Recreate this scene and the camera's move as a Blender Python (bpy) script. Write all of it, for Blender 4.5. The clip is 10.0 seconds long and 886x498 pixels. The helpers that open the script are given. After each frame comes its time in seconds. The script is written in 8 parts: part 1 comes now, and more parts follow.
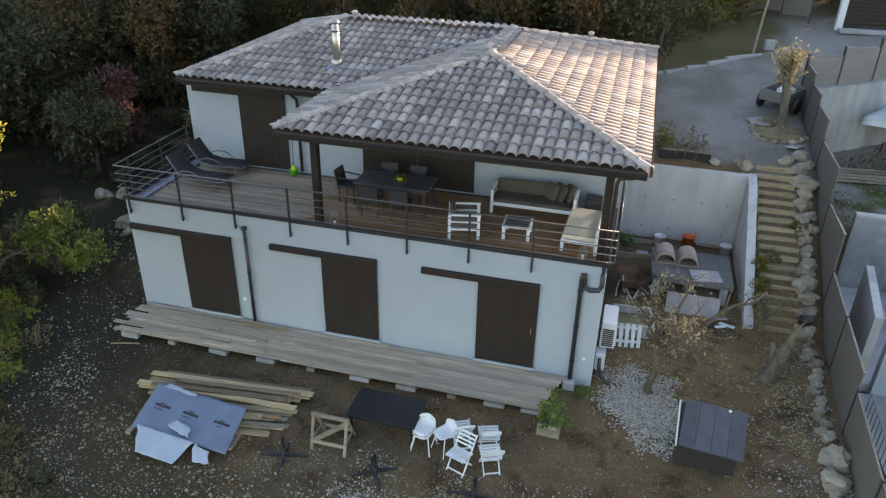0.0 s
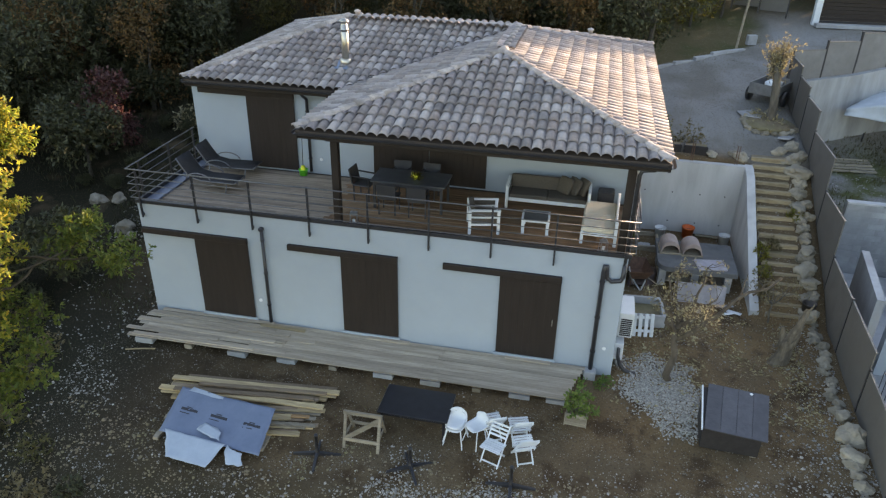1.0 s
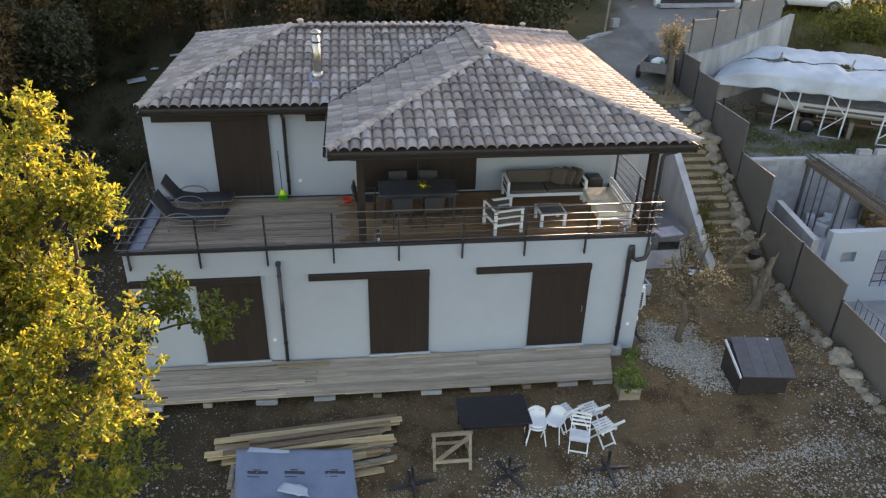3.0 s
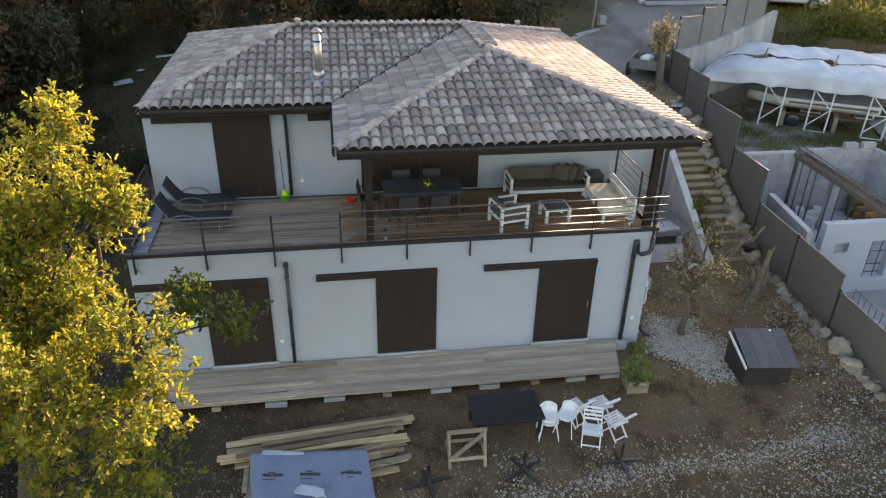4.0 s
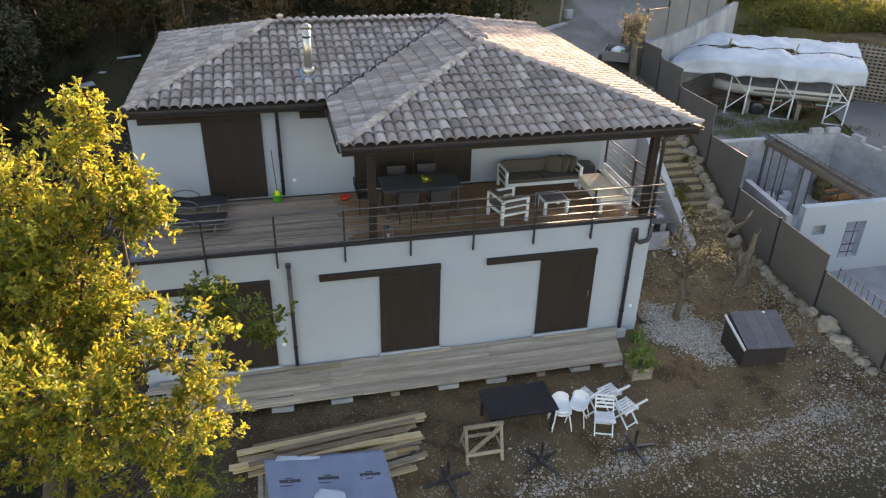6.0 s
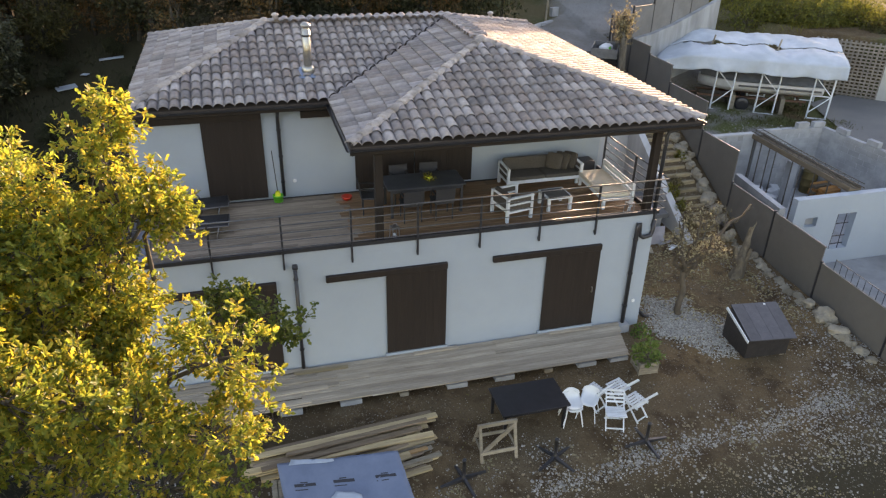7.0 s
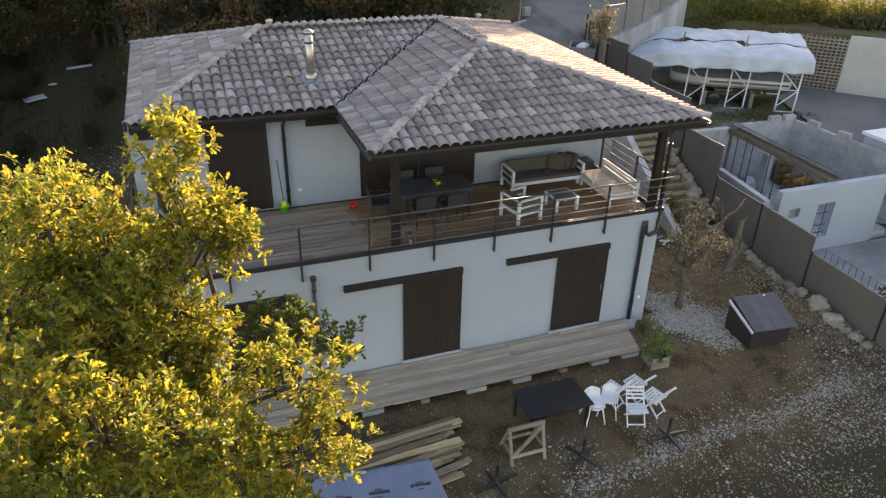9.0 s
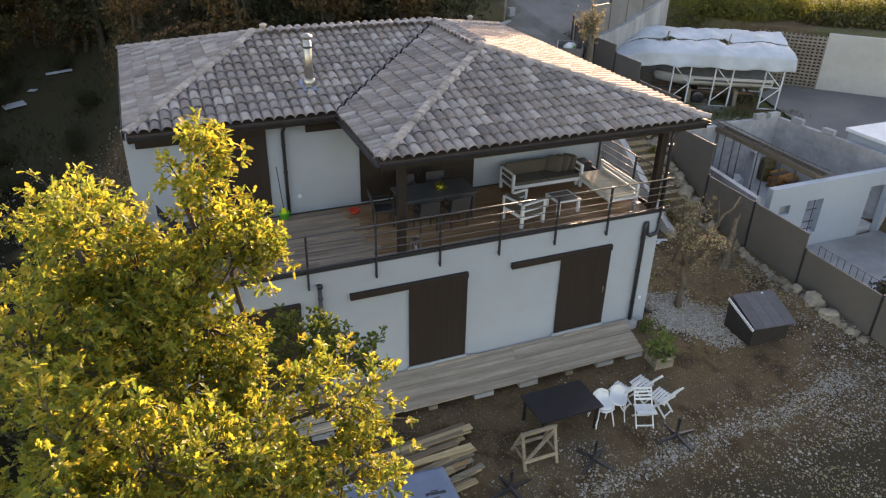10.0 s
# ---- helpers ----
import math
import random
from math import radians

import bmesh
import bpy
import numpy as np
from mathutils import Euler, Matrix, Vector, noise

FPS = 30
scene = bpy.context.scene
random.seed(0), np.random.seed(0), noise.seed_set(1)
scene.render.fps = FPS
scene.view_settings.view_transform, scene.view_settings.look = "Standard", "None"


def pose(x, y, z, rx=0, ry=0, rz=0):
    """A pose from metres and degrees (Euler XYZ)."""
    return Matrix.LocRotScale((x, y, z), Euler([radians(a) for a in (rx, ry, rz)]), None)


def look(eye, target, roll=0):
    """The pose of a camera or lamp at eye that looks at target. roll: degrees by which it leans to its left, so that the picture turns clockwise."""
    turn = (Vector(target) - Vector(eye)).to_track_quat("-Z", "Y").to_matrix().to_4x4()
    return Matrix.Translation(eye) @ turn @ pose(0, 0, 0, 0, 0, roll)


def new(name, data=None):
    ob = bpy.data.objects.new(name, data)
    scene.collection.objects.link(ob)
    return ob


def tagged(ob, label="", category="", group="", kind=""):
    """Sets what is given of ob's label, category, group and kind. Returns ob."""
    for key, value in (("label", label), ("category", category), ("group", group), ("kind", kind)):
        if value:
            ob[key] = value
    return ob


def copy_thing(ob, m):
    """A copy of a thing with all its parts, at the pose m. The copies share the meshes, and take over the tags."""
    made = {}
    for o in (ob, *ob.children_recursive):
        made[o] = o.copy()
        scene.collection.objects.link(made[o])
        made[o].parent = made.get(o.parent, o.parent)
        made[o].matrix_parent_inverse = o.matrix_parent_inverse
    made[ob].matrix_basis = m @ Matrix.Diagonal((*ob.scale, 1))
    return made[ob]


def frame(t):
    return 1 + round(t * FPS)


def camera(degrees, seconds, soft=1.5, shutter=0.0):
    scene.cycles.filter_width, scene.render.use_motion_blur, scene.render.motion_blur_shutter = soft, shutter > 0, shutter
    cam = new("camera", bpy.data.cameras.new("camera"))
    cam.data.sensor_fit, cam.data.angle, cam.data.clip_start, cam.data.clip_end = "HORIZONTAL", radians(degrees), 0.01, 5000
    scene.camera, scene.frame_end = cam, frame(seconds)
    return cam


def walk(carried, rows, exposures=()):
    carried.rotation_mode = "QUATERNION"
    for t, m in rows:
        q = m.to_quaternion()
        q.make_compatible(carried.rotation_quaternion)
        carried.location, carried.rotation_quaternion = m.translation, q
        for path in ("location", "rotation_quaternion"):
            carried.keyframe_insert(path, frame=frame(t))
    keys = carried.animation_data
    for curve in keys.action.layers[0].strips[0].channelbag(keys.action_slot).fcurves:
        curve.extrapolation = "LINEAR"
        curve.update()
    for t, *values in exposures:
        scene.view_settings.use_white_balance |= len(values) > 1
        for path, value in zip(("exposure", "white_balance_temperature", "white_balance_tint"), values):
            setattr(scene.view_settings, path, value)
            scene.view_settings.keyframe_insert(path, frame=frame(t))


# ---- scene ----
cam = camera(63.1, 10.0, 1.25)
METRES, EYE, TILT, LEAN, TURN = 11.8, 11.0, 0.0, 0.0, 14.9
ROWS = [
    (0.0, 0.0, 0.0, 0.0, 0.53, -28.04, -1.0),
    (0.5, -0.0273, -0.0049, 0.0004, -0.3, -28.04, -1.01),
    (1.0, -0.1132, -0.0134, -0.0021, -2.72, -28.01, -1.05),
    (1.5, -0.3761, 0.055, 0.0077, -13.27, -28.12, -1.05),
    (1.7, -0.4595, 0.0752, 0.0094, -17.55, -28.25, -1.08),
    (1.8, -0.4898, 0.0826, 0.0098, -18.8, -28.24, -1.09),
    (2.0, -0.5301, 0.0923, 0.01, -20.23, -28.26, -1.12),
    (2.5, -0.5525, 0.1022, 0.0107, -20.94, -28.29, -1.13),
    (4.0, -0.6246, 0.1329, 0.0051, -23.65, -28.25, -1.12),
    (4.5, -0.6453, 0.1417, 0.0024, -24.56, -28.23, -1.1),
    (5.0, -0.6695, 0.154, -0.0014, -25.75, -28.24, -1.11),
    (5.5, -0.6906, 0.1673, -0.0041, -26.92, -28.27, -1.11),
    (7.0, -0.765, 0.218, -0.015, -30.43, -28.24, -1.15),
    (7.5, -0.7907, 0.2321, -0.0135, -31.39, -28.26, -1.14),
    (8.0, -0.819, 0.2508, -0.0113, -32.63, -28.28, -1.16),
    (8.5, -0.8432, 0.2694, -0.0096, -33.73, -28.27, -1.14),
    (9.0, -0.8645, 0.2914, -0.0059, -34.87, -28.31, -1.14),
    (9.5, -0.8823, 0.3126, -0.0033, -35.92, -28.35, -1.14),
    (10.0, -0.9046, 0.3381, -0.0008, -37.22, -28.37, -1.17),
]
walk(cam, [(t, pose(0, 0, EYE, TILT, LEAN, TURN) @ pose(METRES * x, METRES * y, METRES * z, 90 + pitch, roll, yaw)) for t, x, y, z, yaw, pitch, roll in ROWS],
     [(0.0, 3.23, 8750, 23), (1.0, 3.21, 8750, 23), (2.0, 3.10, 9000, 26), (5.5, 3.16, 9400, 29), (7.0, 3.2, 9550, 30), (8.0, 3.13, 9700, 31), (10.0, 2.98, 9700, 30)])

# ---- light ----
SUN_AZ, SUN_EL = 39.0, 8.5
world = bpy.data.worlds.new("sky")
scene.world = world
world.use_nodes = True
sky = world.node_tree.nodes.new("ShaderNodeTexSky")
sky.sky_type, sky.sun_disc = "NISHITA", False
sky.sun_elevation, sky.sun_rotation = radians(SUN_EL), radians(SUN_AZ)
sky.air_density, sky.dust_density, sky.ozone_density = 1.0, 0.6, 2.0
world.node_tree.links.new(sky.outputs[0], world.node_tree.nodes["Background"].inputs[0])
world.node_tree.nodes["Background"].inputs[1].default_value = 0.10
sun = new("sun", bpy.data.lights.new("sun", "SUN"))
sun.data.energy, sun.data.angle, sun.data.color = 2.1, radians(0.6), (1.0, 0.88, 0.70)
sun.matrix_world = look((0, 0, 30), Vector((0, 0, 30)) - Vector((math.sin(radians(SUN_AZ)) * math.cos(radians(SUN_EL)), math.cos(radians(SUN_AZ)) * math.cos(radians(SUN_EL)), math.sin(radians(SUN_EL)))))

# ---- materials ----


def material(name, c1, c2, scale=8.0, rough=0.8, metal=0.0, bump=0.3, bump_scale=None, stain=None, stain_scale=0.6, stain_amount=0.5, vary=0.0, stretch=(1, 1, 1), warm=None, spec=0.5):
    """A noisy two-colour surface with stains, per-piece variation and relief, laid out in world metres."""
    m = bpy.data.materials.new(name)
    m.use_nodes = True
    t = m.node_tree
    n, l = t.nodes, t.links
    b = n["Principled BSDF"]
    geo = n.new("ShaderNodeNewGeometry")
    mp = n.new("ShaderNodeMapping")
    mp.inputs["Scale"].default_value = stretch
    l.new(geo.outputs["Position"], mp.inputs["Vector"])
    no = n.new("ShaderNodeTexNoise")
    no.inputs["Scale"].default_value, no.inputs["Detail"].default_value, no.inputs["Roughness"].default_value = scale, 6, 0.65
    l.new(mp.outputs[0], no.inputs["Vector"])
    ramp = n.new("ShaderNodeValToRGB")
    ramp.color_ramp.elements[0].position, ramp.color_ramp.elements[1].position = 0.32, 0.68
    ramp.color_ramp.elements[0].color, ramp.color_ramp.elements[1].color = (*c1, 1), (*c2, 1)
    l.new(no.outputs[0], ramp.inputs[0])
    col = ramp.outputs[0]
    if stain:
        n2 = n.new("ShaderNodeTexNoise")
        n2.inputs["Scale"].default_value, n2.inputs["Detail"].default_value = stain_scale, 5
        l.new(mp.outputs[0], n2.inputs["Vector"])
        r2 = n.new("ShaderNodeMapRange")
        r2.inputs["From Min"].default_value, r2.inputs["From Max"].default_value, r2.inputs["To Max"].default_value = 0.42, 0.62, stain_amount
        l.new(n2.outputs[0], r2.inputs[0])
        mx = n.new("ShaderNodeMix")
        mx.data_type = "RGBA"
        l.new(r2.outputs[0], mx.inputs[0])
        l.new(col, mx.inputs[6])
        mx.inputs[7].default_value = (*stain, 1)
        col = mx.outputs[2]
    if vary:
        oi = n.new("ShaderNodeObjectInfo")
        ad = n.new("ShaderNodeMath")
        ad.operation = "ADD"
        l.new(oi.outputs["Random"], ad.inputs[0])
        l.new(geo.outputs["Random Per Island"], ad.inputs[1])
        fr = n.new("ShaderNodeMath")
        fr.operation = "FRACT"
        l.new(ad.outputs[0], fr.inputs[0])
        if warm:
            r4 = n.new("ShaderNodeValToRGB")
            r4.color_ramp.elements[0].color, r4.color_ramp.elements[1].color = (*warm[0], 1), (*warm[-1], 1)
            for k, c in enumerate(warm[1:-1], 1):
                e = r4.color_ramp.elements.new(k / (len(warm) - 1))
                e.color = (*c, 1)
            l.new(fr.outputs[0], r4.inputs[0])
            mw = n.new("ShaderNodeMix")
            mw.data_type = "RGBA"
            mw.inputs[0].default_value = vary
            l.new(col, mw.inputs[6])
            l.new(r4.outputs[0], mw.inputs[7])
            col = mw.outputs[2]
        else:
            r3 = n.new("ShaderNodeMapRange")
            r3.inputs["To Min"].default_value, r3.inputs["To Max"].default_value = 1 - vary, 1 + vary
            l.new(fr.outputs[0], r3.inputs[0])
            hs = n.new("ShaderNodeHueSaturation")
            l.new(r3.outputs[0], hs.inputs["Value"])
            l.new(col, hs.inputs["Color"])
            col = hs.outputs[0]
    l.new(col, b.inputs["Base Color"])
    b.inputs["Roughness"].default_value, b.inputs["Metallic"].default_value = rough, metal
    b.inputs["Specular IOR Level"].default_value = spec
    if bump:
        nb = n.new("ShaderNodeTexNoise")
        nb.inputs["Scale"].default_value, nb.inputs["Detail"].default_value = bump_scale or scale * 3, 4
        l.new(mp.outputs[0], nb.inputs["Vector"])
        bp = n.new("ShaderNodeBump")
        bp.inputs["Strength"].default_value, bp.inputs["Distance"].default_value = bump, 0.02
        l.new(nb.outputs[0], bp.inputs["Height"])
        l.new(bp.outputs[0], b.inputs["Normal"])
    return m


def leaf_material(name, colours, through_light=0.45, rough=0.65):
    m = bpy.data.materials.new(name)
    m.use_nodes = True
    n, l = m.node_tree.nodes, m.node_tree.links
    b = n["Principled BSDF"]
    geo = n.new("ShaderNodeNewGeometry")
    ramp = n.new("ShaderNodeValToRGB")
    ramp.color_ramp.elements[0].color, ramp.color_ramp.elements[1].color = (*colours[0], 1), (*colours[-1], 1)
    for k, c in enumerate(colours[1:-1], 1):
        ramp.color_ramp.elements.new(k / (len(colours) - 1)).color = (*c, 1)
    no = n.new("ShaderNodeTexNoise")
    no.inputs["Scale"].default_value, no.inputs["Detail"].default_value = 1.1, 3
    l.new(geo.outputs["Position"], no.inputs["Vector"])
    mr = n.new("ShaderNodeMath")
    mr.operation = "MULTIPLY_ADD"
    mr.inputs[1].default_value, mr.inputs[2].default_value = 1.4, -0.38
    l.new(no.outputs[0], mr.inputs[0])
    mix = n.new("ShaderNodeMix")
    mix.inputs[0].default_value = 0.72
    l.new(mr.outputs[0], mix.inputs[2])
    l.new(geo.outputs["Random Per Island"], mix.inputs[3])
    l.new(mix.outputs[0], ramp.inputs[0])
    l.new(ramp.outputs[0], b.inputs["Base Color"])
    b.inputs["Roughness"].default_value = rough
    tr = n.new("ShaderNodeBsdfTranslucent")
    l.new(ramp.outputs[0], tr.inputs[0])
    ms = n.new("ShaderNodeMixShader")
    ms.inputs[0].default_value = through_light
    l.new(b.outputs[0], ms.inputs[1])
    l.new(tr.outputs[0], ms.inputs[2])
    l.new(ms.outputs[0], n["Material Output"].inputs[0])
    return m


STUCCO = material("white stucco", (0.297, 0.350, 0.398), (0.320, 0.373, 0.422), 1.3, 0.9, bump=0.10, bump_scale=90, stain=(0.285, 0.330, 0.370), stain_scale=0.25, stain_amount=0.3)
DARK = material("dark brown paint", (0.018, 0.013, 0.011), (0.030, 0.021, 0.017), 5.0, 0.6, bump=0.15, bump_scale=40, stretch=(1, 1, 0.2), spec=0.3)
DARK_BOARD = material("dark stained shutter boards", (0.019, 0.0135, 0.0115), (0.029, 0.0205, 0.017), 3.0, 0.6, bump=0.12, bump_scale=30, stretch=(3, 3, 0.25), vary=0.05, spec=0.3)
STEEL = material("anthracite steel", (0.03, 0.03, 0.034), (0.045, 0.045, 0.05), 10, 0.38, 0.3, bump=0.05)
RAIL = material("grey metal rail", (0.085, 0.085, 0.09), (0.12, 0.12, 0.126), 10, 0.28, 0.6, bump=0.03)
TILE = material("weathered roman tile", (0.168, 0.145, 0.142), (0.355, 0.315, 0.308), 11, 0.9, bump=0.7, bump_scale=45, stain=(0.082, 0.073, 0.073), stain_scale=6.0, stain_amount=0.75, vary=0.66, warm=[(0.162, 0.142, 0.14), (0.295, 0.253, 0.243), (0.21, 0.168, 0.155), (0.41, 0.37, 0.36), (0.12, 0.108, 0.110), (0.32, 0.285, 0.282), (0.182, 0.158, 0.156), (0.255, 0.20, 0.182), (0.44, 0.402, 0.395), (0.222, 0.194, 0.192)])
DECK = material("greyed deck board", (0.30, 0.243, 0.185), (0.50, 0.42, 0.33), 7, 0.85, bump=0.3, bump_scale=20, stretch=(0.25, 4, 4), stain=(0.23, 0.18, 0.135), stain_scale=1.6, stain_amount=0.5, vary=0.18)
WEATHERED = material("silvered terrace board", (0.20, 0.145, 0.105), (0.40, 0.305, 0.23), 7, 0.8, bump=0.3, bump_scale=20, stretch=(0.25, 4, 4), stain=(0.17, 0.12, 0.085), stain_scale=0.9, stain_amount=0.6, vary=0.32)
TERRACE = material("brown terrace board", (0.17, 0.085, 0.04), (0.29, 0.155, 0.08), 6, 0.7, bump=0.3, bump_scale=20, stretch=(0.25, 4, 4), stain=(0.27, 0.19, 0.12), stain_scale=0.7, stain_amount=0.4, vary=0.22)
LUMBER = material("raw pine timber", (0.30, 0.215, 0.115), (0.50, 0.39, 0.23), 5, 0.8, bump=0.3, bump_scale=20, stretch=(0.3, 3, 3), stain=(0.27, 0.20, 0.12), stain_scale=1.2, stain_amount=0.5, vary=0.28)
OLD_WOOD = material("weathered grey wood", (0.175, 0.148, 0.112), (0.315, 0.268, 0.205), 8, 0.9, bump=0.5, bump_scale=25, stretch=(0.5, 2, 2), vary=0.25)
CONCRETE = material("grey concrete", (0.305, 0.315, 0.325), (0.41, 0.42, 0.43), 2.5, 0.9, bump=0.3, bump_scale=30, stain=(0.19, 0.19, 0.19), stain_scale=0.7, stain_amount=0.5, stretch=(1, 1, 0.6))
BLOCK = material("concrete block", (0.285, 0.295, 0.305), (0.375, 0.385, 0.395), 3, 0.92, bump=0.4, bump_scale=50, stain=(0.19, 0.195, 0.20), stain_scale=0.8, stain_amount=0.6, vary=0.06)
ROCK = material("pale limestone rock", (0.20, 0.172, 0.13), (0.36, 0.32, 0.255), 5, 0.9, bump=0.8, bump_scale=14, stain=(0.15, 0.125, 0.09), stain_scale=2.5, stain_amount=0.6, vary=0.25)
PALE_PEBBLE = material("pale rubble", (0.175, 0.163, 0.147), (0.32, 0.305, 0.28), 20, 0.9, bump=0.2, vary=0.4)
PEBBLE = material("pale pebble", (0.152, 0.141, 0.127), (0.295, 0.279, 0.255), 20, 0.9, bump=0.2, vary=0.5)
WHITE_PEBBLE = material("white pebble", (0.20, 0.19, 0.168), (0.375, 0.358, 0.325), 20, 0.85, bump=0.2, vary=0.4)
FENCE = material("taupe composite panel", (0.108, 0.100, 0.091), (0.140, 0.130, 0.118), 2.0, 0.75, bump=0.1, stain=(0.097, 0.089, 0.080), stain_scale=0.5, stain_amount=0.5)
WOOD_BARK = material("dark woodland bark", (0.035, 0.03, 0.024), (0.075, 0.065, 0.05), 12, 0.95, bump=0.9, bump_scale=20)
# panel of the far drive fence, with haze put into its grey
PANEL_HAZED = material("composite panel greyed as haze", (0.15, 0.15, 0.15), (0.20, 0.20, 0.20), 3, 0.75, bump=0.1, stain=(0.13, 0.125, 0.12), stain_scale=0.5, stain_amount=0.5)
CAPRAIL = material("grey capping rail", (0.12, 0.11, 0.10), (0.16, 0.15, 0.135), 6, 0.6, 0.1, bump=0.05)
BARK = material("grey bark", (0.075, 0.063, 0.05), (0.155, 0.135, 0.108), 12, 0.95, bump=0.9, bump_scale=20, stretch=(1, 1, 0.3))
WHITE = material("white plastic", (0.60, 0.63, 0.65), (0.66, 0.69, 0.71), 4, 0.45, bump=0.02)
WHITE_WOOD = material("white painted slat", (0.53, 0.57, 0.60), (0.62, 0.66, 0.69), 8, 0.6, bump=0.1, vary=0.08)
BLACK = material("black lacquer", (0.012, 0.012, 0.015), (0.02, 0.02, 0.024), 6, 0.35, bump=0.05)
CUSHION = material("taupe cushion fabric", (0.068, 0.057, 0.046), (0.10, 0.085, 0.070), 30, 0.95, bump=0.3, bump_scale=120)
# taupe fabric lightened to cream, standing for sun on the railing sofa
SUNLIT_CUSHION = material("cushion fabric cream as if sunlit", (0.55, 0.48, 0.38), (0.64, 0.57, 0.46), 30, 0.95, bump=0.3, bump_scale=120)
GREYTOP = material("grey glass top", (0.05, 0.053, 0.058), (0.075, 0.08, 0.085), 4, 0.42, bump=0.02)
CHROME = material("stainless steel", (0.34, 0.32, 0.29), (0.44, 0.42, 0.38), 10, 0.34, 0.9, bump=0.03)
ASPHALT = material("worn asphalt", (0.10, 0.10, 0.10), (0.16, 0.155, 0.15), 30, 0.92, bump=0.3, stain=(0.2, 0.19, 0.17), stain_scale=0.4, stain_amount=0.6)
MEMBRANE = material("blue grey membrane sheet", (0.10, 0.14, 0.215), (0.135, 0.18, 0.265), 2.5, 0.5, bump=0.35, bump_scale=5)
TARP = material("white boat tarpaulin", (0.40, 0.455, 0.505), (0.49, 0.545, 0.60), 1.5, 0.7, bump=1.0, bump_scale=3.2, stain=(0.33, 0.37, 0.40), stain_scale=0.8, stain_amount=0.6, spec=0.25)

# ---- mesh tools ----


def box(bm, x0, x1, y0, y1, z0, z1, m=None):
    vs = [Vector((x, y, z)) for x in (x0, x1) for y in (y0, y1) for z in (z0, z1)]
    v = [bm.verts.new(m @ p if m else p) for p in vs]
    for f in ((0, 1, 3, 2), (4, 6, 7, 5), (0, 4, 5, 1), (2, 3, 7, 6), (0, 2, 6, 4), (1, 5, 7, 3)):
        bm.faces.new([v[i] for i in f])
    return v


def tube(bm, pts, radii, seg=8, caps=True):
    """A tapered tube along points."""
    pts = [Vector(p) for p in pts]
    if isinstance(radii, (int, float)):
        radii = [radii] * len(pts)
    rings = []
    side = None
    for i, p in enumerate(pts):
        d = (pts[min(i + 1, len(pts) - 1)] - pts[max(i - 1, 0)]).normalized()
        if side is None:
            side = d.orthogonal().normalized()
        side = (side - d * side.dot(d)).normalized()
        up = d.cross(side)
        rings.append([bm.verts.new(p + (side * math.cos(a) + up * math.sin(a)) * radii[i]) for a in [2 * math.pi * k / seg for k in range(seg)]])
    for a, b in zip(rings, rings[1:]):
        for k in range(seg):
            bm.faces.new((a[k], a[(k + 1) % seg], b[(k + 1) % seg], b[k]))
    if caps:
        bm.faces.new(rings[0][::-1])
        bm.faces.new(rings[-1])


def lathe(bm, profile, seg=16, at=(0, 0, 0)):
    """A turned shape from (radius, height) pairs."""
    rings = []
    for r, z in profile:
        rings.append([bm.verts.new((at[0] + r * math.cos(2 * math.pi * k / seg), at[1] + r * math.sin(2 * math.pi * k / seg), at[2] + z)) for k in range(seg)])
    for a, b in zip(rings, rings[1:]):
        for k in range(seg):
            bm.faces.new((a[k], a[(k + 1) % seg], b[(k + 1) % seg], b[k]))
    bm.faces.new(rings[0][::-1])
    bm.faces.new(rings[-1])


def bevel(bm, w, seg=1):
    bmesh.ops.bevel(bm, geom=list(bm.edges), offset=w, segments=seg, affect="EDGES", clamp_overlap=True)


def mesh_of(name, bm, mat, smooth=False):
    bmesh.ops.recalc_face_normals(bm, faces=bm.faces)
    me = bpy.data.meshes.new(name)
    bm.to_mesh(me)
    bm.free()
    me.materials.append(mat)
    if smooth:
        for p in me.polygons:
            p.use_smooth = True
    return me


def part(name, bm, mat, parent=None, label="", smooth=False):
    ob = new(name, mesh_of(name, bm, mat, smooth) if isinstance(bm, bmesh.types.BMesh) else bm)
    ob.parent = parent
    if label:
        tagged(ob, label)
    return ob


def thing(name, label, category, at=(0, 0, 0), turn=0, group="", kind=""):
    ob = new(name)
    ob.empty_display_size = 0.2
    ob.matrix_basis = pose(*at, 0, 0, turn)
    return tagged(ob, label, category, group, kind)


def bx(name, dims, mat, parent, label="", bev=0.0, m=None):
    bm = bmesh.new()
    box(bm, *dims, m)
    if bev:
        bevel(bm, bev)
    return part(name, bm, mat, parent, label)


def mesh_np(name, verts, faces, mat, smooth=False):
    """A mesh from numpy arrays of equal-sided faces."""
    k = faces.shape[1]
    me = bpy.data.meshes.new(name)
    me.vertices.add(len(verts))
    me.vertices.foreach_set("co", verts.astype(np.float32).ravel())
    me.loops.add(faces.size)
    me.loops.foreach_set("vertex_index", faces.astype(np.int32).ravel())
    me.polygons.add(len(faces))
    me.polygons.foreach_set("loop_start", np.arange(0, faces.size, k, dtype=np.int32))
    if smooth:
        me.polygons.foreach_set("use_smooth", np.ones(len(faces), dtype=bool))
    me.update(calc_edges=True)
    me.validate()
    me.materials.append(mat)
    return me


# ---- ground ----


def ss(a, b, t):
    u = np.clip((t - a) / (b - a), 0, 1)
    return u * u * (3 - 2 * u)


def lin(t, *knots):
    xs, ys = zip(*knots)
    return np.interp(t, xs, ys)


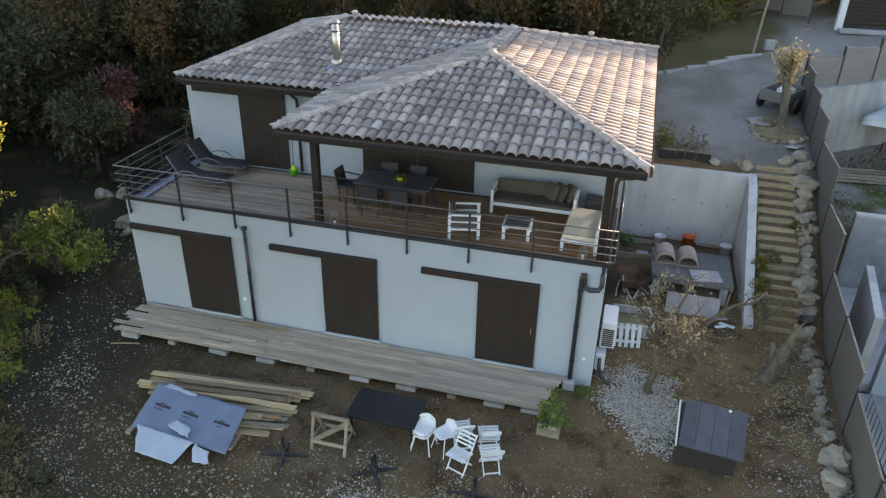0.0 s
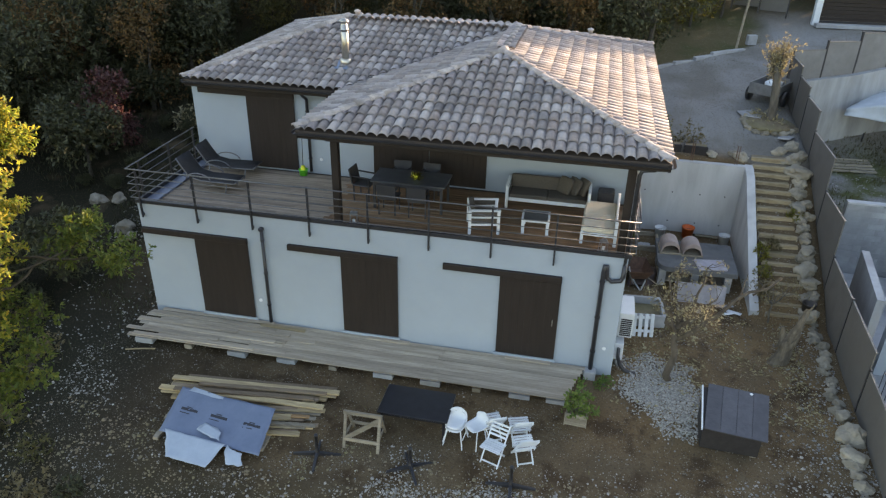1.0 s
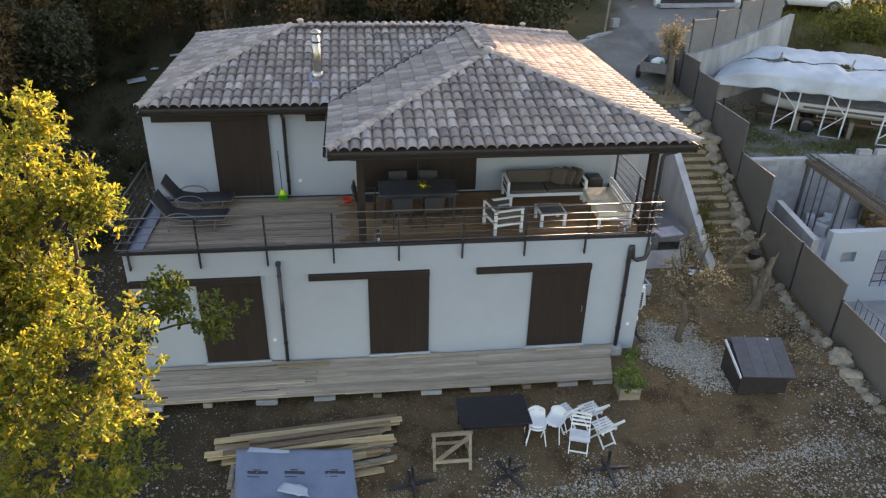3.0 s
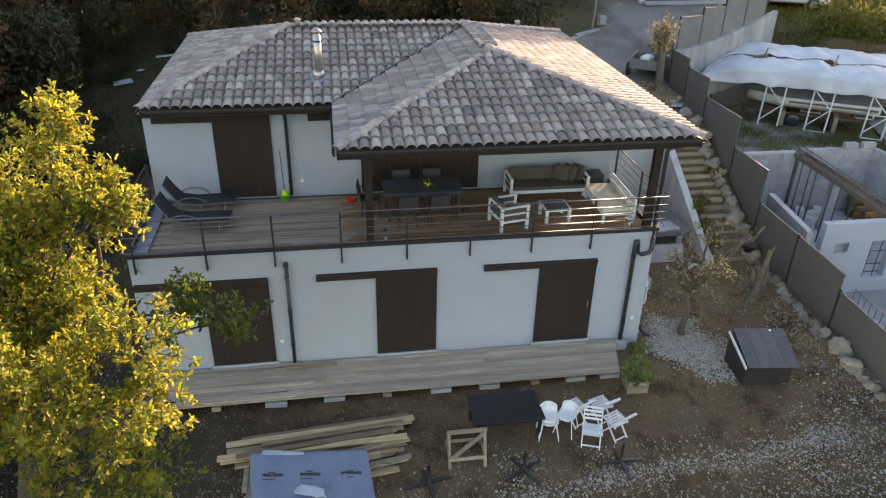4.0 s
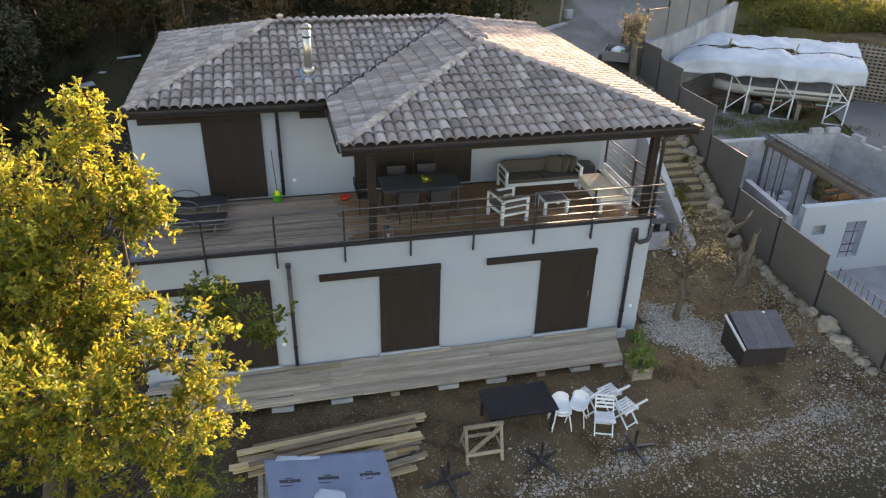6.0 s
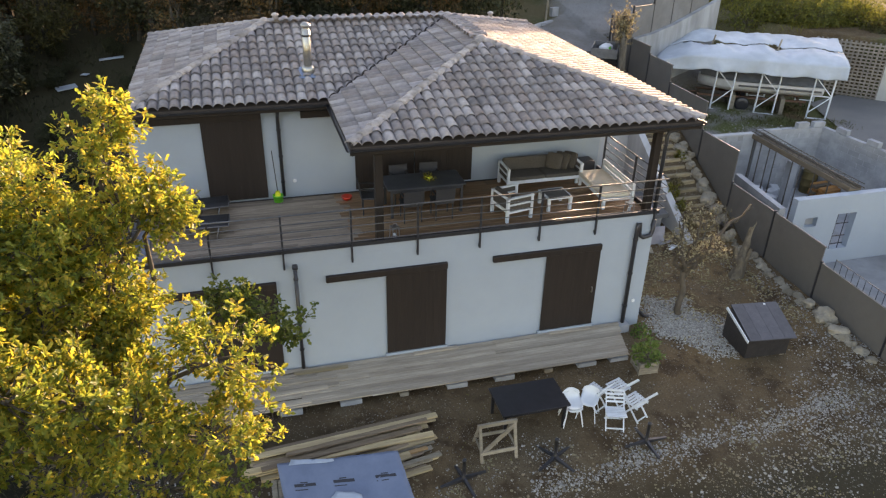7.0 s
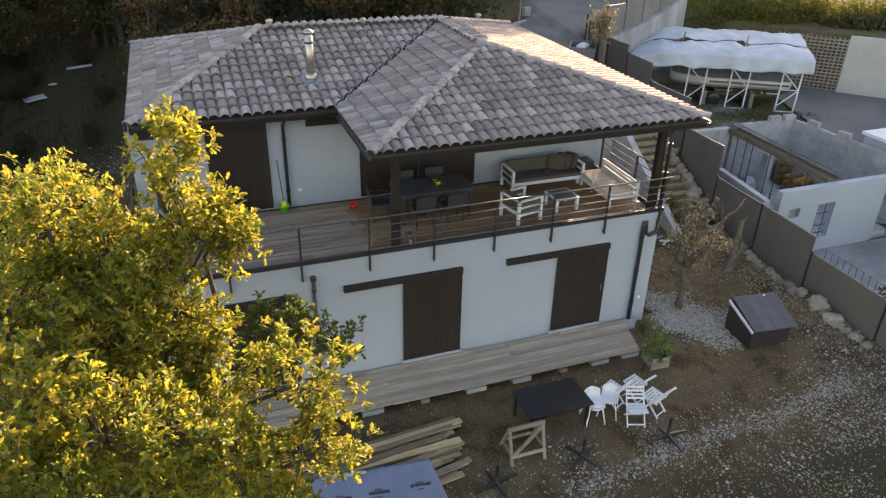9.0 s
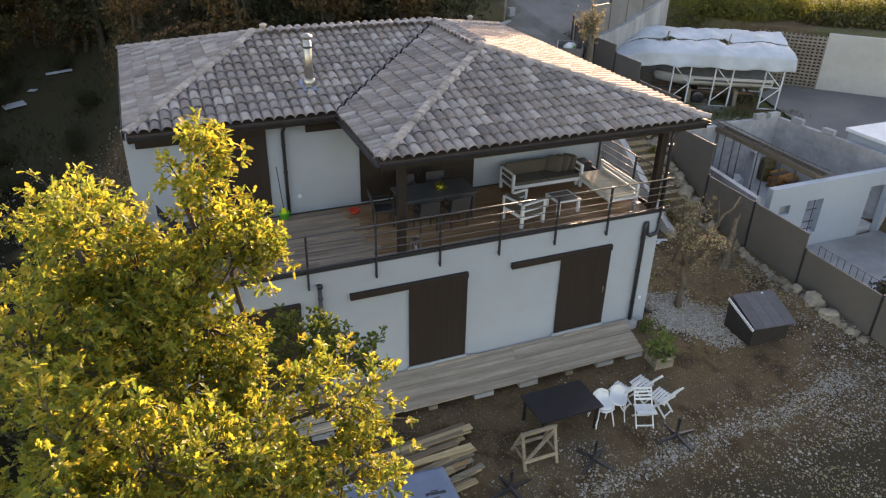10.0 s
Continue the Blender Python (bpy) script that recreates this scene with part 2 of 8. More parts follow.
def height(x, y):
    """The lie of the land, in metres."""
    x, y = np.asarray(x, float), np.asarray(y, float)
    front = lin(y, (-60, -9), (0, -1.4), (7, -0.35), (9, 0.02), (10.5, 0.1), (12, 0.16), (14, 0.24), (17, 0.28), (21, 0.5), (60, 0.5))
    drive = lin(y, (21.9, 2.95), (24, 3.35), (27, 3.75), (31, 4.4), (35, 5.1), (40, 5.9), (60, 7.5), (200, 8))
    left = lin(y, (-60, -9), (0, -1.6), (8, -0.5), (12, 0.08), (16, 0.35), (20, 0.75), (24, 1.3), (30, 2.6), (45, 7.0), (60, 7.5), (200, 8))
    stairs = lin(y, (17.3, 0.3), (22.7, 3.02), (23.2, 3.1), (27, 3.75), (31, 4.4), (35, 5.1), (40, 5.9), (60, 7.5), (200, 8))
    court = front + (drive - front) * ss(21.86, 22.0, y)
    z = court
    k = ss(3.72, 3.85, x)
    z = z * (1 - k) + np.where(y > 17.2, stairs, front) * k
    # neighbour's plot
    near = lin(y, (-60, -9), (0, -2.4), (10, -0.8), (16.7, -0.7), (22.2, -0.7), (22.4, 1.45), (27.4, 1.6), (34, 4.4), (40, 5.9), (60, 7.5), (200, 8))
    bank = 0.729 * (x - 17.3) + 0.685 * (y - 28.0)
    far_bank = 1.5 + 2.6 * ss(0, 1, np.clip(bank / lin(x, (12, 4.5), (17.0, 0.3)), 0, 1)) + 0.10 * np.clip(y - 31, 0, 30)
    far = lin(y, (-60, -8), (0, -1.2), (12, 0.9), (18, 1.4), (27, 1.5), (29, 2.0), (33, 4.2), (40, 5.9), (60, 7.5), (200, 8))
    far = np.where(y > 20, far_bank, far)
    wall_y = 27.55 + 0.37 * (x - 5.7)
    step = ss(wall_y + 0.26, wall_y + 0.40, y)
    plot = near + (far - near) * ss(12.5, 12.75, x)
    upper = lin(y, (27, 4.1), (31, 4.6), (35, 5.15), (40, 5.9), (60, 7.5), (200, 8))
    plot = np.where(x < 11.9, plot * (1 - step) + upper * step, plot)
    k = ss(5.68, 5.8, x)
    z = z * (1 - k) + plot * k
    # slope west of the house
    k = ss(-11.6, -13.5, x) * ss(12, 14, y)
    z = z * (1 - k) + left * k
    z = z - 0.13 * np.clip(-13.5 - x, 0, 30) * ss(20, 10, y)
    # under the house
    inside = (x > -11.9) & (x < -0.12) & (y > 14.1) & (y < 24.2)
    z = np.where(inside, 0.1, z)
    return z


def roughness_at(x, y):
    return np.array([noise.noise((a * 0.9, b * 0.9, 0)) * 0.05 + noise.noise((a * 3.1, b * 3.1, 4)) * 0.018 for a, b in zip(x, y)])


gx = np.concatenate([np.array([-900, -400, -200, -120, -80, -60, -48, -40, -34, -30, -27, -25]), np.arange(-23, 24.01, 0.2), np.array([25, 27, 30, 34, 40, 50, 65, 90, 140, 250, 500, 900])])
gy = np.concatenate([np.array([-900, -400, -200, -100, -60, -40, -25, -15, -8, -4, -1, 1, 3]), np.arange(4, 40.01, 0.2), np.array([41, 42.5, 44, 46, 49, 53, 58, 65, 75, 90, 120, 180, 300, 500, 900])])
X, Y = np.meshgrid(gx, gy)
X, Y = X.ravel(), Y.ravel()
Zg = height(X, Y)
near_view = (np.abs(X) < 24) & (Y > 3) & (Y < 41)
Zg[near_view] += roughness_at(X[near_view], Y[near_view])
nx, ny = len(gx), len(gy)
ii, jj = np.meshgrid(np.arange(nx - 1), np.arange(ny - 1))
q = (jj * nx + ii).ravel()
ground_faces = np.stack([q, q + 1, q + nx + 1, q + nx], 1)


def ground_material():
    m = material("trodden earth with gravel", (0.080, 0.050, 0.027), (0.152, 0.101, 0.055), 1.6, 0.95, bump=1.0, bump_scale=13, stain=(0.105, 0.077, 0.048), stain_scale=0.35, stain_amount=0.9)
    t = m.node_tree
    n, l = t.nodes, t.links
    b = n["Principled BSDF"]
    col = b.inputs["Base Color"].links[0].from_socket
    geo = n.new("ShaderNodeNewGeometry")
    sep = n.new("ShaderNodeSeparateXYZ")
    l.new(geo.outputs["Position"], sep.inputs[0])

    def band(socket, a, c):
        r = n.new("ShaderNodeMapRange")
        r.inputs["From Min"].default_value, r.inputs["From Max"].default_value = a, c
        l.new(socket, r.inputs[0])
        return r.outputs[0]

    def mult(a, c):
        k = n.new("ShaderNodeMath")
        k.operation = "MULTIPLY"
        l.new(a, k.inputs[0])
        l.new(c, k.inputs[1])
        return k.outputs[0]

    def lay(col, factor, c):
        mx = n.new("ShaderNodeMix")
        mx.data_type = "RGBA"
        l.new(factor, mx.inputs[0])
        l.new(col, mx.inputs[6])
        mx.inputs[7].default_value = (*c, 1)
        return mx.outputs[2]

    # grey gravel of the drive
    f = mult(mult(band(sep.outputs[1], 22.2, 23.0), band(sep.outputs[0], -1.5, 0.2)), band(sep.outputs[1], 37, 33))
    col = lay(col, mult(f, band(sep.outputs[0], 13, 12)), (0.225, 0.22, 0.21))
    n3 = n.new("ShaderNodeTexNoise")
    n3.inputs["Scale"].default_value, n3.inputs["Detail"].default_value = 0.55, 8
    l.new(geo.outputs["Position"], n3.inputs["Vector"])
    col = lay(col, mult(mult(f, band(sep.outputs[0], 13, 12)), band(n3.outputs[0], 0.44, 0.62)), (0.165, 0.155, 0.14))
    # brown grassy bank beyond the kerb stones
    kx = n.new("ShaderNodeMath")
    kx.operation = "MULTIPLY_ADD"
    kx.inputs[1].default_value, kx.inputs[2].default_value = -0.70, -28.40
    l.new(sep.outputs[0], kx.inputs[0])
    ky = n.new("ShaderNodeMath")
    ky.operation = "ADD"
    l.new(kx.outputs[0], ky.inputs[0])
    l.new(sep.outputs[1], ky.inputs[1])
    kb = mult(mult(band(ky.outputs[0], 0.0, 0.25), band(sep.outputs[0], 6.0, 5.0)), band(sep.outputs[0], -1.0, 0.2))
    col = lay(col, kb, (0.10, 0.08, 0.04))
    col = lay(col, mult(kb, band(n3.outputs[0], 0.45, 0.6)), (0.065, 0.068, 0.028))
    # warm sandy soil of the upper yard
    f5 = mult(mult(band(sep.outputs[0], -1.5, 0.6), band(sep.outputs[0], 5.6, 5.2)), mult(band(sep.outputs[1], 11.0, 13.0), band(sep.outputs[1], 18.6, 17.6)))
    col = lay(col, mult(f5, band(n3.outputs[0], 0.30, 0.60)), (0.185, 0.118, 0.060))
    # damp reddish-brown blotches
    n4 = n.new("ShaderNodeTexNoise")
    n4.inputs["Scale"].default_value, n4.inputs["Detail"].default_value, n4.inputs["Roughness"].default_value = 1.3, 9, 0.68
    l.new(geo.outputs["Position"], n4.inputs["Vector"])
    yard = mult(band(sep.outputs[1], 18.6, 17.4), band(sep.outputs[0], 5.8, 5.4))
    col = lay(col, mult(yard, band(n4.outputs[0], 0.50, 0.62)), (0.062, 0.038, 0.021))
    col = lay(col, mult(yard, band(n4.outputs[0], 0.42, 0.33)), (0.135, 0.098, 0.060))
    # soil darkened towards the west bank, painting in the shade of the trees
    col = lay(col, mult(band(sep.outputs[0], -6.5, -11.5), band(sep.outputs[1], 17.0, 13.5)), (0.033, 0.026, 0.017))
    # darker soil of the front verge
    col = lay(col, band(sep.outputs[1], 9.7, 8.4), (0.040, 0.033, 0.020))
    # grass and weeds
    no = n.new("ShaderNodeTexNoise")
    no.inputs["Scale"].default_value, no.inputs["Detail"].default_value = 0.8, 6
    l.new(geo.outputs["Position"], no.inputs["Vector"])
    g = mult(band(no.outputs[0], 0.42, 0.6), mult(band(sep.outputs[0], 5.8, 6.2), band(sep.outputs[1], 22.0, 23.0)))
    col = lay(col, mult(g, band(sep.outputs[1], 28.5, 27.0)), (0.075, 0.085, 0.03))
    g2 = band(sep.outputs[1], 29.5, 31)
    col = lay(col, mult(g2, band(sep.outputs[0], 12.0, 12.6)), (0.115, 0.10, 0.048))
    # near-black ground below the oak
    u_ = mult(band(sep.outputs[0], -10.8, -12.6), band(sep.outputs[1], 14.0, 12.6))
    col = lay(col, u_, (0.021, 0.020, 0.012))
    # dark ground of the woods
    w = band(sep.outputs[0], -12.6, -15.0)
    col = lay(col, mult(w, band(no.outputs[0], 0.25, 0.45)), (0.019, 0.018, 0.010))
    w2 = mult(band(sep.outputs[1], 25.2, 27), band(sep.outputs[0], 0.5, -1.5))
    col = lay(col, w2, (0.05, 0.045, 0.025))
    w3 = mult(band(sep.outputs[1], 35.8, 37), band(sep.outputs[0], 12, 10))
    col = lay(col, w3, (0.06, 0.055, 0.03))
    # fine grit of small pale and dark grains
    vo = n.new("ShaderNodeTexVoronoi")
    vo.inputs["Scale"].default_value = 26
    l.new(geo.outputs["Position"], vo.inputs["Vector"])
    hs = n.new("ShaderNodeSeparateColor")
    l.new(vo.outputs["Color"], hs.inputs[0])
    col = lay(col, mult(band(sep.outputs[0], -13.2, -12.2), mult(band(hs.outputs[0], 0.80, 0.84), band(vo.outputs["Distance"], 0.36, 0.22))), (0.27, 0.235, 0.185))
    col = lay(col, mult(band(hs.outputs[1], 0.86, 0.9), band(vo.outputs["Distance"], 0.5, 0.3)), (0.07, 0.05, 0.035))
    v2 = n.new("ShaderNodeTexVoronoi")
    v2.inputs["Scale"].default_value = 55
    l.new(geo.outputs["Position"], v2.inputs["Vector"])
    h2 = n.new("ShaderNodeSeparateColor")
    l.new(v2.outputs["Color"], h2.inputs[0])
    open_ = band(sep.outputs[0], -13.2, -12.2)
    patchy = mult(open_, band(no.outputs[0], 0.40, 0.58))
    col = lay(col, mult(patchy, mult(band(h2.outputs[0], 0.78, 0.82), band(v2.outputs["Distance"], 0.4, 0.25))), (0.24, 0.215, 0.175))
    col = lay(col, mult(band(h2.outputs[1], 0.76, 0.8), band(v2.outputs["Distance"], 0.5, 0.3)), (0.055, 0.04, 0.026))
    l.new(col, b.inputs["Base Color"])
    b.inputs["Specular IOR Level"].default_value = 0.12
    return m


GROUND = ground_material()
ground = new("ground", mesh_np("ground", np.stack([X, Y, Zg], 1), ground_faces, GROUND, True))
tagged(ground, "brown trodden earth yard with gravel, rising behind", "ground", kind="structure")


def ground_z(x, y):
    return float(height(x, y)) + float(roughness_at([x], [y])[0]) if abs(x) < 24 and 3 < y < 41 else float(height(x, y))

# ---- house ----
HX0, HX1, HY0, HYM, HY1 = -12.0, -0.06, 13.93, 17.15, 24.2
FLOOR1, EAVE, RIDGE = 3.35, 5.87, 6.91
house = thing("house", "two-storey white rendered house with weathered grey-pink tile roof", "house", (0, 0, 0))

bx("lower_front_wall", (HX0, HX1, HY0, HY0 + 0.3, -0.3, 3.27), STUCCO, house)
bx("lower_side_wall", (HX0, HX0 + 0.3, HY0 + 0.3, HY1, -0.3, 3.27), STUCCO, house)
bx("lower_side_wall", (HX1 - 0.3, HX1, HY0 + 0.3, HY1, -0.3, 3.27), STUCCO, house)
bx("floor_slab", (HX0, HX1, HY0 + 0.04, HY1, 3.272, 3.302), CONCRETE, house)
bx("parapet_face", (HX0, HX1, HY0, HY0 + 0.037, 3.271, 3.445), STUCCO, house)
bx("upper_front_wall", (HX0, HX1, HYM, HYM + 0.3, 3.303, 5.78), STUCCO, house)
bx("upper_side_wall", (HX0, HX0 + 0.3, HYM + 0.3, HY1, 3.303, 5.78), STUCCO, house)
bx("upper_side_wall", (HX1 - 0.3, HX1, HYM + 0.3, HY1, 3.303, 5.78), STUCCO, house)
bx("back_wall", (HX0 + 0.3, HX1 - 0.3, HY1 - 0.3, HY1, 3.303, 5.78), STUCCO, house)
# dark metal edge of the terrace
bx("terrace_edge", (HX0 - 0.03, HX1 + 0.06, HY0 - 0.035, HY0 + 0.03, 3.447, 3.54), STEEL, house, "dark metal terrace edging", 0.006)
bx("terrace_edge", (HX1 - 0.01, HX1 + 0.05, HY0 + 0.035, HYM - 0.01, 3.28, 3.44), STEEL, house, "dark metal terrace edging", 0.006)
bx("edge_flashing", (HX0 + 0.021, HX0 + 0.34, HY0 + 0.04, HYM - 0.02, 3.352, 3.40), material("blue-grey zinc flashing", (0.10, 0.12, 0.17), (0.14, 0.165, 0.22), 4, 0.4, 0.3), house, "blue-grey zinc flashing strip", 0.004)
bx("terrace_edge", (HX0 - 0.04, HX0 + 0.02, HY0 + 0.035, HYM - 0.01, 3.28, 3.50), STEEL, house, "dark metal terrace edging", 0.006)
# narrow threshold trim along the upper wall
bx("top_trim", (HX0 + 0.02, -7.5, HYM - 0.012, HYM - 0.003, 5.60, 5.66), material("pale trim", (0.55, 0.5, 0.4), (0.62, 0.57, 0.48), 5, 0.7), house)


def shutter(x0, x1, rail_x, z0, z1, y, handle_x=None):
    """A sliding boarded shutter under its long top rail."""
    n = 9
    w = (x1 - x0) / n
    s = bx("shutter", (x0 + 0.02, x1 - 0.02, y - 0.035, y - 0.006, z0 + 0.02, z1 - 0.02), DARK_BOARD, house, "dark brown sliding boarded shutter, closed")
    for k in range(n):
        bx("board", (x0 + k * w + 0.001, x0 + (k + 1) * w - 0.001, y - 0.055, y - 0.034, z0, z1), DARK_BOARD, s)
    bx("rail", (min(rail_x, x0), max(x1, rail_x), y - 0.105, y - 0.012, z1 - 0.004, z1 + 0.145), DARK_BOARD, s, bev=0.008)
    if handle_x:
        bm = bmesh.new()
        tube(bm, [(handle_x, y - 0.06, z0 + 0.95), (handle_x, y - 0.09, z0 + 0.97), (handle_x, y - 0.09, z0 + 1.09), (handle_x, y - 0.06, z0 + 1.11)], 0.012, 6)
        part("handle", bm, CHROME, s)
    return s


shutter(-10.55, -9.12, -11.97, 0.52, 2.66, HY0)
shutter(-6.72, -5.30, -8.06, 0.52, 2.66, HY0)
shutter(-2.85, -1.44, -4.20, 0.52, 2.66, HY0, -1.56)
shutter(-10.40, -9.02, -11.78, 3.38, 5.40, HYM)
bx("rail", (-8.10, -7.0, HYM - 0.095, HYM - 0.008, 5.36, 5.52), DARK, house)
shutter(-6.83, -5.31, -7.0, 3.38, 5.40, HYM)
shutter(-5.29, -3.75, -3.70, 3.38, 5.40, HYM)
for x0, x1 in ((-10.6, -9.08), (-6.76, -5.26), (-2.9, -1.40)):
    bx("sill", (x0, x1, HY0 - 0.07, HY0 - 0.004, 0.43, 0.50), STUCCO, house, "white rendered sill below the shutter", 0.006)
# wall lamp, vent caps and tap
for x, z, y in ((-0.30, 1.0, HY0), (-8.95, 1.05, HY0), (-8.35, 3.75, HYM)):
    bm = bmesh.new()
    lathe(bm, [(0.0, 0.0), (0.05, 0.0), (0.045, 0.02), (0.01, 0.024)], 10)
    bmesh.ops.transform(bm, matrix=pose(x, y - 0.004, z, 90, 0, 0), verts=bm.verts)
    part("vent_cap", bm, WHITE, house, "small white wall vent cap")


def downpipe(pts, r=0.042):
    bm = bmesh.new()
    tube(bm, pts, r, 10)
    p = part("downpipe", bm, STEEL, house, "dark round downpipe", True)
    for a, b in ((pts[-1], pts[-2]),):
        h = abs(a[2] - b[2])
        for k in (0.2, 0.55, 0.9):
            z = min(a[2], b[2]) + h * k
            bm = bmesh.new()
            lathe(bm, [(r, -0.02), (r + 0.012, -0.02), (r + 0.012, 0.02), (r, 0.02)], 10, (a[0], a[1], z))
            part("bracket", bm, STEEL, p)
    return p


d = downpipe([(-8.70, HY0 - 0.07, 3.10), (-8.70, HY0 - 0.07, 0.46)])
bx("hopper", (-8.76, -8.64, HY0 - 0.13, HY0 - 0.01, 3.08, 3.18), STEEL, d, "", 0.02)
downpipe([(-0.12, HY0 - 0.06, 3.3), (-0.12, HY0 - 0.06, 3.0), (-0.17, HY0 - 0.075, 2.90), (-0.36, HY0 - 0.075, 2.86), (-0.47, HY0 - 0.075, 2.94), (-0.49, HY0 - 0.075, 3.16), (-0.50, HY0 - 0.075, 3.24), (-0.54, HY0 - 0.075, 3.24), (-0.555, HY0 - 0.075, 3.1), (-0.555, HY0 - 0.075, 0.40)], 0.052)
downpipe([(-8.64, 16.72, 5.72), (-8.64, 16.80, 5.60), (-8.64, 17.05, 5.45), (-8.64, 17.07, 5.3), (-8.64, 17.07, 3.4)])
downpipe([(0.24, 13.95, 5.80), (0.24, 13.95, 5.60), (0.19, 13.955, 5.53), (0.04, 13.965, 5.51), (-0.06, 13.97, 5.48), (-0.10, 13.97, 5.38), (-0.10, 13.97, 3.30)], 0.045)
bx("pipe_base", (-0.70, -0.42, HY0 - 0.24, HY0 - 0.01, 0.1, 0.42), CONCRETE, house, "small concrete gully block", 0.01)

# posts and beams of the covered terrace
for x in (-6.80, -0.24):
    bx("post", (x - 0.085, x + 0.085, 14.04, 14.21, 3.33, 5.46), DARK, house, "dark square timber post", 0.008)
bx("beam", (-7.0, -0.05, 14.03, 14.23, 5.462, 5.70), DARK, house, "dark timber beam", 0.008)
bx("beam", (-0.34, -0.14, 14.232, HYM - 0.002, 5.462, 5.70), DARK, house, "dark timber beam", 0.008)
bx("beam", (-6.90, -6.70, 14.232, HYM - 0.002, 5.462, 5.70), DARK, house, "dark timber beam", 0.008)

# roof shell
WX0, WX1, WY0 = -7.46, 0.45, 13.50
RX0, RY0, RY1 = -11.9, 16.62, 24.5
RM = (RY0 + RY1) / 2
WM = (WX0 + WX1) / 2
HIP_Y = WY0 + (WX1 - WX0) / 2
HIP_L = -8.60
A = (WM, HIP_Y)
B = (WM, RM)
C = (HIP_L, RM)
V0 = (WX0, RY0)
FACES = {  # outline, downhill way, eave offset along that way, slope run to the ridge
    "front": ([(WX0, WY0), (WX1, WY0), A], (0, -1), -WY0, HIP_Y - WY0),
    "east": ([(WX1, WY0), (WX1, RY1), B, A], (1, 0), WX1, WX1 - WM),
    "west": ([(WX0, WY0), A, B, V0], (-1, 0), -WX0, WM - WX0),
    "main": ([(RX0, RY0), V0, B, C], (0, -1), -RY0, RM - RY0),
    "end": ([(RX0, RY0), C, (RX0, RY1)], (-1, 0), -RX0, HIP_L - RX0),
    "back": ([(RX0, RY1), C, B, (WX1, RY1)], (0, 1), RY1, RY1 - RM),
}


def roof_z(face, x, y):
    _, d, off, run = FACES[face]
    return EAVE + (off - (x * d[0] + y * d[1])) / run * (RIDGE - EAVE)


def roof_plane(name):
    """One boarded slope of the roof."""
    bm = bmesh.new()
    poly = FACES[name][0]
    top = [bm.verts.new((x, y, roof_z(name, x, y) - 0.02)) for x, y in poly]
    low = [bm.verts.new((x, y, roof_z(name, x, y) - 0.10)) for x, y in poly]
    bm.faces.new(top)
    bm.faces.new(low[::-1])
    for k in range(len(poly)):
        bm.faces.new((top[k], low[k], low[(k + 1) % len(poly)], top[(k + 1) % len(poly)]))
    return bm


ROOF_BOARD = material("dark roof boarding", (0.03, 0.022, 0.018), (0.05, 0.036, 0.03), 5, 0.8)
roof = part("roof", roof_plane("main"), ROOF_BOARD, house, "hipped roof of weathered grey-pink roman tiles")
for name in FACES:
    if name != "main":
        part("roof_plane", roof_plane(name), ROOF_BOARD, roof)
# fascia boards and gutters
EDGES = [((WX0, WY0), (WX1, WY0)), ((WX1, WY0), (WX1, RY1)), ((RX0, RY0), (WX0, RY0)), ((WX0, WY0), (WX0, RY0)), ((RX0, RY0), (RX0, RY1)), ((RX0, RY1), (WX1, RY1))]
for (xa, ya), (xb, yb) in EDGES:
    a, b = Vector((xa, ya, 0)), Vector((xb, yb, 0))
    d = (b - a).normalized()
    mid = Vector((WM, HIP_Y + 2, 0)) if xa >= WX0 - 0.1 and xb >= WX0 - 0.1 else Vector((HIP_L, RM, 0))
    nrm = Vector((d.y, -d.x, 0))
    if nrm.dot((a + b) / 2 - mid) < 0:
        nrm = -nrm
    bm = bmesh.new()
    p = [a - nrm * 0.03, b - nrm * 0.03, b - nrm * 0.055, a - nrm * 0.055]
    lo = [bm.verts.new(v + Vector((0, 0, EAVE - 0.20))) for v in p]
    hi = [bm.verts.new(v + Vector((0, 0, EAVE - 0.05))) for v in p]
    bm.faces.new(lo)
    bm.faces.new(hi[::-1])
    for k in range(4):
        bm.faces.new((lo[k], lo[(k + 1) % 4], hi[(k + 1) % 4], hi[k]))
    part("fascia", bm, DARK, roof, "dark brown fascia board")
    bm = bmesh.new()
    arc = [(0.06 * math.cos(t), 0.06 * math.sin(t)) for t in [math.pi + math.pi * k / 6 for k in range(7)]]
    ring = []
    for e in (a, b):
        ring.append([bm.verts.new(e + nrm * (0.035 + u) + Vector((0, 0, EAVE - 0.055 + v))) for u, v in arc] + [bm.verts.new(e + nrm * (0.035 + u * 0.9) + Vector((0, 0, EAVE - 0.055 + v * 0.9))) for u, v in arc[::-1]])
    m_ = len(ring[0])
    for k in range(m_):
        bm.faces.new((ring[0][k], ring[0][(k + 1) % m_], ring[1][(k + 1) % m_], ring[1][k]))
    part("gutter", bm, STEEL, roof, "dark half-round gutter")
# boarded ceilings under the roof
bx("soffit", (WX0 + 0.06, WX1 - 0.06, WY0 + 0.06, HYM - 0.01, 5.702, 5.722), DARK_BOARD, house, "dark boarded terrace ceiling")
bx("soffit", (RX0 + 0.06, WX0 + 0.05, RY0 + 0.06, HYM - 0.01, 5.702, 5.722), DARK_BOARD, house)
bx("soffit", (HX1 + 0.01, WX1 - 0.06, HYM, RY1 - 0.06, 5.702, 5.722), DARK_BOARD, house)

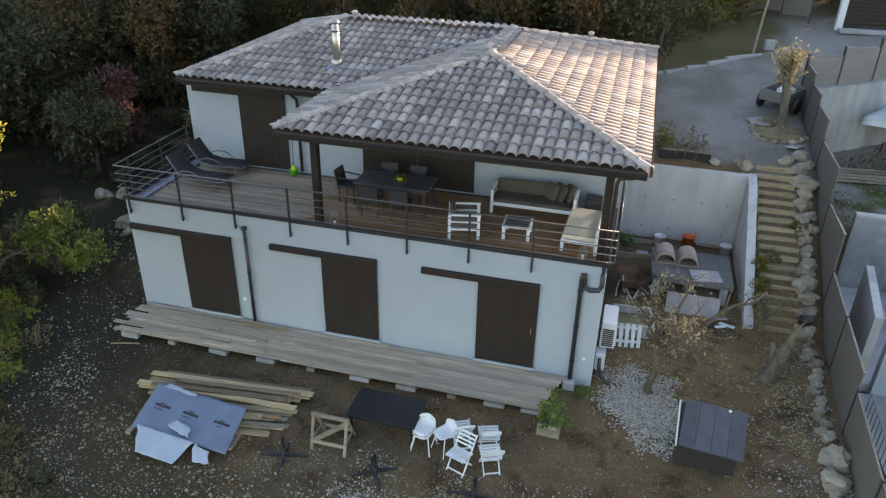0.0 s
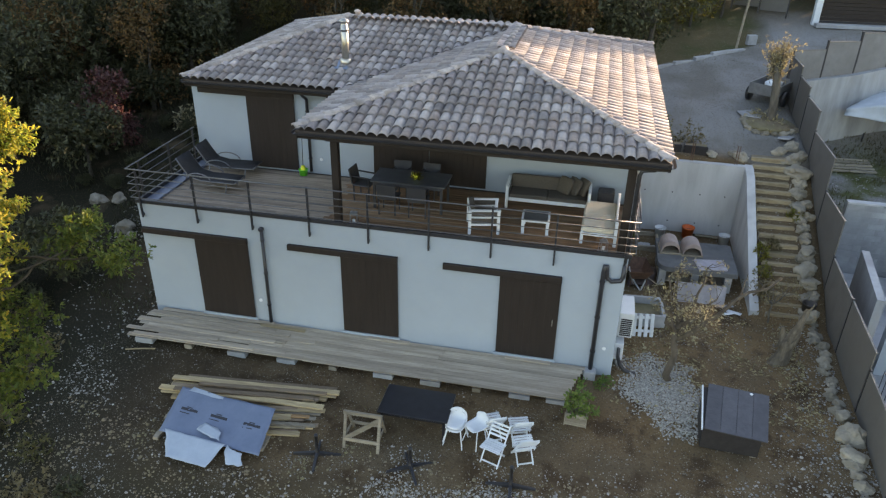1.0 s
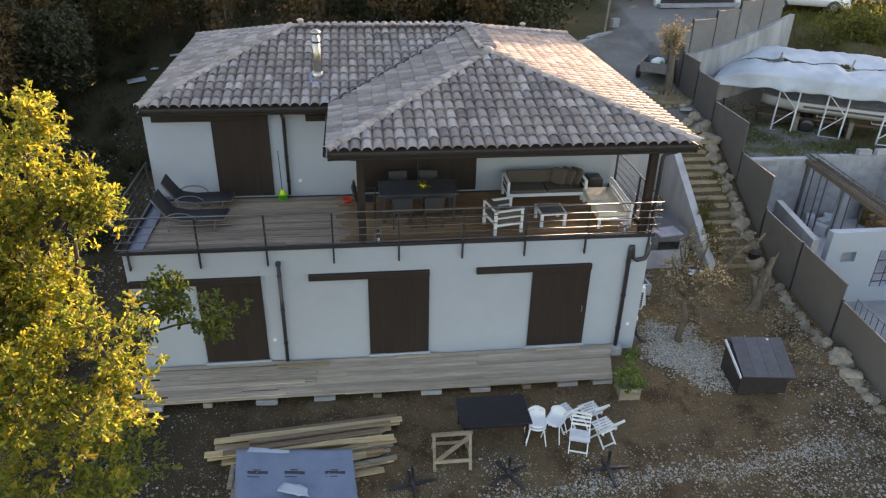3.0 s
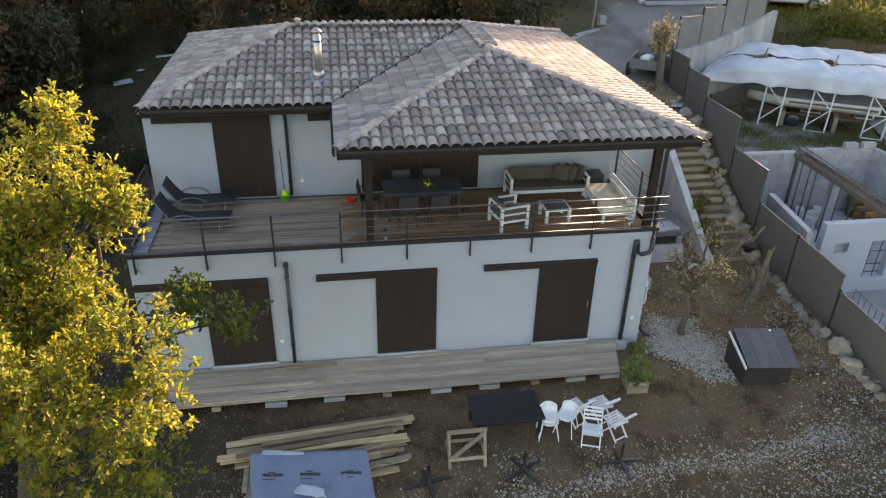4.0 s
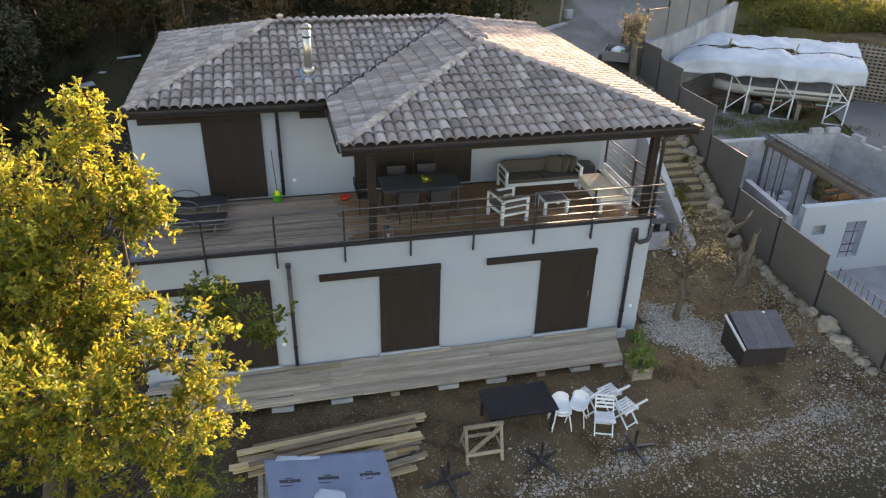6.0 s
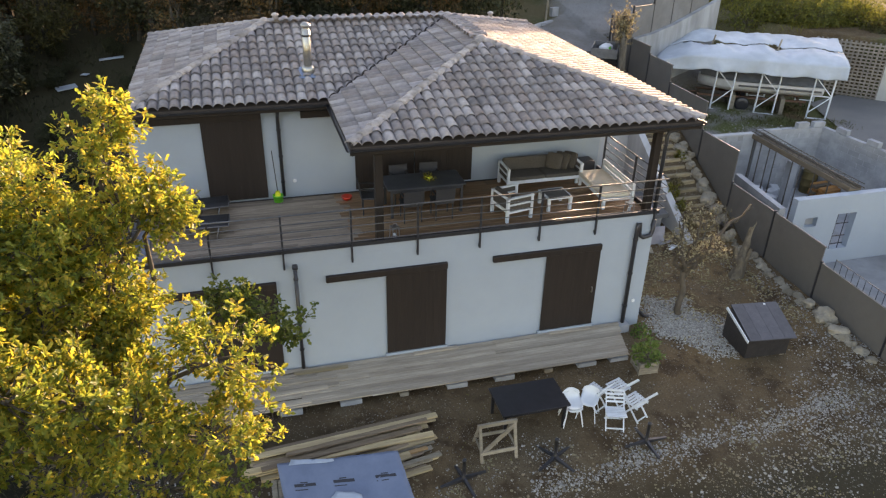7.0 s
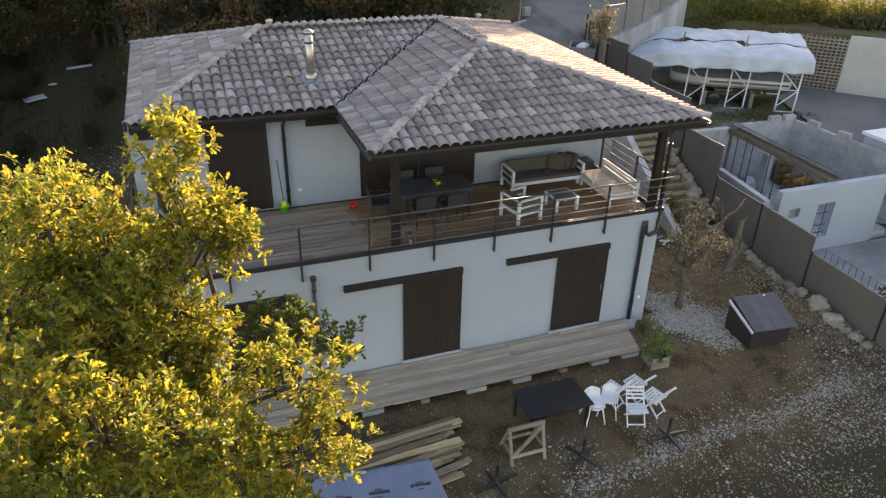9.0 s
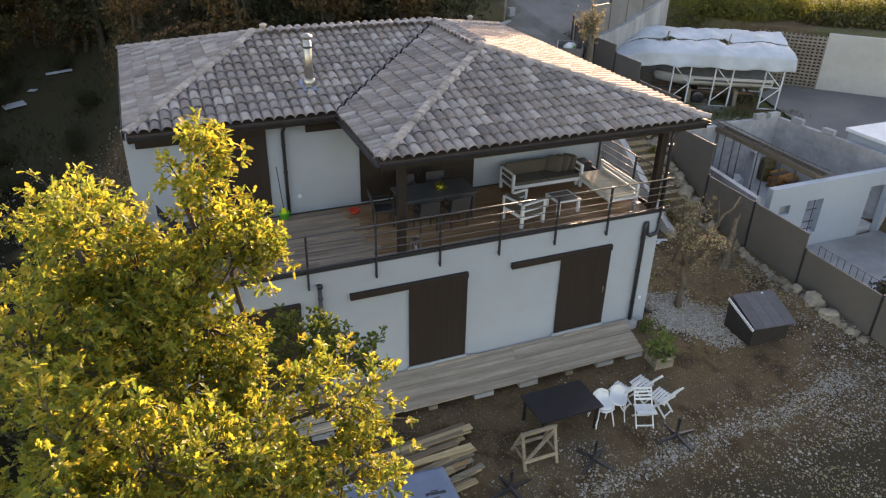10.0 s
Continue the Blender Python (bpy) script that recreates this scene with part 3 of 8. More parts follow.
# stove pipe
bm = bmesh.new()
lathe(bm, [(0.0, 0), (0.095, 0), (0.095, 1.18), (0.075, 1.19), (0.075, 1.25), (0.13, 1.27), (0.12, 1.30), (0.05, 1.35), (0.0, 1.36)], 20, (-7.77, 17.85, 6.08))
chim = part("chimney_pipe", bm, CHROME, house, "stainless steel stove pipe with a rain cap", True)
bm = bmesh.new()
lathe(bm, [(0.15, 0.0), (0.15, 0.20), (0.125, 0.235), (0.096, 0.26), (0.096, 0.0)], 20, (-7.77, 17.85, 6.16))
part("collar", bm, CHROME, chim, "bright steel collar", True)
bm = bmesh.new()
box(bm, -0.24, 0.24, -0.30, 0.24, 0.0, 0.012, pose(-7.77, 17.85, 6.20, math.degrees(math.atan2(RIDGE - EAVE, RM - RY0)), 0, 0) @ pose(0, 0, 0.06))
bm2 = bmesh.new()
lathe(bm2, [(0.0965, 1.02), (0.103, 1.03), (0.103, 1.06), (0.0965, 1.07)], 20, (-7.77, 17.85, 6.08))
part("band", bm2, STEEL, chim, "dark band below the rain cap", True)
# the flashing's blue paints in the reflected sky
part("flashing", bm, material("lead flashing with sky reflection in its blue", (0.12, 0.17, 0.25), (0.17, 0.23, 0.32), 5, 0.45, 0.3), chim)

# terrace boards
rng = random.Random(4)
terrace = tagged(part("terrace_floor", (lambda bm: (box(bm, HX0 + 0.03, HX1 - 0.02, HY0 + 0.04, HYM - 0.01, 3.304, 3.318), bm)[1])(bmesh.new()), material("dark joists", (0.03, 0.02, 0.015), (0.05, 0.035, 0.025), 5)), "brown hardwood boarded terrace floor on the first storey", "terrace", kind="structure")
W = 0.1375
rows = int((HYM - HY0 - 0.06) / W)
board_meshes = {}


def board(parent, x0, x1, y, z, w, h, mat, lift=0.0, turn=0.0, key="", name="board"):
    L = round((x1 - x0) * 4) / 4 if x1 - x0 > 0.5 else x1 - x0
    k = (key, L, w, h)
    if k not in board_meshes:
        bm = bmesh.new()
        box(bm, -0.5, 0.5, -w / 2 + 0.005, w / 2 - 0.005, 0, h)
        bevel(bm, 0.003)
        board_meshes[k] = mesh_of(name, bm, mat)
    ob = new(name, board_meshes[k])
    ob.parent = parent
    ob.matrix_basis = pose((x0 + x1) / 2, y, z, 0, lift, turn) @ Matrix.Diagonal((x1 - x0 - 0.004, 1, 1, 1))
    return ob


for r in range(rows):
    y = HY0 + 0.05 + W * (r + 0.5)
    x = HX0 + 0.04
    first = rng.uniform(1.0, 4.0)
    while x < HX1 - 0.03:
        x1 = min(x + first, HX1 - 0.03)
        if x < -7.6 and x1 > -7.0:
            x1 = -7.2 + rng.uniform(-0.25, 0.15)
        if HX1 - x1 < 0.6:
            x1 = HX1 - 0.03
        out = (x + x1) / 2 < -7.2 or (r < 3 and x1 < -3)
        board(terrace, x, x1, y, 3.3185 + rng.uniform(0, 0.003), W, 0.026, WEATHERED if out else TERRACE, key="w" if out else "t")
        x, first = x1, 4.0

# terrace railing
railing = thing("terrace_railing", "dark steel railing with horizontal bars round the terrace", "railing", (0, 0, 0))
RZ = (3.62, 3.80, 3.98, 4.16, 4.36)
posts = [(x, HY0 - 0.06) for x in (-11.86, -10.37, -8.92, -7.46, -6.0, -4.55, -3.10, -1.67, -0.14)]
for x, y in posts:
    bm = bmesh.new()
    box(bm, -0.02, 0.02, -0.025, 0.025, 3.09, 4.37)
    box(bm, -0.02, 0.02, 0.025, 0.058, 3.12, 3.18)
    bevel(bm, 0.003)
    o = part("post", bm, STEEL, railing)
    o.location = (x, y, 0)
for x, ys in ((-12.07, (14.35, 15.7, 16.95)), (0.05, (15.35, 17.0))):
    for y in ys:
        bm = bmesh.new()
        box(bm, -0.025, 0.025, -0.02, 0.02, 3.10, 4.37)
        bevel(bm, 0.003)
        o = part("post", bm, STEEL, railing)
        o.location = (x, y, 0)
for i, z in enumerate(RZ):
    r = 0.018 if i == 4 else 0.011
    for a, b in (((-12.07, HY0 - 0.09, z), (0.07, HY0 - 0.09, z)), ((-12.09, HY0 - 0.09, z), (-12.09, 17.1, z)), ((0.075, HY0 - 0.09, z), (0.075, 17.1, z))):
        bm = bmesh.new()
        tube(bm, [a, b], r, 8)
        part("rail", bm, RAIL, railing, "", True)

# ---- roof tiles ----
SLOPE = math.hypot(1.0, (RIDGE - EAVE) / ((WX1 - WX0) / 2))
PITCH, STEP = 0.2345, 0.36 / SLOPE


def tile_profile(lift, taper):
    out = []
    for k in range(9):
        u = k / 8
        x = (u - 0.5) * PITCH * 1.03
        z = 0.088 * math.sqrt(max(0.0, 1 - ((u - 0.5) / 0.43) ** 2)) if abs(u - 0.5) < 0.43 else -0.004
        out.append((x * taper, z + lift))
    return out


def tile_bm():
    bm = bmesh.new()
    lowp, hip_ = tile_profile(0.044, 1.0), tile_profile(0.0, 0.97)
    lo = [bm.verts.new((x, -0.01, z)) for x, z in lowp]
    hi = [bm.verts.new((x, 0.40, z)) for x, z in hip_]
    un = [bm.verts.new((x, -0.01, z - 0.014)) for x, z in lowp]
    for k in range(8):
        bm.faces.new((lo[k], lo[k + 1], hi[k + 1], hi[k]))
        bm.faces.new((un[k], un[k + 1], lo[k + 1], lo[k]))
    return bm


tile_mesh = mesh_of("roof_tile", tile_bm(), TILE)
for p in tile_mesh.polygons:
    p.use_smooth = True
tv = np.array([v.co[:] for v in tile_mesh.vertices])
tf = np.array([p.vertices[:] for p in tile_mesh.polygons])


def inside(poly, x, y):
    s = [(poly[(i + 1) % len(poly)][0] - poly[i][0]) * (y - poly[i][1]) - (poly[(i + 1) % len(poly)][1] - poly[i][1]) * (x - poly[i][0]) for i in range(len(poly))]
    return all(v >= -1e-6 for v in s) or all(v <= 1e-6 for v in s)


rng = random.Random(9)
loose, joined, cut = [], [], []
for name, (poly, d, off, run) in FACES.items():
    dz = (RIDGE - EAVE) / run
    down = Vector((d[0], d[1], -dz)).normalized()
    across = Vector((-d[1], d[0], 0))
    nrm = across.cross(-down)
    if nrm.z < 0:
        across = -across
        nrm = -nrm
    across = (-down).cross(nrm)
    along = [p[0] * across.x + p[1] * across.y for p in poly]
    k0, k1 = min(along), max(along)
    ncol = round((k1 - k0) / PITCH)
    for r in range(int(run / STEP) + 1):
        for c in range(-1, ncol + 1):
            s = k0 + (c + 0.5) * (k1 - k0) / ncol
            e = off - r * STEP
            px, py = across.x * s + d[0] * e, across.y * s + d[1] * e
            up = [(px + across.x * u - d[0] * v, py + across.y * u - d[1] * v) for u in (-PITCH * 0.62, PITCH * 0.62) for v in (0.01, 0.40)]
            mid = (px - d[0] * 0.17, py - d[1] * 0.17)
            n_in = sum(inside(poly, *p) for p in up)
            if n_in == 0 and not inside(poly, *mid):
                continue
            j = Vector((rng.uniform(-1, 1) * 0.004, rng.uniform(-1, 1) * 0.004, rng.uniform(0, 0.005)))
            m = Matrix((across, -down, nrm)).transposed().to_4x4()
            m = Matrix.Translation(Vector((px, py, roof_z(name, px, py) - 0.012)) + j) @ m @ pose(0, 0, 0, rng.uniform(-0.6, 0.6), 0, rng.uniform(-0.8, 0.8))
            if n_in < 4:
                cut.append((name, m))
            elif name in ("front", "west") and len(loose) < 300:
                loose.append(m)
            else:
                joined.append(m)
for m in loose:
    o = new("roof_tile", tile_mesh)
    o.parent = roof
    o.matrix_basis = m
verts = np.concatenate([(np.c_[tv, np.ones(len(tv))] @ np.array(m).T)[:, :3] for m in joined])
faces_ = np.concatenate([tf + k * len(tv) for k in range(len(joined))])
part("roof_tiles", mesh_np("roof_tiles", verts, faces_, TILE, True), None, roof)["kind"] = "stuff"
# tiles trimmed along hips and valleys
bm_all = bmesh.new()
for name, m in cut:
    poly = FACES[name][0]
    b2 = tile_bm()
    bmesh.ops.transform(b2, matrix=m, verts=b2.verts)
    cx, cy = sum(p[0] for p in poly) / len(poly), sum(p[1] for p in poly) / len(poly)
    for i in range(len(poly)):
        a, b = poly[i], poly[(i + 1) % len(poly)]
        if abs(roof_z(name, *a) - roof_z(name, *b)) < 0.01:
            continue
        nv = Vector((b[1] - a[1], a[0] - b[0], 0)).normalized()
        if nv.dot(Vector((cx - a[0], cy - a[1], 0))) > 0:
            nv = -nv
        bmesh.ops.bisect_plane(b2, geom=list(b2.verts) + list(b2.edges) + list(b2.faces), plane_co=(a[0] - nv.x * 0.03, a[1] - nv.y * 0.03, 0), plane_no=nv, clear_outer=True)
    if b2.faces:
        tmp = bpy.data.meshes.new("t")
        b2.to_mesh(tmp)
        bm_all.from_mesh(tmp)
        bpy.data.meshes.remove(tmp)
    b2.free()
part("cut_tiles", bm_all, TILE, roof)["kind"] = "stuff"
# ridge and hip caps
bm = bmesh.new()
arc = [(0.115 * math.cos(t), 0.085 * math.sin(t)) for t in [math.pi * k / 8 for k in range(9)]]
lo = [bm.verts.new((u, 0.0, v + 0.02)) for u, v in arc]
hi = [bm.verts.new((u * 0.86, 0.42, v * 0.86)) for u, v in arc]
un = [bm.verts.new((u * 0.84, 0.0, v * 0.84 + 0.012)) for u, v in arc]
for k in range(8):
    bm.faces.new((lo[k], lo[k + 1], hi[k + 1], hi[k]))
    bm.faces.new((un[k], un[k + 1], lo[k + 1], lo[k]))
CAP = material("ridge cap tile", (0.30, 0.255, 0.24), (0.44, 0.385, 0.36), 10, 0.88, bump=0.4, bump_scale=40, stain=(0.17, 0.15, 0.14), stain_scale=3, stain_amount=0.6, vary=0.2)
cap_mesh = mesh_of("ridge_tile", bm, CAP, True)
top = RIDGE + 0.045
for a, b in (((WX0, WY0, EAVE), (*A, top)), ((WX1, WY0, EAVE), (*A, top)), ((*A, top), (*B, top)), ((*C, top), (*B, top)), ((RX0, RY0, EAVE), (*C, top)), ((RX0, RY1, EAVE), (*C, top)), ((WX1, RY1, EAVE), (*B, top))):
    a, b = Vector(a) + Vector((0, 0, 0.045 if a[2] < 6 else 0)), Vector(b)
    d = b - a
    n_ = max(1, round(d.length / 0.38))
    d.normalize()
    side = d.cross(Vector((0, 0, 1))).normalized()
    m = Matrix((side, d, side.cross(d))).transposed().to_4x4()
    for k in range(n_):
        o = new("ridge_tile", cap_mesh)
        o.parent = roof
        o.matrix_basis = Matrix.Translation(a + d * ((b - a).length * k / n_ - 0.02)) @ m @ pose(0, 0, 0, rng.uniform(-0.8, 0.8), rng.uniform(-3, 3), rng.uniform(-1.5, 1.5))
for p in (A, B, C):
    bm = bmesh.new()
    bmesh.ops.create_uvsphere(bm, u_segments=14, v_segments=8, radius=0.13)
    for v in bm.verts:
        v.co = (v.co.x + p[0], v.co.y + p[1], max(-0.3, v.co.z * 0.8) + top + 0.02)
    part("ridge_knob", bm, CAP, roof, "", True)

for p, q in ((C, 0.30), (None, 0.0)):
    at_ = Vector((C[0] + q, C[1], top + 0.06)) if p else Vector((*B, top)).lerp(Vector((WX1, RY1, EAVE + 0.045)), 0.5) + Vector((0, 0, 0.08))
    bm = bmesh.new()
    lathe(bm, [(0.0, -0.05), (0.07, -0.05), (0.07, 0.09), (0.10, 0.10), (0.09, 0.14), (0.03, 0.17), (0.0, 0.17)], 12, at_)
    part("vent_tile", bm, CAP, roof, "small clay vent cap on the ridge", True)

# ---- front yard ----
rng = random.Random(21)
deck = thing("wooden_deck", "low deck of greyed pine boards along the house front", "deck")
DZ = 0.42
for k in range(10):
    y = 12.55 + 0.1335 * (k + 0.5)
    x = -11.75 + rng.uniform(-0.4, 0.5) * (k < 9)
    end = -1.05 + 0.04 * k + rng.uniform(-0.03, 0.03)
    seams = sorted(rng.choice((-8.6, -7.9, -7.2)) + rng.uniform(-0.3, 0.3) for _ in (0,)) + [-4.1 + rng.choice((0, 0.02, -0.9)) + rng.uniform(-0.1, 0.1)]
    cuts = [x] + seams + [end]
    for i in range(3):
        loose_end = i == 0
        board(deck, cuts[i], cuts[i + 1], y + (rng.uniform(-0.03, 0.03) if loose_end else rng.uniform(-0.004, 0.004)), DZ - 0.027 + rng.uniform(0, 0.009) + (0.025 * rng.random() if loose_end else 0), 0.1335, 0.027, DECK, rng.uniform(-0.15, 0.15) * loose_end, rng.uniform(-0.7, 0.7) * loose_end, key="d")
for x in (-9.7, -6.1, -2.6):
    o = board(deck, x, x + 1.1, 13.82, DZ + 0.004, 0.12, 0.03, DECK, 0, rng.uniform(-1, 1), key="d")
for x0, x1, y, t_ in ((-11.98, -8.9, 13.60, 0.5), (-12.12, -9.35, 13.28, -0.7), (-11.72, -8.25, 13.06, 0.4), (-12.18, -9.65, 12.84, -0.5), (-11.88, -8.65, 12.66, 0.8), (-10.9, -8.0, 13.42, -0.4)):
    board(deck, x0, x1, y, DZ + 0.012, 0.1335, 0.027, DECK, rng.uniform(-0.2, 0.2), t_, key="d")
board(deck, -8.95, -7.7, 13.70, DZ + 0.012, 0.125, 0.027, LUMBER, 0, -0.8, key="y")
for y in (12.72, 13.2, 13.75):
    bx("joist", (-11.6, -1.0, y - 0.03, y + 0.03, 0.30, DZ - 0.029), OLD_WOOD, deck)
for k, x in enumerate((-11.62, -10.4, -9.1, -7.8, -6.6, -5.35, -4.2, -3.1, -2.1, -1.25)):
    w = 0.24 if k % 3 != 1 else 0.1
    bx("support_block", (x - w, x + w, 12.62, 12.86, 0.0, 0.299), BLOCK if k % 3 != 1 else OLD_WOOD, deck, "rough support block", 0.008)

# timber pile, each board by itself
def plank(x0, y0, x1, y1, z, w, h, roll=0, mat=LUMBER, label="raw pine board in a loose pile of timber", tilt=0.0):
    L = math.hypot(x1 - x0, y1 - y0)
    bm = bmesh.new()
    box(bm, -L / 2, L / 2, -w / 2, w / 2, 0, h)
    bmesh.ops.subdivide_edges(bm, edges=[e for e in bm.edges if abs(e.verts[0].co.x - e.verts[1].co.x) > L * 0.9], cuts=5)
    bow = rng.uniform(-0.02, 0.02)
    for v in bm.verts:
        v.co.y += bow * math.cos(v.co.x / L * math.pi)
    ob = tagged(part("timber_board", bm, mat), label, "board", "timber pile")
    ob.matrix_basis = pose((x0 + x1) / 2, (y0 + y1) / 2, z, roll, tilt, math.degrees(math.atan2(y1 - y0, x1 - x0)))
    return ob


BROWN_LUMBER = material("rain-darkened timber", (0.14, 0.095, 0.06), (0.26, 0.19, 0.13), 5, 0.85, bump=0.3, bump_scale=20, stretch=(0.3, 3, 3), vary=0.25)
pile = [  # left end, right end, height, width, thickness
    (-8.81, 10.55, -6.7, 11.00, 0.10, 0.22, 0.10), (-10.2, 10.95, -6.5, 11.25, 0.10, 0.22, 0.10), (-10.1, 11.3, -6.6, 11.6, 0.10, 0.20, 0.10),
    (-8.66, 10.80, -6.25, 11.18, 0.205, 0.15, 0.045), (-10.3, 11.0, -6.55, 11.38, 0.205, 0.15, 0.045), (-10.15, 11.28, -6.35, 11.56, 0.205, 0.16, 0.045), (-10.1, 11.5, -6.7, 11.76, 0.205, 0.15, 0.045),
    (-10.4, 11.05, -6.3, 11.22, 0.255, 0.15, 0.04), (-10.1, 11.18, -6.5, 11.45, 0.255, 0.14, 0.04), (-9.95, 11.45, -6.15, 11.66, 0.255, 0.15, 0.04),
    (-9.8, 11.02, -6.6, 11.40, 0.30, 0.14, 0.04), (-10.0, 11.38, -6.1, 11.72, 0.30, 0.15, 0.04), (-9.9, 11.52, -6.2, 11.85, 0.30, 0.12, 0.04), (-9.6, 11.25, -6.35, 11.58, 0.345, 0.13, 0.04),
    (-8.99, 10.25, -6.35, 10.70, 0.13, 0.15, 0.05), (-9.15, 9.98, -6.55, 10.42, 0.13, 0.16, 0.05), (-8.93, 10.35, -6.9, 10.80, 0.21, 0.2, 0.05),
]
for x0, y0, x1, y1, z, w, h in pile:
    plank(x0 + rng.uniform(-0.1, 0.35), y0, x1, y1, z, w * rng.uniform(0.75, 1.0), h * rng.uniform(0.7, 1.0), rng.uniform(-5, 5), rng.choice((LUMBER, LUMBER, BROWN_LUMBER)))
ORANGE_LUMBER = material("orange-brown timber", (0.25, 0.135, 0.06), (0.37, 0.22, 0.11), 5, 0.85, bump=0.3, bump_scale=20, stretch=(0.3, 3, 3), vary=0.25)
for k in range(13):
    x1 = -6.25 - rng.uniform(0, 0.75)
    y1 = 10.55 + 0.075 * k + rng.uniform(-0.05, 0.05)
    plank(x1 - rng.uniform(1.2, 2.6), y1 - 0.22 - rng.uniform(0, 0.12), x1, y1, 0.115 + 0.045 * (k % 3), rng.uniform(0.08, 0.14), 0.036, rng.uniform(-7, 7), rng.choice((ORANGE_LUMBER, BROWN_LUMBER, ORANGE_LUMBER, OLD_WOOD)), "short brown offcut board stuck into the timber pile")
for x, y in ((-9.6, 10.9), (-7.1, 11.2), (-9.5, 10.3), (-7.2, 10.5)):
    b = bx("timber_bearer", (-0.06, 0.06, -0.65, 0.65, 0.0, 0.1), OLD_WOOD, None)
    b.location = (x, y, 0.03)
    tagged(b, "old timber bearer under the board pile", "board", "timber pile")
plank(-11.9, 12.25, -11.2, 12.45, 0.17, 0.03, 0.02, label="thin pale wooden stick lying on gravel")

# membrane sheets
PALE_SHEET = material("pale blue sheet", (0.27, 0.33, 0.41), (0.33, 0.40, 0.48), 3, 0.5, bump=0.3, bump_scale=6)
INK = material("dark print", (0.02, 0.022, 0.03), (0.03, 0.032, 0.04), 5, 0.7)


def sheet(name, corners, mat, label, n=14, wave=0.02, ragged=0.0, seed=0.0, thick=0.004):
    """A draped sheet over four corner points (bl, br, tr, tl)."""
    bl, br, tr, tl = [Vector(c) for c in corners]
    bm = bmesh.new()
    g = []
    for j in range(n + 1):
        row = []
        for i in range(n + 1):
            u, v = i / n, j / n
            p = bl * (1 - u) * (1 - v) + br * u * (1 - v) + tr * u * v + tl * (1 - u) * v
            p.z += wave * noise.noise((p.x * 2.2 + seed, p.y * 2.2, seed)) + wave * 0.4 * noise.noise((p.x * 7, p.y * 7, seed))
            if ragged and (i in (0, n) or j in (0, n)):
                p.x += ragged * noise.noise((p.x * 6, p.y * 6, 3 + seed))
                p.y += ragged * noise.noise((p.x * 6, p.y * 6, 9 + seed))
            row.append(bm.verts.new(p))
        g.append(row)
    for j in range(n):
        for i in range(n):
            bm.faces.new((g[j][i], g[j][i + 1], g[j + 1][i + 1], g[j + 1][i]))
    me = mesh_of(name, bm, mat, True)
    ob = new(name, me)
    s = ob.modifiers.new("thickness", "SOLIDIFY")
    s.thickness, s.offset = thick, -1
    return tagged(ob, label, "sheet")


P = [(-9.42, 9.72, 0.27), (-7.08, 9.55, 0.24), (-7.18, 10.68, 0.50), (-9.52, 10.92, 0.50)]
panel = sheet("membrane_sheet", P, MEMBRANE, "blue-grey printed building membrane draped over the timber pile", 20, 0.02, 0.01)
sheet("insulation_board", [(-8.98, 9.18, 0.14), (-8.05, 9.10, 0.13), (-7.85, 9.62, 0.31), (-9.30, 9.78, 0.31)], PALE_SHEET, "pale blue torn sheet lying over the membrane edge", 12, 0.015, 0.03, 3.0)
sheet("insulation_board", [(-8.62, 9.86, 0.345), (-8.0, 9.66, 0.335), (-8.05, 9.86, 0.38), (-8.5, 10.05, 0.40)], PALE_SHEET, "small pale torn sheet scrap on the membrane", 6, 0.01, 0.05, 5.0)
sheet("insulation_board", [(-7.72, 9.24, 0.15), (-7.32, 9.28, 0.15), (-7.40, 9.50, 0.25), (-7.80, 9.58, 0.30)], PALE_SHEET, "ragged pale torn sheet scrap on the ground", 8, 0.02, 0.12, 8.0)
sheet("insulation_board", [(-9.3, 10.82, 0.505), (-8.45, 10.72, 0.50), (-8.45, 10.78, 0.51), (-9.25, 10.95, 0.515)], PALE_SHEET, "narrow pale folded edge of membrane", 6, 0.01, 0.03, 11.0)


def on_panel(u, v):
    bl, br, tr, tl = [Vector(c) for c in P]
    return bl * (1 - u) * (1 - v) + br * u * (1 - v) + tr * u * v + tl * (1 - u) * v


for u0 in (0.10, 0.41, 0.75):
    for i, (du, dv, lw, lh) in enumerate(((0.0, 0.0, 0.17, 0.055), (0.0, -0.06, 0.10, 0.018), (0.05, 0.065, 0.06, 0.02))):
        c = [on_panel(u0 + du, 0.52 + dv), on_panel(u0 + du + lw, 0.52 + dv), on_panel(u0 + du + lw, 0.52 + dv + lh), on_panel(u0 + du, 0.52 + dv + lh)]
        bm = bmesh.new()
        n = 6
        lo = [bm.verts.new(c[0].lerp(c[1], k / n)) for k in range(n + 1)]
        hi = [bm.verts.new(c[3].lerp(c[2], k / n)) for k in range(n + 1)]
        for v in lo + hi:
            v.co.z += 0.02 * noise.noise((v.co.x * 2.2, v.co.y * 2.2, 0)) + 0.008 * noise.noise((v.co.x * 7, v.co.y * 7, 0)) + 0.006
        for k in range(n):
            bm.faces.new((lo[k], lo[k + 1], hi[k + 1], hi[k]))
        part("print_bar", bm, INK, panel)


def bar(bm, a, b, w, h):
    """A square-cut batten between two points."""
    a, b = Vector(a), Vector(b)
    d = (b - a).normalized()
    up = Vector((0, 0, 1)) if abs(d.z) < 0.9 else Vector((0, 1, 0))
    s = d.cross(up).normalized()
    u = s.cross(d)
    m = Matrix((d, s, u)).transposed().to_4x4()
    box(bm, 0, (b - a).length, -w / 2, w / 2, -h / 2, h / 2, Matrix.Translation(a) @ m)


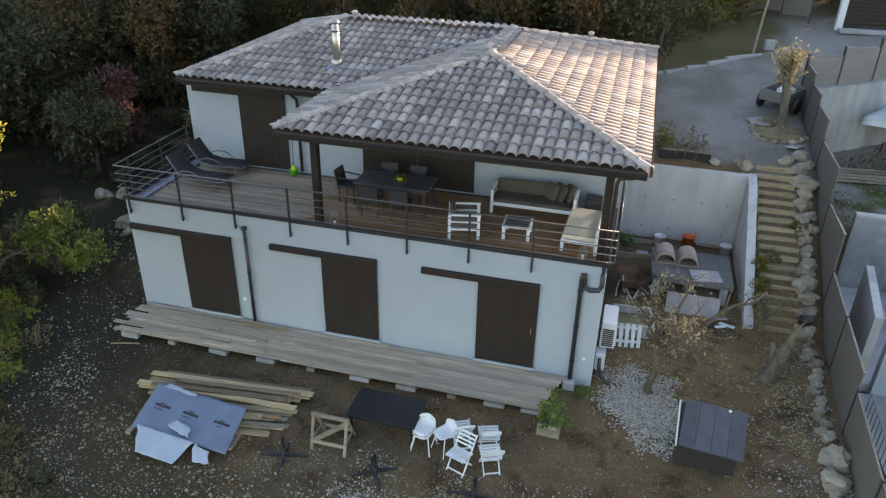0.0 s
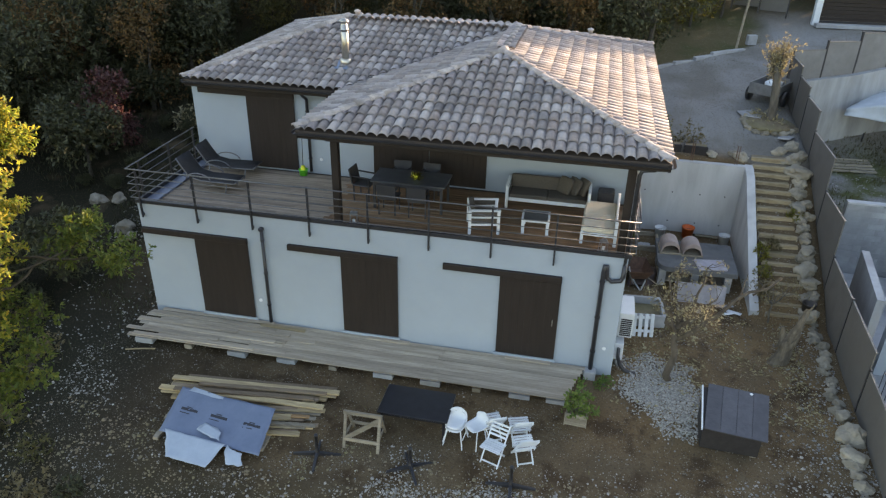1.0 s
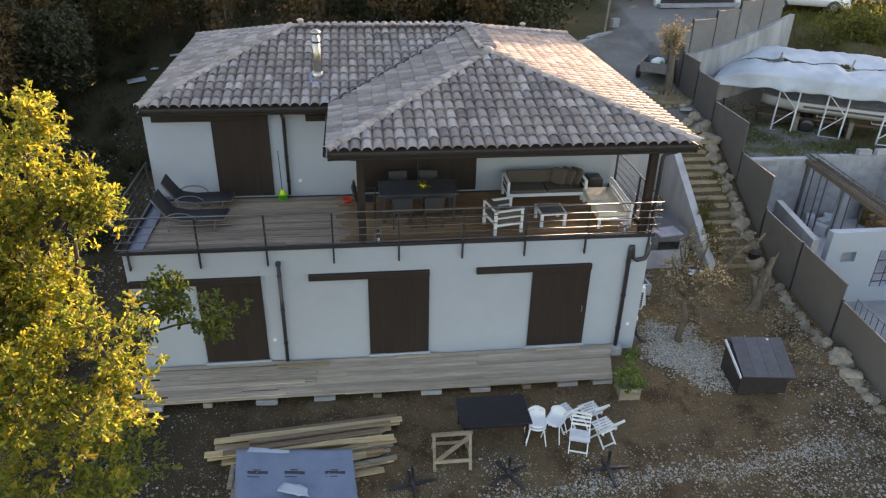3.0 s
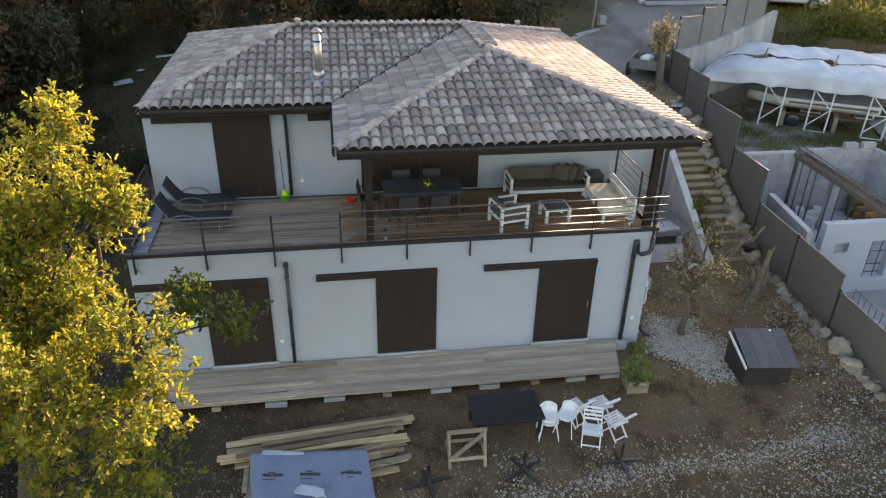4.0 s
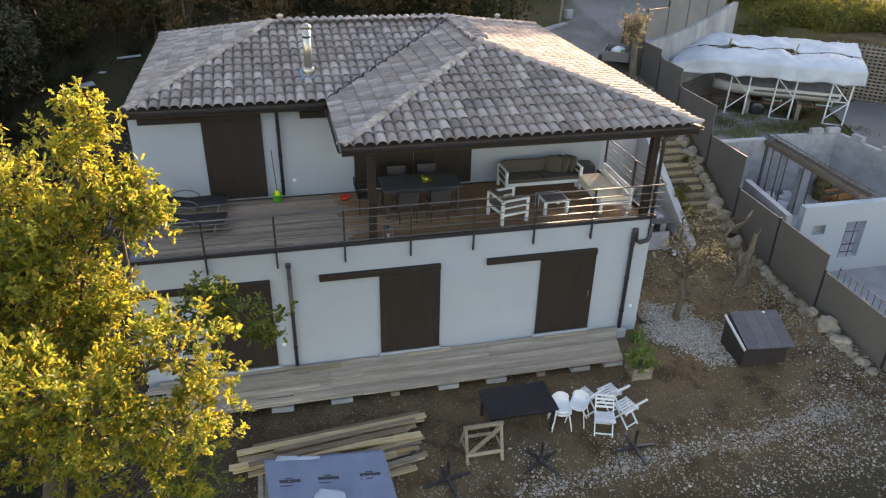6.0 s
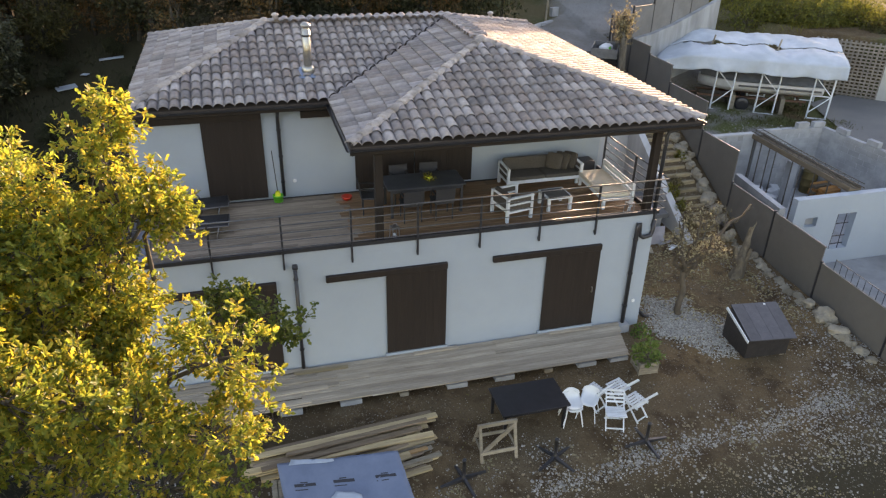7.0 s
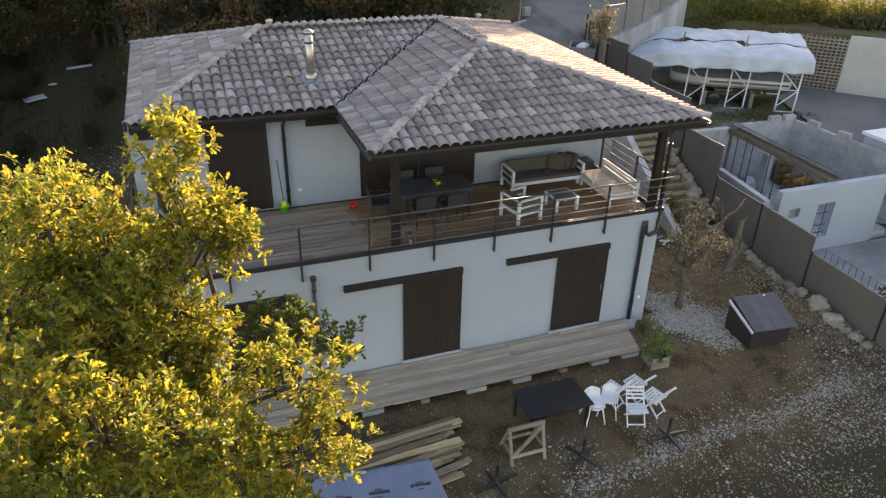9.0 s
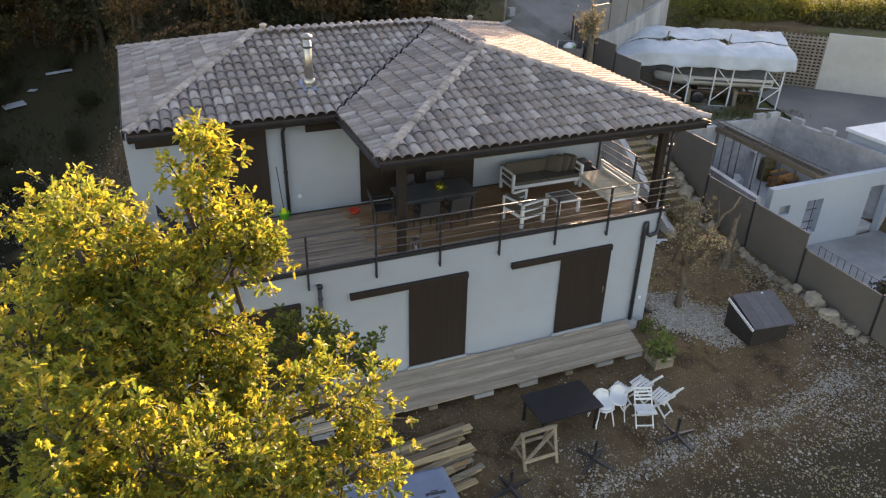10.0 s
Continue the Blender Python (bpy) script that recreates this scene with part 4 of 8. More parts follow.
def batten(name, a, b, w, h, mat, parent, label="", bev=0.0):
    bm = bmesh.new()
    bar(bm, a, b, w, h)
    if bev:
        bevel(bm, bev)
    return part(name, bm, mat, parent, label)


# sawhorse
tz = 0.08
saw = thing("sawhorse", "weathered pale wooden sawhorse with diagonal brace", "sawhorse", (-5.15, 10.45, tz))
for x in (-0.37, 0.37):
    batten("front_leg", (x, -0.13, 0), (x, 0.10, 0.80), 0.06, 0.045, OLD_WOOD, saw)
    batten("back_leg", (x * 0.95, 0.52, 0.0), (x * 0.95, 0.15, 0.78), 0.05, 0.04, OLD_WOOD, saw)
batten("top_rail", (-0.42, 0.10, 0.79), (0.42, 0.10, 0.79), 0.05, 0.08, OLD_WOOD, saw)
batten("lower_rail", (-0.38, -0.08, 0.22), (0.38, -0.08, 0.22), 0.03, 0.08, OLD_WOOD, saw)
batten("brace", (-0.36, -0.08, 0.22), (0.36, 0.07, 0.72), 0.03, 0.10, OLD_WOOD, saw)
batten("back_rail", (-0.36, 0.42, 0.25), (0.36, 0.42, 0.25), 0.03, 0.07, OLD_WOOD, saw)
batten("side_brace", (-0.37, -0.06, 0.25), (-0.36, 0.42, 0.25), 0.03, 0.05, OLD_WOOD, saw)
batten("side_brace", (0.37, -0.06, 0.25), (0.36, 0.42, 0.25), 0.03, 0.05, OLD_WOOD, saw)

# black table
tab = thing("garden_table", "black rectangular garden table with solid side panels", "table", (-4.17, 11.30, 0.13))
bx("tabletop", (-0.76, 0.76, -0.49, 0.46, 0.61, 0.65), BLACK, tab, "", 0.006)
bx("apron", (-0.70, 0.70, -0.43, -0.40, 0.53, 0.609), BLACK, tab)
bx("apron", (-0.70, 0.70, 0.37, 0.40, 0.53, 0.609), BLACK, tab)
for x in (-0.70, 0.64):
    for y in (-0.43, 0.34):
        bx("leg", (x, x + 0.06, y, y + 0.06, 0.0, 0.609), BLACK, tab, "", 0.004)


# white shell chairs
def shell_chair(at, turn, label=""):
    c = thing("shell_chair", label or "white moulded plastic shell chair with thin legs", "chair", at, turn, "white garden chairs")
    bm = bmesh.new()
    profile = [(-0.215, 0.425, 0.13), (-0.20, 0.445, 0.165), (-0.12, 0.44, 0.185), (0.0, 0.43, 0.19), (0.10, 0.435, 0.19), (0.15, 0.455, 0.19), (0.18, 0.50, 0.19), (0.195, 0.55, 0.19), (0.21, 0.60, 0.18), (0.22, 0.635, 0.155), (0.226, 0.655, 0.11), (0.23, 0.662, 0.06)]
    rows_ = []
    for y, z, w in profile:
        back = min(1.0, max(0.0, (z - 0.44) / 0.12))
        row = []
        for k in range(11):
            u = -1 + k / 5
            curl = 0.055 * abs(u) ** 3
            row.append(bm.verts.new((w * u, y - curl * back, z + curl * (1 - back))))
        rows_.append(row)
    for a, b in zip(rows_, rows_[1:]):
        for k in range(10):
            bm.faces.new((a[k], a[k + 1], b[k + 1], b[k]))
    s = part("shell", bm, WHITE, c, "", True)
    mo = s.modifiers.new("thickness", "SOLIDIFY")
    mo.thickness = 0.012
    for x, y in ((-1, -1), (1, -1), (-1, 1), (1, 1)):
        bm = bmesh.new()
        tube(bm, [(0.13 * x, 0.11 * y, 0.432), (0.16 * x, 0.15 * y, 0.30), (0.215 * x, 0.21 * y, 0.0)], 0.012, 6)
        part("leg", bm, WHITE, c)
    return c


g = 0.12
shell_chair((-3.26, 11.02, g), -8)
shell_chair((-2.82, 11.10, g), -38)
shell_chair((-3.265, 11.03, g + 0.075), -8, "white moulded shell chair stacked on another chair")


# slatted folding chairs
def folding_chair(at, turn):
    c = thing("folding_chair", "white slatted wooden folding chair standing on the earth", "chair", at, turn, "white folding chairs")
    for x in (-0.19, 0.19):
        batten("back_leg", (x, 0.34, 0.74), (x, -0.20, 0.0), 0.022, 0.036, WHITE_WOOD, c)
        batten("front_leg", (x * 0.86, -0.17, 0.40), (x * 0.86, 0.22, 0.0), 0.022, 0.036, WHITE_WOOD, c)
        batten("seat_rail", (x * 0.95, -0.20, 0.405), (x * 0.95, 0.16, 0.36), 0.022, 0.033, WHITE_WOOD, c)
    for k in range(6):
        y = -0.20 + 0.066 * k
        bx("seat_slat", (-0.215, 0.215, y - 0.024, y + 0.024, 0.424 - 0.008 * k, 0.438 - 0.008 * k), WHITE_WOOD, c)
    for k in range(4):
        z = 0.53 + 0.064 * k
        y = 0.34 - (0.74 - z) * 0.73 - 0.02
        batten("back_slat", (-0.205, y, z), (0.205, y, z), 0.014, 0.050, WHITE_WOOD, c)
    batten("stretcher", (-0.19, -0.16, 0.055), (0.19, -0.16, 0.055), 0.02, 0.03, WHITE_WOOD, c)
    batten("stretcher", (-0.16, 0.19, 0.04), (0.16, 0.19, 0.04), 0.02, 0.03, WHITE_WOOD, c)
    return c


first = folding_chair((-2.40, 10.68, 0.10), -19)
for x, y, t in ((-1.80, 10.84, 203), (-2.54, 11.36, 206), (-1.95, 11.37, 199)):
    copy_thing(first, pose(x, y, 0.12, 0, 0, t))

# parasol cross bases
for x, y, t in ((-6.0, 10.02, 10), (-4.02, 10.10, 28), (-1.95, 10.06, 3)):
    b = thing("parasol_base", "dark steel cross-shaped parasol foot lying on gravel", "parasol base", (x, y, 0.07), t, "parasol bases")
    for k in range(4):
        bm = bmesh.new()
        c_ = [bm.verts.new(p) for p in ((0.03, -0.036, 0), (0.50, -0.026, 0), (0.50, 0.026, 0), (0.03, 0.036, 0), (0.03, -0.032, 0.085), (0.50, -0.022, 0.03), (0.50, 0.022, 0.03), (0.03, 0.032, 0.085))]
        for f in ((3, 2, 1, 0), (4, 5, 6, 7), (0, 1, 5, 4), (1, 2, 6, 5), (2, 3, 7, 6), (3, 0, 4, 7)):
            bm.faces.new([c_[i] for i in f])
        bmesh.ops.transform(bm, matrix=pose(0, 0, 0, 0, 0, 90 * k), verts=bm.verts)
        part("foot_bar", bm, STEEL, b)
    bm = bmesh.new()
    lathe(bm, [(0.048, 0.0), (0.048, 0.10), (0.034, 0.12), (0.034, 0.50), (0.042, 0.50), (0.042, 0.54), (0.028, 0.54), (0.028, 0.2), (0.0, 0.2)], 12)
    part("socket_tube", bm, STEEL, b, "", True)

# storage box with sloping lid
gz = 0.14
sb = thing("storage_box", "black wooden storage box with a sloping plank lid", "storage box", (2.42, 12.42, gz), -3)
CHAR = material("black stained planks", (0.014, 0.012, 0.012), (0.026, 0.022, 0.022), 8, 0.6, bump=0.3, bump_scale=25, vary=0.15)
LIDM = material("blue-black lid boards", (0.04, 0.041, 0.05), (0.065, 0.066, 0.076), 6, 0.5, bump=0.3, bump_scale=20, vary=0.15)
bm = bmesh.new()
a = [bm.verts.new(p) for p in ((-0.58, -0.48, 0.05), (0.58, -0.48, 0.05), (0.58, 0.52, 0.05), (-0.58, 0.52, 0.05), (-0.58, -0.48, 0.56), (0.58, -0.48, 0.56), (0.58, 0.52, 0.88), (-0.58, 0.52, 0.88))]
for f in ((3, 2, 1, 0), (4, 5, 6, 7), (0, 1, 5, 4), (1, 2, 6, 5), (2, 3, 7, 6), (3, 0, 4, 7)):
    bm.faces.new([a[i] for i in f])
part("body", bm, CHAR, sb)
tilt = math.degrees(math.atan2(0.32, 1.0))
for k in range(4):
    m = pose(0.06, 0, 0, 0, 0, -4) @ pose(-0.44 + 0.31 * k, -0.56, 0.575, tilt, 0, 0)
    bx("lid_board", (-0.152, 0.152, 0, 1.16, 0, 0.03), LIDM, sb, "", 0.0, m)
bx("white_edge", (-0.625, -0.597, -0.54, 0.56, -0.05, 0.02), WHITE_WOOD, sb, "white edge strip under the lid", 0, pose(0, 0.0, 0.735, tilt, 0, 0))
for x in (-0.5, 0.0, 0.5):
    bx("foot", (x - 0.06, x + 0.06, -0.45, -0.3, -0.08, 0.05), OLD_WOOD, sb)
bm = bmesh.new()
lathe(bm, [(0, 0), (0.03, 0), (0.034, 0.02), (0.02, 0.03), (0, 0.03)], 12, (0.38, 0.46, 0.925))
part("knob", bm, WHITE, sb, "small white lid knob")

# ---- terrace furniture ----
TZ = 3.3495
SLING = material("black sling fabric", (0.012, 0.012, 0.014), (0.022, 0.022, 0.025), 60, 0.8, bump=0.2, bump_scale=200)
ALU = material("brushed aluminium", (0.35, 0.35, 0.36), (0.45, 0.45, 0.46), 20, 0.3, 0.9, bump=0.03)

DULL_ALU = material("dull grey aluminium", (0.13, 0.13, 0.14), (0.19, 0.19, 0.20), 20, 0.45, 0.8, bump=0.03)


def lounger(at, turn):
    s = thing("sun_lounger", "black sling sun lounger with curved aluminium armrests", "lounger", at, turn, "sun loungers")
    prof = [(-0.72, 0.82), (-0.60, 0.62), (-0.46, 0.42), (-0.36, 0.33), (-0.05, 0.27), (0.4, 0.28), (0.88, 0.29)]
    bm = bmesh.new()
    lo = [bm.verts.new((x, -0.29, z)) for x, z in prof]
    hi = [bm.verts.new((x, 0.29, z)) for x, z in prof]
    for k in range(len(prof) - 1):
        bm.faces.new((lo[k], lo[k + 1], hi[k + 1], hi[k]))
    o = part("sling", bm, SLING, s, "", True)
    md = o.modifiers.new("thickness", "SOLIDIFY")
    md.thickness = 0.02
    for y in (-0.30, 0.30):
        bm = bmesh.new()
        tube(bm, [(x, y, z) for x, z in prof], 0.018, 8)
        part("side_tube", bm, DULL_ALU, s, "", True)
        bm = bmesh.new()
        tube(bm, [(-0.12 + 0.36 * math.cos(t), y * 1.05, 0.27 + 0.20 * math.sin(t)) for t in [math.pi * k / 10 for k in range(11)]], 0.016, 8)
        part("armrest", bm, DULL_ALU, s, "curved aluminium armrest", True)
        for x in (-0.42, 0.62):
            bm = bmesh.new()
            tube(bm, [(x + 0.06, y, 0.28), (x, y, 0.02), (x, y, 0.0)], 0.016, 8)
            part("leg", bm, DULL_ALU, s, "", True)
    bm = bmesh.new()
    tube(bm, [(0.88, -0.30, 0.29), (0.90, 0, 0.29), (0.88, 0.30, 0.29)], 0.018, 8)
    part("foot_tube", bm, DULL_ALU, s, "", True)
    return s


first = lounger((-10.86, 15.50, TZ), -3)
copy_thing(first, pose(-10.86, 16.50, TZ, 0, 0, 1))

# dustpan bucket with long stick
GREEN = material("bright green plastic", (0.05, 0.55, 0.04), (0.07, 0.62, 0.06), 5, 0.4, bump=0.02)
YELLOW = material("yellow plastic", (0.60, 0.62, 0.03), (0.70, 0.70, 0.05), 5, 0.4, bump=0.02)
gb = thing("mop_bucket", "bright green plastic bucket with a yellow-topped broom", "bucket", (-8.80, 16.88, TZ))
bm = bmesh.new()
lathe(bm, [(0.0, 0), (0.11, 0), (0.12, 0.15), (0.13, 0.15), (0.13, 0.17), (0.11, 0.17), (0.09, 0.03), (0, 0.03)], 18)
part("pail", bm, GREEN, gb, "", True)
bm = bmesh.new()
lathe(bm, [(0.0, 0.14), (0.075, 0.14), (0.05, 0.27), (0, 0.28)], 12)
part("broom_head", bm, YELLOW, gb, "yellow broom head")
bm = bmesh.new()
tube(bm, [(0, 0, 0.27), (-0.05, 0.2, 1.25)], 0.011, 8)
part("handle", bm, STEEL, gb)
RED = material("red plastic", (0.55, 0.03, 0.015), (0.65, 0.05, 0.02), 5, 0.4, bump=0.02)
rb = thing("toy_bowl", "small red plastic bowl on the terrace boards", "bowl", (-7.15, 16.62, TZ))
bm = bmesh.new()
lathe(bm, [(0, 0), (0.09, 0), (0.14, 0.09), (0.13, 0.09), (0.08, 0.02), (0, 0.02)], 16)
part("bowl", bm, RED, rb, "", True)

# dining table and chairs
GREYF = material("grey woven resin", (0.028, 0.028, 0.032), (0.046, 0.046, 0.050), 80, 0.7, bump=0.4, bump_scale=150)
dt = thing("dining_table", "dark grey rectangular terrace dining table", "table", (-5.42, 15.72, TZ), 0)
bx("tabletop", (-0.95, 0.95, -0.45, 0.45, 0.70, 0.74), GREYTOP, dt, "dark glossy table top", 0.008)
for x in (-0.88, 0.82):
    for y in (-0.44, 0.38):
        bx("leg", (x, x + 0.06, y, y + 0.06, 0, 0.699), GREYF, dt)
bx("apron", (-0.86, 0.86, -0.43, -0.40, 0.62, 0.699), GREYF, dt)
bx("apron", (-0.86, 0.86, 0.40, 0.43, 0.62, 0.699), GREYF, dt)


def dining_chair(at, turn):
    c = thing("dining_chair", "dark grey woven terrace dining chair", "chair", at, turn, "terrace dining chairs")
    bx("seat", (-0.24, 0.24, -0.24, 0.24, 0.41, 0.45), GREYF, c, "", 0.012)
    batten("backrest", (0, 0.24, 0.45), (0, 0.32, 0.84), 0.46, 0.03, GREYF, c)
    for x in (-0.22, 0.19):
        for y in (-0.22, 0.19):
            bx("leg", (x, x + 0.03, y, y + 0.03, 0, 0.409), STEEL, c)
        batten("armrest", (x + 0.015, -0.2, 0.64), (x + 0.015, 0.26, 0.66), 0.04, 0.025, STEEL, c)
        batten("arm_post", (x + 0.015, -0.2, 0.43), (x + 0.015, -0.2, 0.63), 0.025, 0.025, STEEL, c)
    return c


first = dining_chair((-5.85, 15.16, TZ), 180)
for x, y, t in ((-5.10, 15.16, 182), (-5.85, 16.22, 2), (-5.10, 16.22, -3), (-6.68, 15.78, 84)):
    copy_thing(first, pose(x, y, TZ, 0, 0, t))
fp = thing("flower_pot", "small pot with a bushy yellow-green plant on the table", "plant pot", (-5.30, 15.66, TZ + 0.741))
bm = bmesh.new()
lathe(bm, [(0, 0), (0.05, 0), (0.075, 0.10), (0.06, 0.10), (0, 0.08)], 14)
part("pot", bm, YELLOW, fp, "", True)

# white lounge set


def cushion(name, dims, mat, parent, m=None, label=""):
    bm = bmesh.new()
    box(bm, *dims)
    bmesh.ops.subdivide_edges(bm, edges=list(bm.edges), cuts=3, use_grid_fill=True)
    c = Vector(((dims[0] + dims[1]) / 2, (dims[2] + dims[3]) / 2, (dims[4] + dims[5]) / 2))
    h = Vector(((dims[1] - dims[0]) / 2, (dims[3] - dims[2]) / 2, (dims[5] - dims[4]) / 2))
    for v in bm.verts:
        u = Vector(((v.co.x - c.x) / h.x, (v.co.y - c.y) / h.y, (v.co.z - c.z) / h.z))
        k = min(h) * 0.35
        n_big = sum(abs(t) > 0.98 for t in u)
        if n_big >= 2:
            v.co -= Vector((u.x * k * (abs(u.x) > 0.98), u.y * k * (abs(u.y) > 0.98), u.z * k * (abs(u.z) > 0.98)))
    if m:
        bmesh.ops.transform(bm, matrix=m, verts=bm.verts)
    return part(name, bm, mat, parent, label, True)


def lounge_seat(name, label, at, turn, L, pillows=(), mat=CUSHION, back=True, depth=0.74, arms=True):
    s = thing(name, label, "sofa" if L > 1 else "armchair", at, turn, "white terrace lounge set")
    h = L / 2
    for x in (-h, h - 0.07):
        for y in (-depth / 2, depth / 2 - 0.07):
            bx("leg", (x, x + 0.07, y, y + 0.07, 0, (0.58 if arms else 0.30) if y < 0 else 0.62), WHITE, s, "", 0.005)
        if not arms:
            bx("side_rail", (x + 0.015, x + 0.055, -depth / 2 + 0.071, depth / 2 - 0.071, 0.22, 0.29), WHITE, s)
            continue
        bx("arm_rail", (x, x + 0.07, -depth / 2 - 0.01, depth / 2, 0.582, 0.62), WHITE, s, "", 0.005)
        bx("side_rail", (x + 0.015, x + 0.055, -depth / 2 + 0.071, depth / 2 - 0.071, 0.22, 0.27), WHITE, s)
        bx("side_rail", (x + 0.02, x + 0.05, -depth / 2 + 0.071, depth / 2 - 0.071, 0.41, 0.445), WHITE, s)
    bx("front_rail", (-h + 0.071, h - 0.071, -depth / 2, -depth / 2 + 0.05, 0.21, 0.30), WHITE, s, "", 0.005)
    bx("back_rail", (-h + 0.071, h - 0.071, depth / 2 - 0.06, depth / 2 - 0.02, 0.57, 0.63), WHITE, s, "", 0.005)
    bx("back_rail", (-h + 0.071, h - 0.071, depth / 2 - 0.06, depth / 2 - 0.02, 0.24, 0.32), WHITE, s, "", 0.005)
    bx("seat_base", (-h + 0.071, h - 0.071, -depth / 2 + 0.051, depth / 2 - 0.061, 0.22, 0.26), WHITE, s)
    n = max(1, round(L / 0.95))
    w = (L - 0.16) / n
    for k in range(n):
        x = -h + 0.08 + k * w
        bx("seat_cushion", (x + 0.003, x + w - 0.003, -depth / 2 + 0.01, depth / 2 - 0.07, 0.262, 0.38), mat, s, "", 0.03)
    if back:
        bm = bmesh.new()
        box(bm, -h + 0.08, h - 0.08, -0.06, 0.06, 0, 0.34)
        bevel(bm, 0.025, 3)
        bmesh.ops.transform(bm, matrix=pose(0, depth / 2 - 0.14, 0.36, -9, 0, 0), verts=bm.verts)
        part("back_cushion", bm, mat, s)
        for x in (-h, h - 0.07):
            for z in (0.292, 0.462):
                bx("side_panel", (x + 0.022, x + 0.048, -depth / 2 + 0.071, depth / 2 - 0.071, z, z + 0.106), mat, s, "taupe fabric side panel")
        for z in (0.33, 0.455):
            bx("back_panel", (-h + 0.071, h - 0.071, depth / 2 - 0.05, depth / 2 - 0.03, z, z + 0.11), mat, s, "taupe fabric back panel")
    else:
        bx("back_slat", (-h + 0.071, h - 0.071, depth / 2 - 0.06, depth / 2 - 0.02, 0.36, 0.44), WHITE, s, "", 0.005)
        bx("back_slat", (-h + 0.071, h - 0.071, depth / 2 - 0.06, depth / 2 - 0.02, 0.48, 0.56), WHITE, s, "", 0.005)
    for x, t, tilt_ in pillows:
        cushion("pillow", (-0.21, 0.21, -0.06, 0.06, -0.21, 0.21), CUSHION, s, pose(x, 0.06, 0.59, -22, tilt_, t), "taupe scatter pillow")
    return s


lounge_seat("lounge_sofa", "white-framed terrace sofa with taupe cushions against the wall", (-2.05, 16.48, TZ), 0, 2.1, ((0.40, -42, 0), (0.62, -52, 4), (0.84, -60, -4)))
lounge_seat("lounge_armchair", "white-framed armchair with taupe cushions beside the table", (-3.45, 14.84, TZ), 103, 0.74)
lounge_seat("lounge_sofa", "white-framed terrace sofa beside the railing, cushions coloured cream as sunlit", (-0.72, 15.45, TZ), -92, 1.75, (), SUNLIT_CUSHION, False, 0.82, False)
ct = thing("coffee_table", "low white-framed coffee table with grey top", "coffee table", (-2.22, 15.08, TZ), 2)
bx("tabletop", (-0.33, 0.33, -0.31, 0.31, 0.31, 0.35), WHITE, ct, "", 0.006)
bx("inlay", (-0.28, 0.28, -0.26, 0.26, 0.351, 0.356), GREYTOP, ct, "grey glass inlay")
for x in (-0.32, 0.25):
    for y in (-0.30, 0.23):
        bx("leg", (x, x + 0.07, y, y + 0.07, 0, 0.309), WHITE, ct)
pb = thing("planter_cube", "dark square resin planter in the terrace corner", "planter", (-0.62, 16.78, TZ), 0)
bm = bmesh.new()
box(bm, -0.2, 0.2, -0.2, 0.2, 0, 0.46)
bevel(bm, 0.02, 2)
part("body", bm, GREYF, pb)


def lantern(at, h):
    s = thing("lantern", "grey wire lantern standing by the terrace edge", "lantern", at, 12, "terrace lanterns")
    for x in (-0.09, 0.09):
        for y in (-0.09, 0.09):
            batten("upright", (x, y, 0), (x * 0.8, y * 0.8, h), 0.012, 0.012, ALU, s)
    bx("base", (-0.1, 0.1, -0.1, 0.1, 0.0, 0.02), ALU, s)
    bx("top", (-0.085, 0.085, -0.085, 0.085, h, h + 0.02), ALU, s)
    bm = bmesh.new()
    tube(bm, [(0.06 * math.cos(t), 0, h + 0.02 + 0.07 * math.sin(t)) for t in [math.pi * k / 8 for k in range(9)]], 0.006, 6)
    part("handle", bm, ALU, s)
    bm = bmesh.new()
    lathe(bm, [(0, 0.02), (0.035, 0.02), (0.035, 0.16), (0, 0.17)], 12)
    part("candle", bm, WHITE, s)


lantern((-6.45, 14.2, TZ), 0.32)
lantern((-0.62, 14.25, TZ), 0.28)

# ---- east side: court, stairs, fence ----
CAST = material("board-marked concrete", (0.385, 0.395, 0.405), (0.505, 0.515, 0.525), 2.2, 0.9, bump=0.25, bump_scale=25, stain=(0.23, 0.235, 0.235), stain_scale=2.2, stain_amount=0.55, stretch=(1, 1, 0.22))
bm = bmesh.new()
box(bm, HX1 + 0.004, 3.84, 21.80, 22.05, 0.0, 2.95)
tagged(part("retaining_wall_back", bm, CAST), "stained grey cast concrete retaining wall", "retaining wall", kind="structure")
for x in (0.75, 1.6, 2.45, 3.2):
    for z in (0.9, 1.9):
        bm = bmesh.new()
        lathe(bm, [(0, 0), (0.025, 0), (0.02, 0.006), (0, 0.006)], 8)
        bmesh.ops.transform(bm, matrix=pose(x, 21.797, z, 90, 0, 0), verts=bm.verts)
        part("tie_hole", bm, STEEL, bpy.data.objects["retaining_wall_back"])
bm = bmesh.new()
pr = [(17.45, 0.0), (17.45, 0.45), (17.9, 0.68), (21.3, 2.80), (21.79, 2.95), (21.79, 0.0)]
a = [bm.verts.new((3.60, y, z)) for y, z in pr]
b = [bm.verts.new((3.84, y, z)) for y, z in pr]
bm.faces.new(a)
bm.faces.new(b[::-1])
for k in range(len(pr)):
    bm.faces.new((a[k], a[(k + 1) % len(pr)], b[(k + 1) % len(pr)], b[k]))
tagged(part("retaining_wall_side", bm, CAST), "sloping grey concrete retaining wall beside the stairs", "retaining wall", kind="structure")

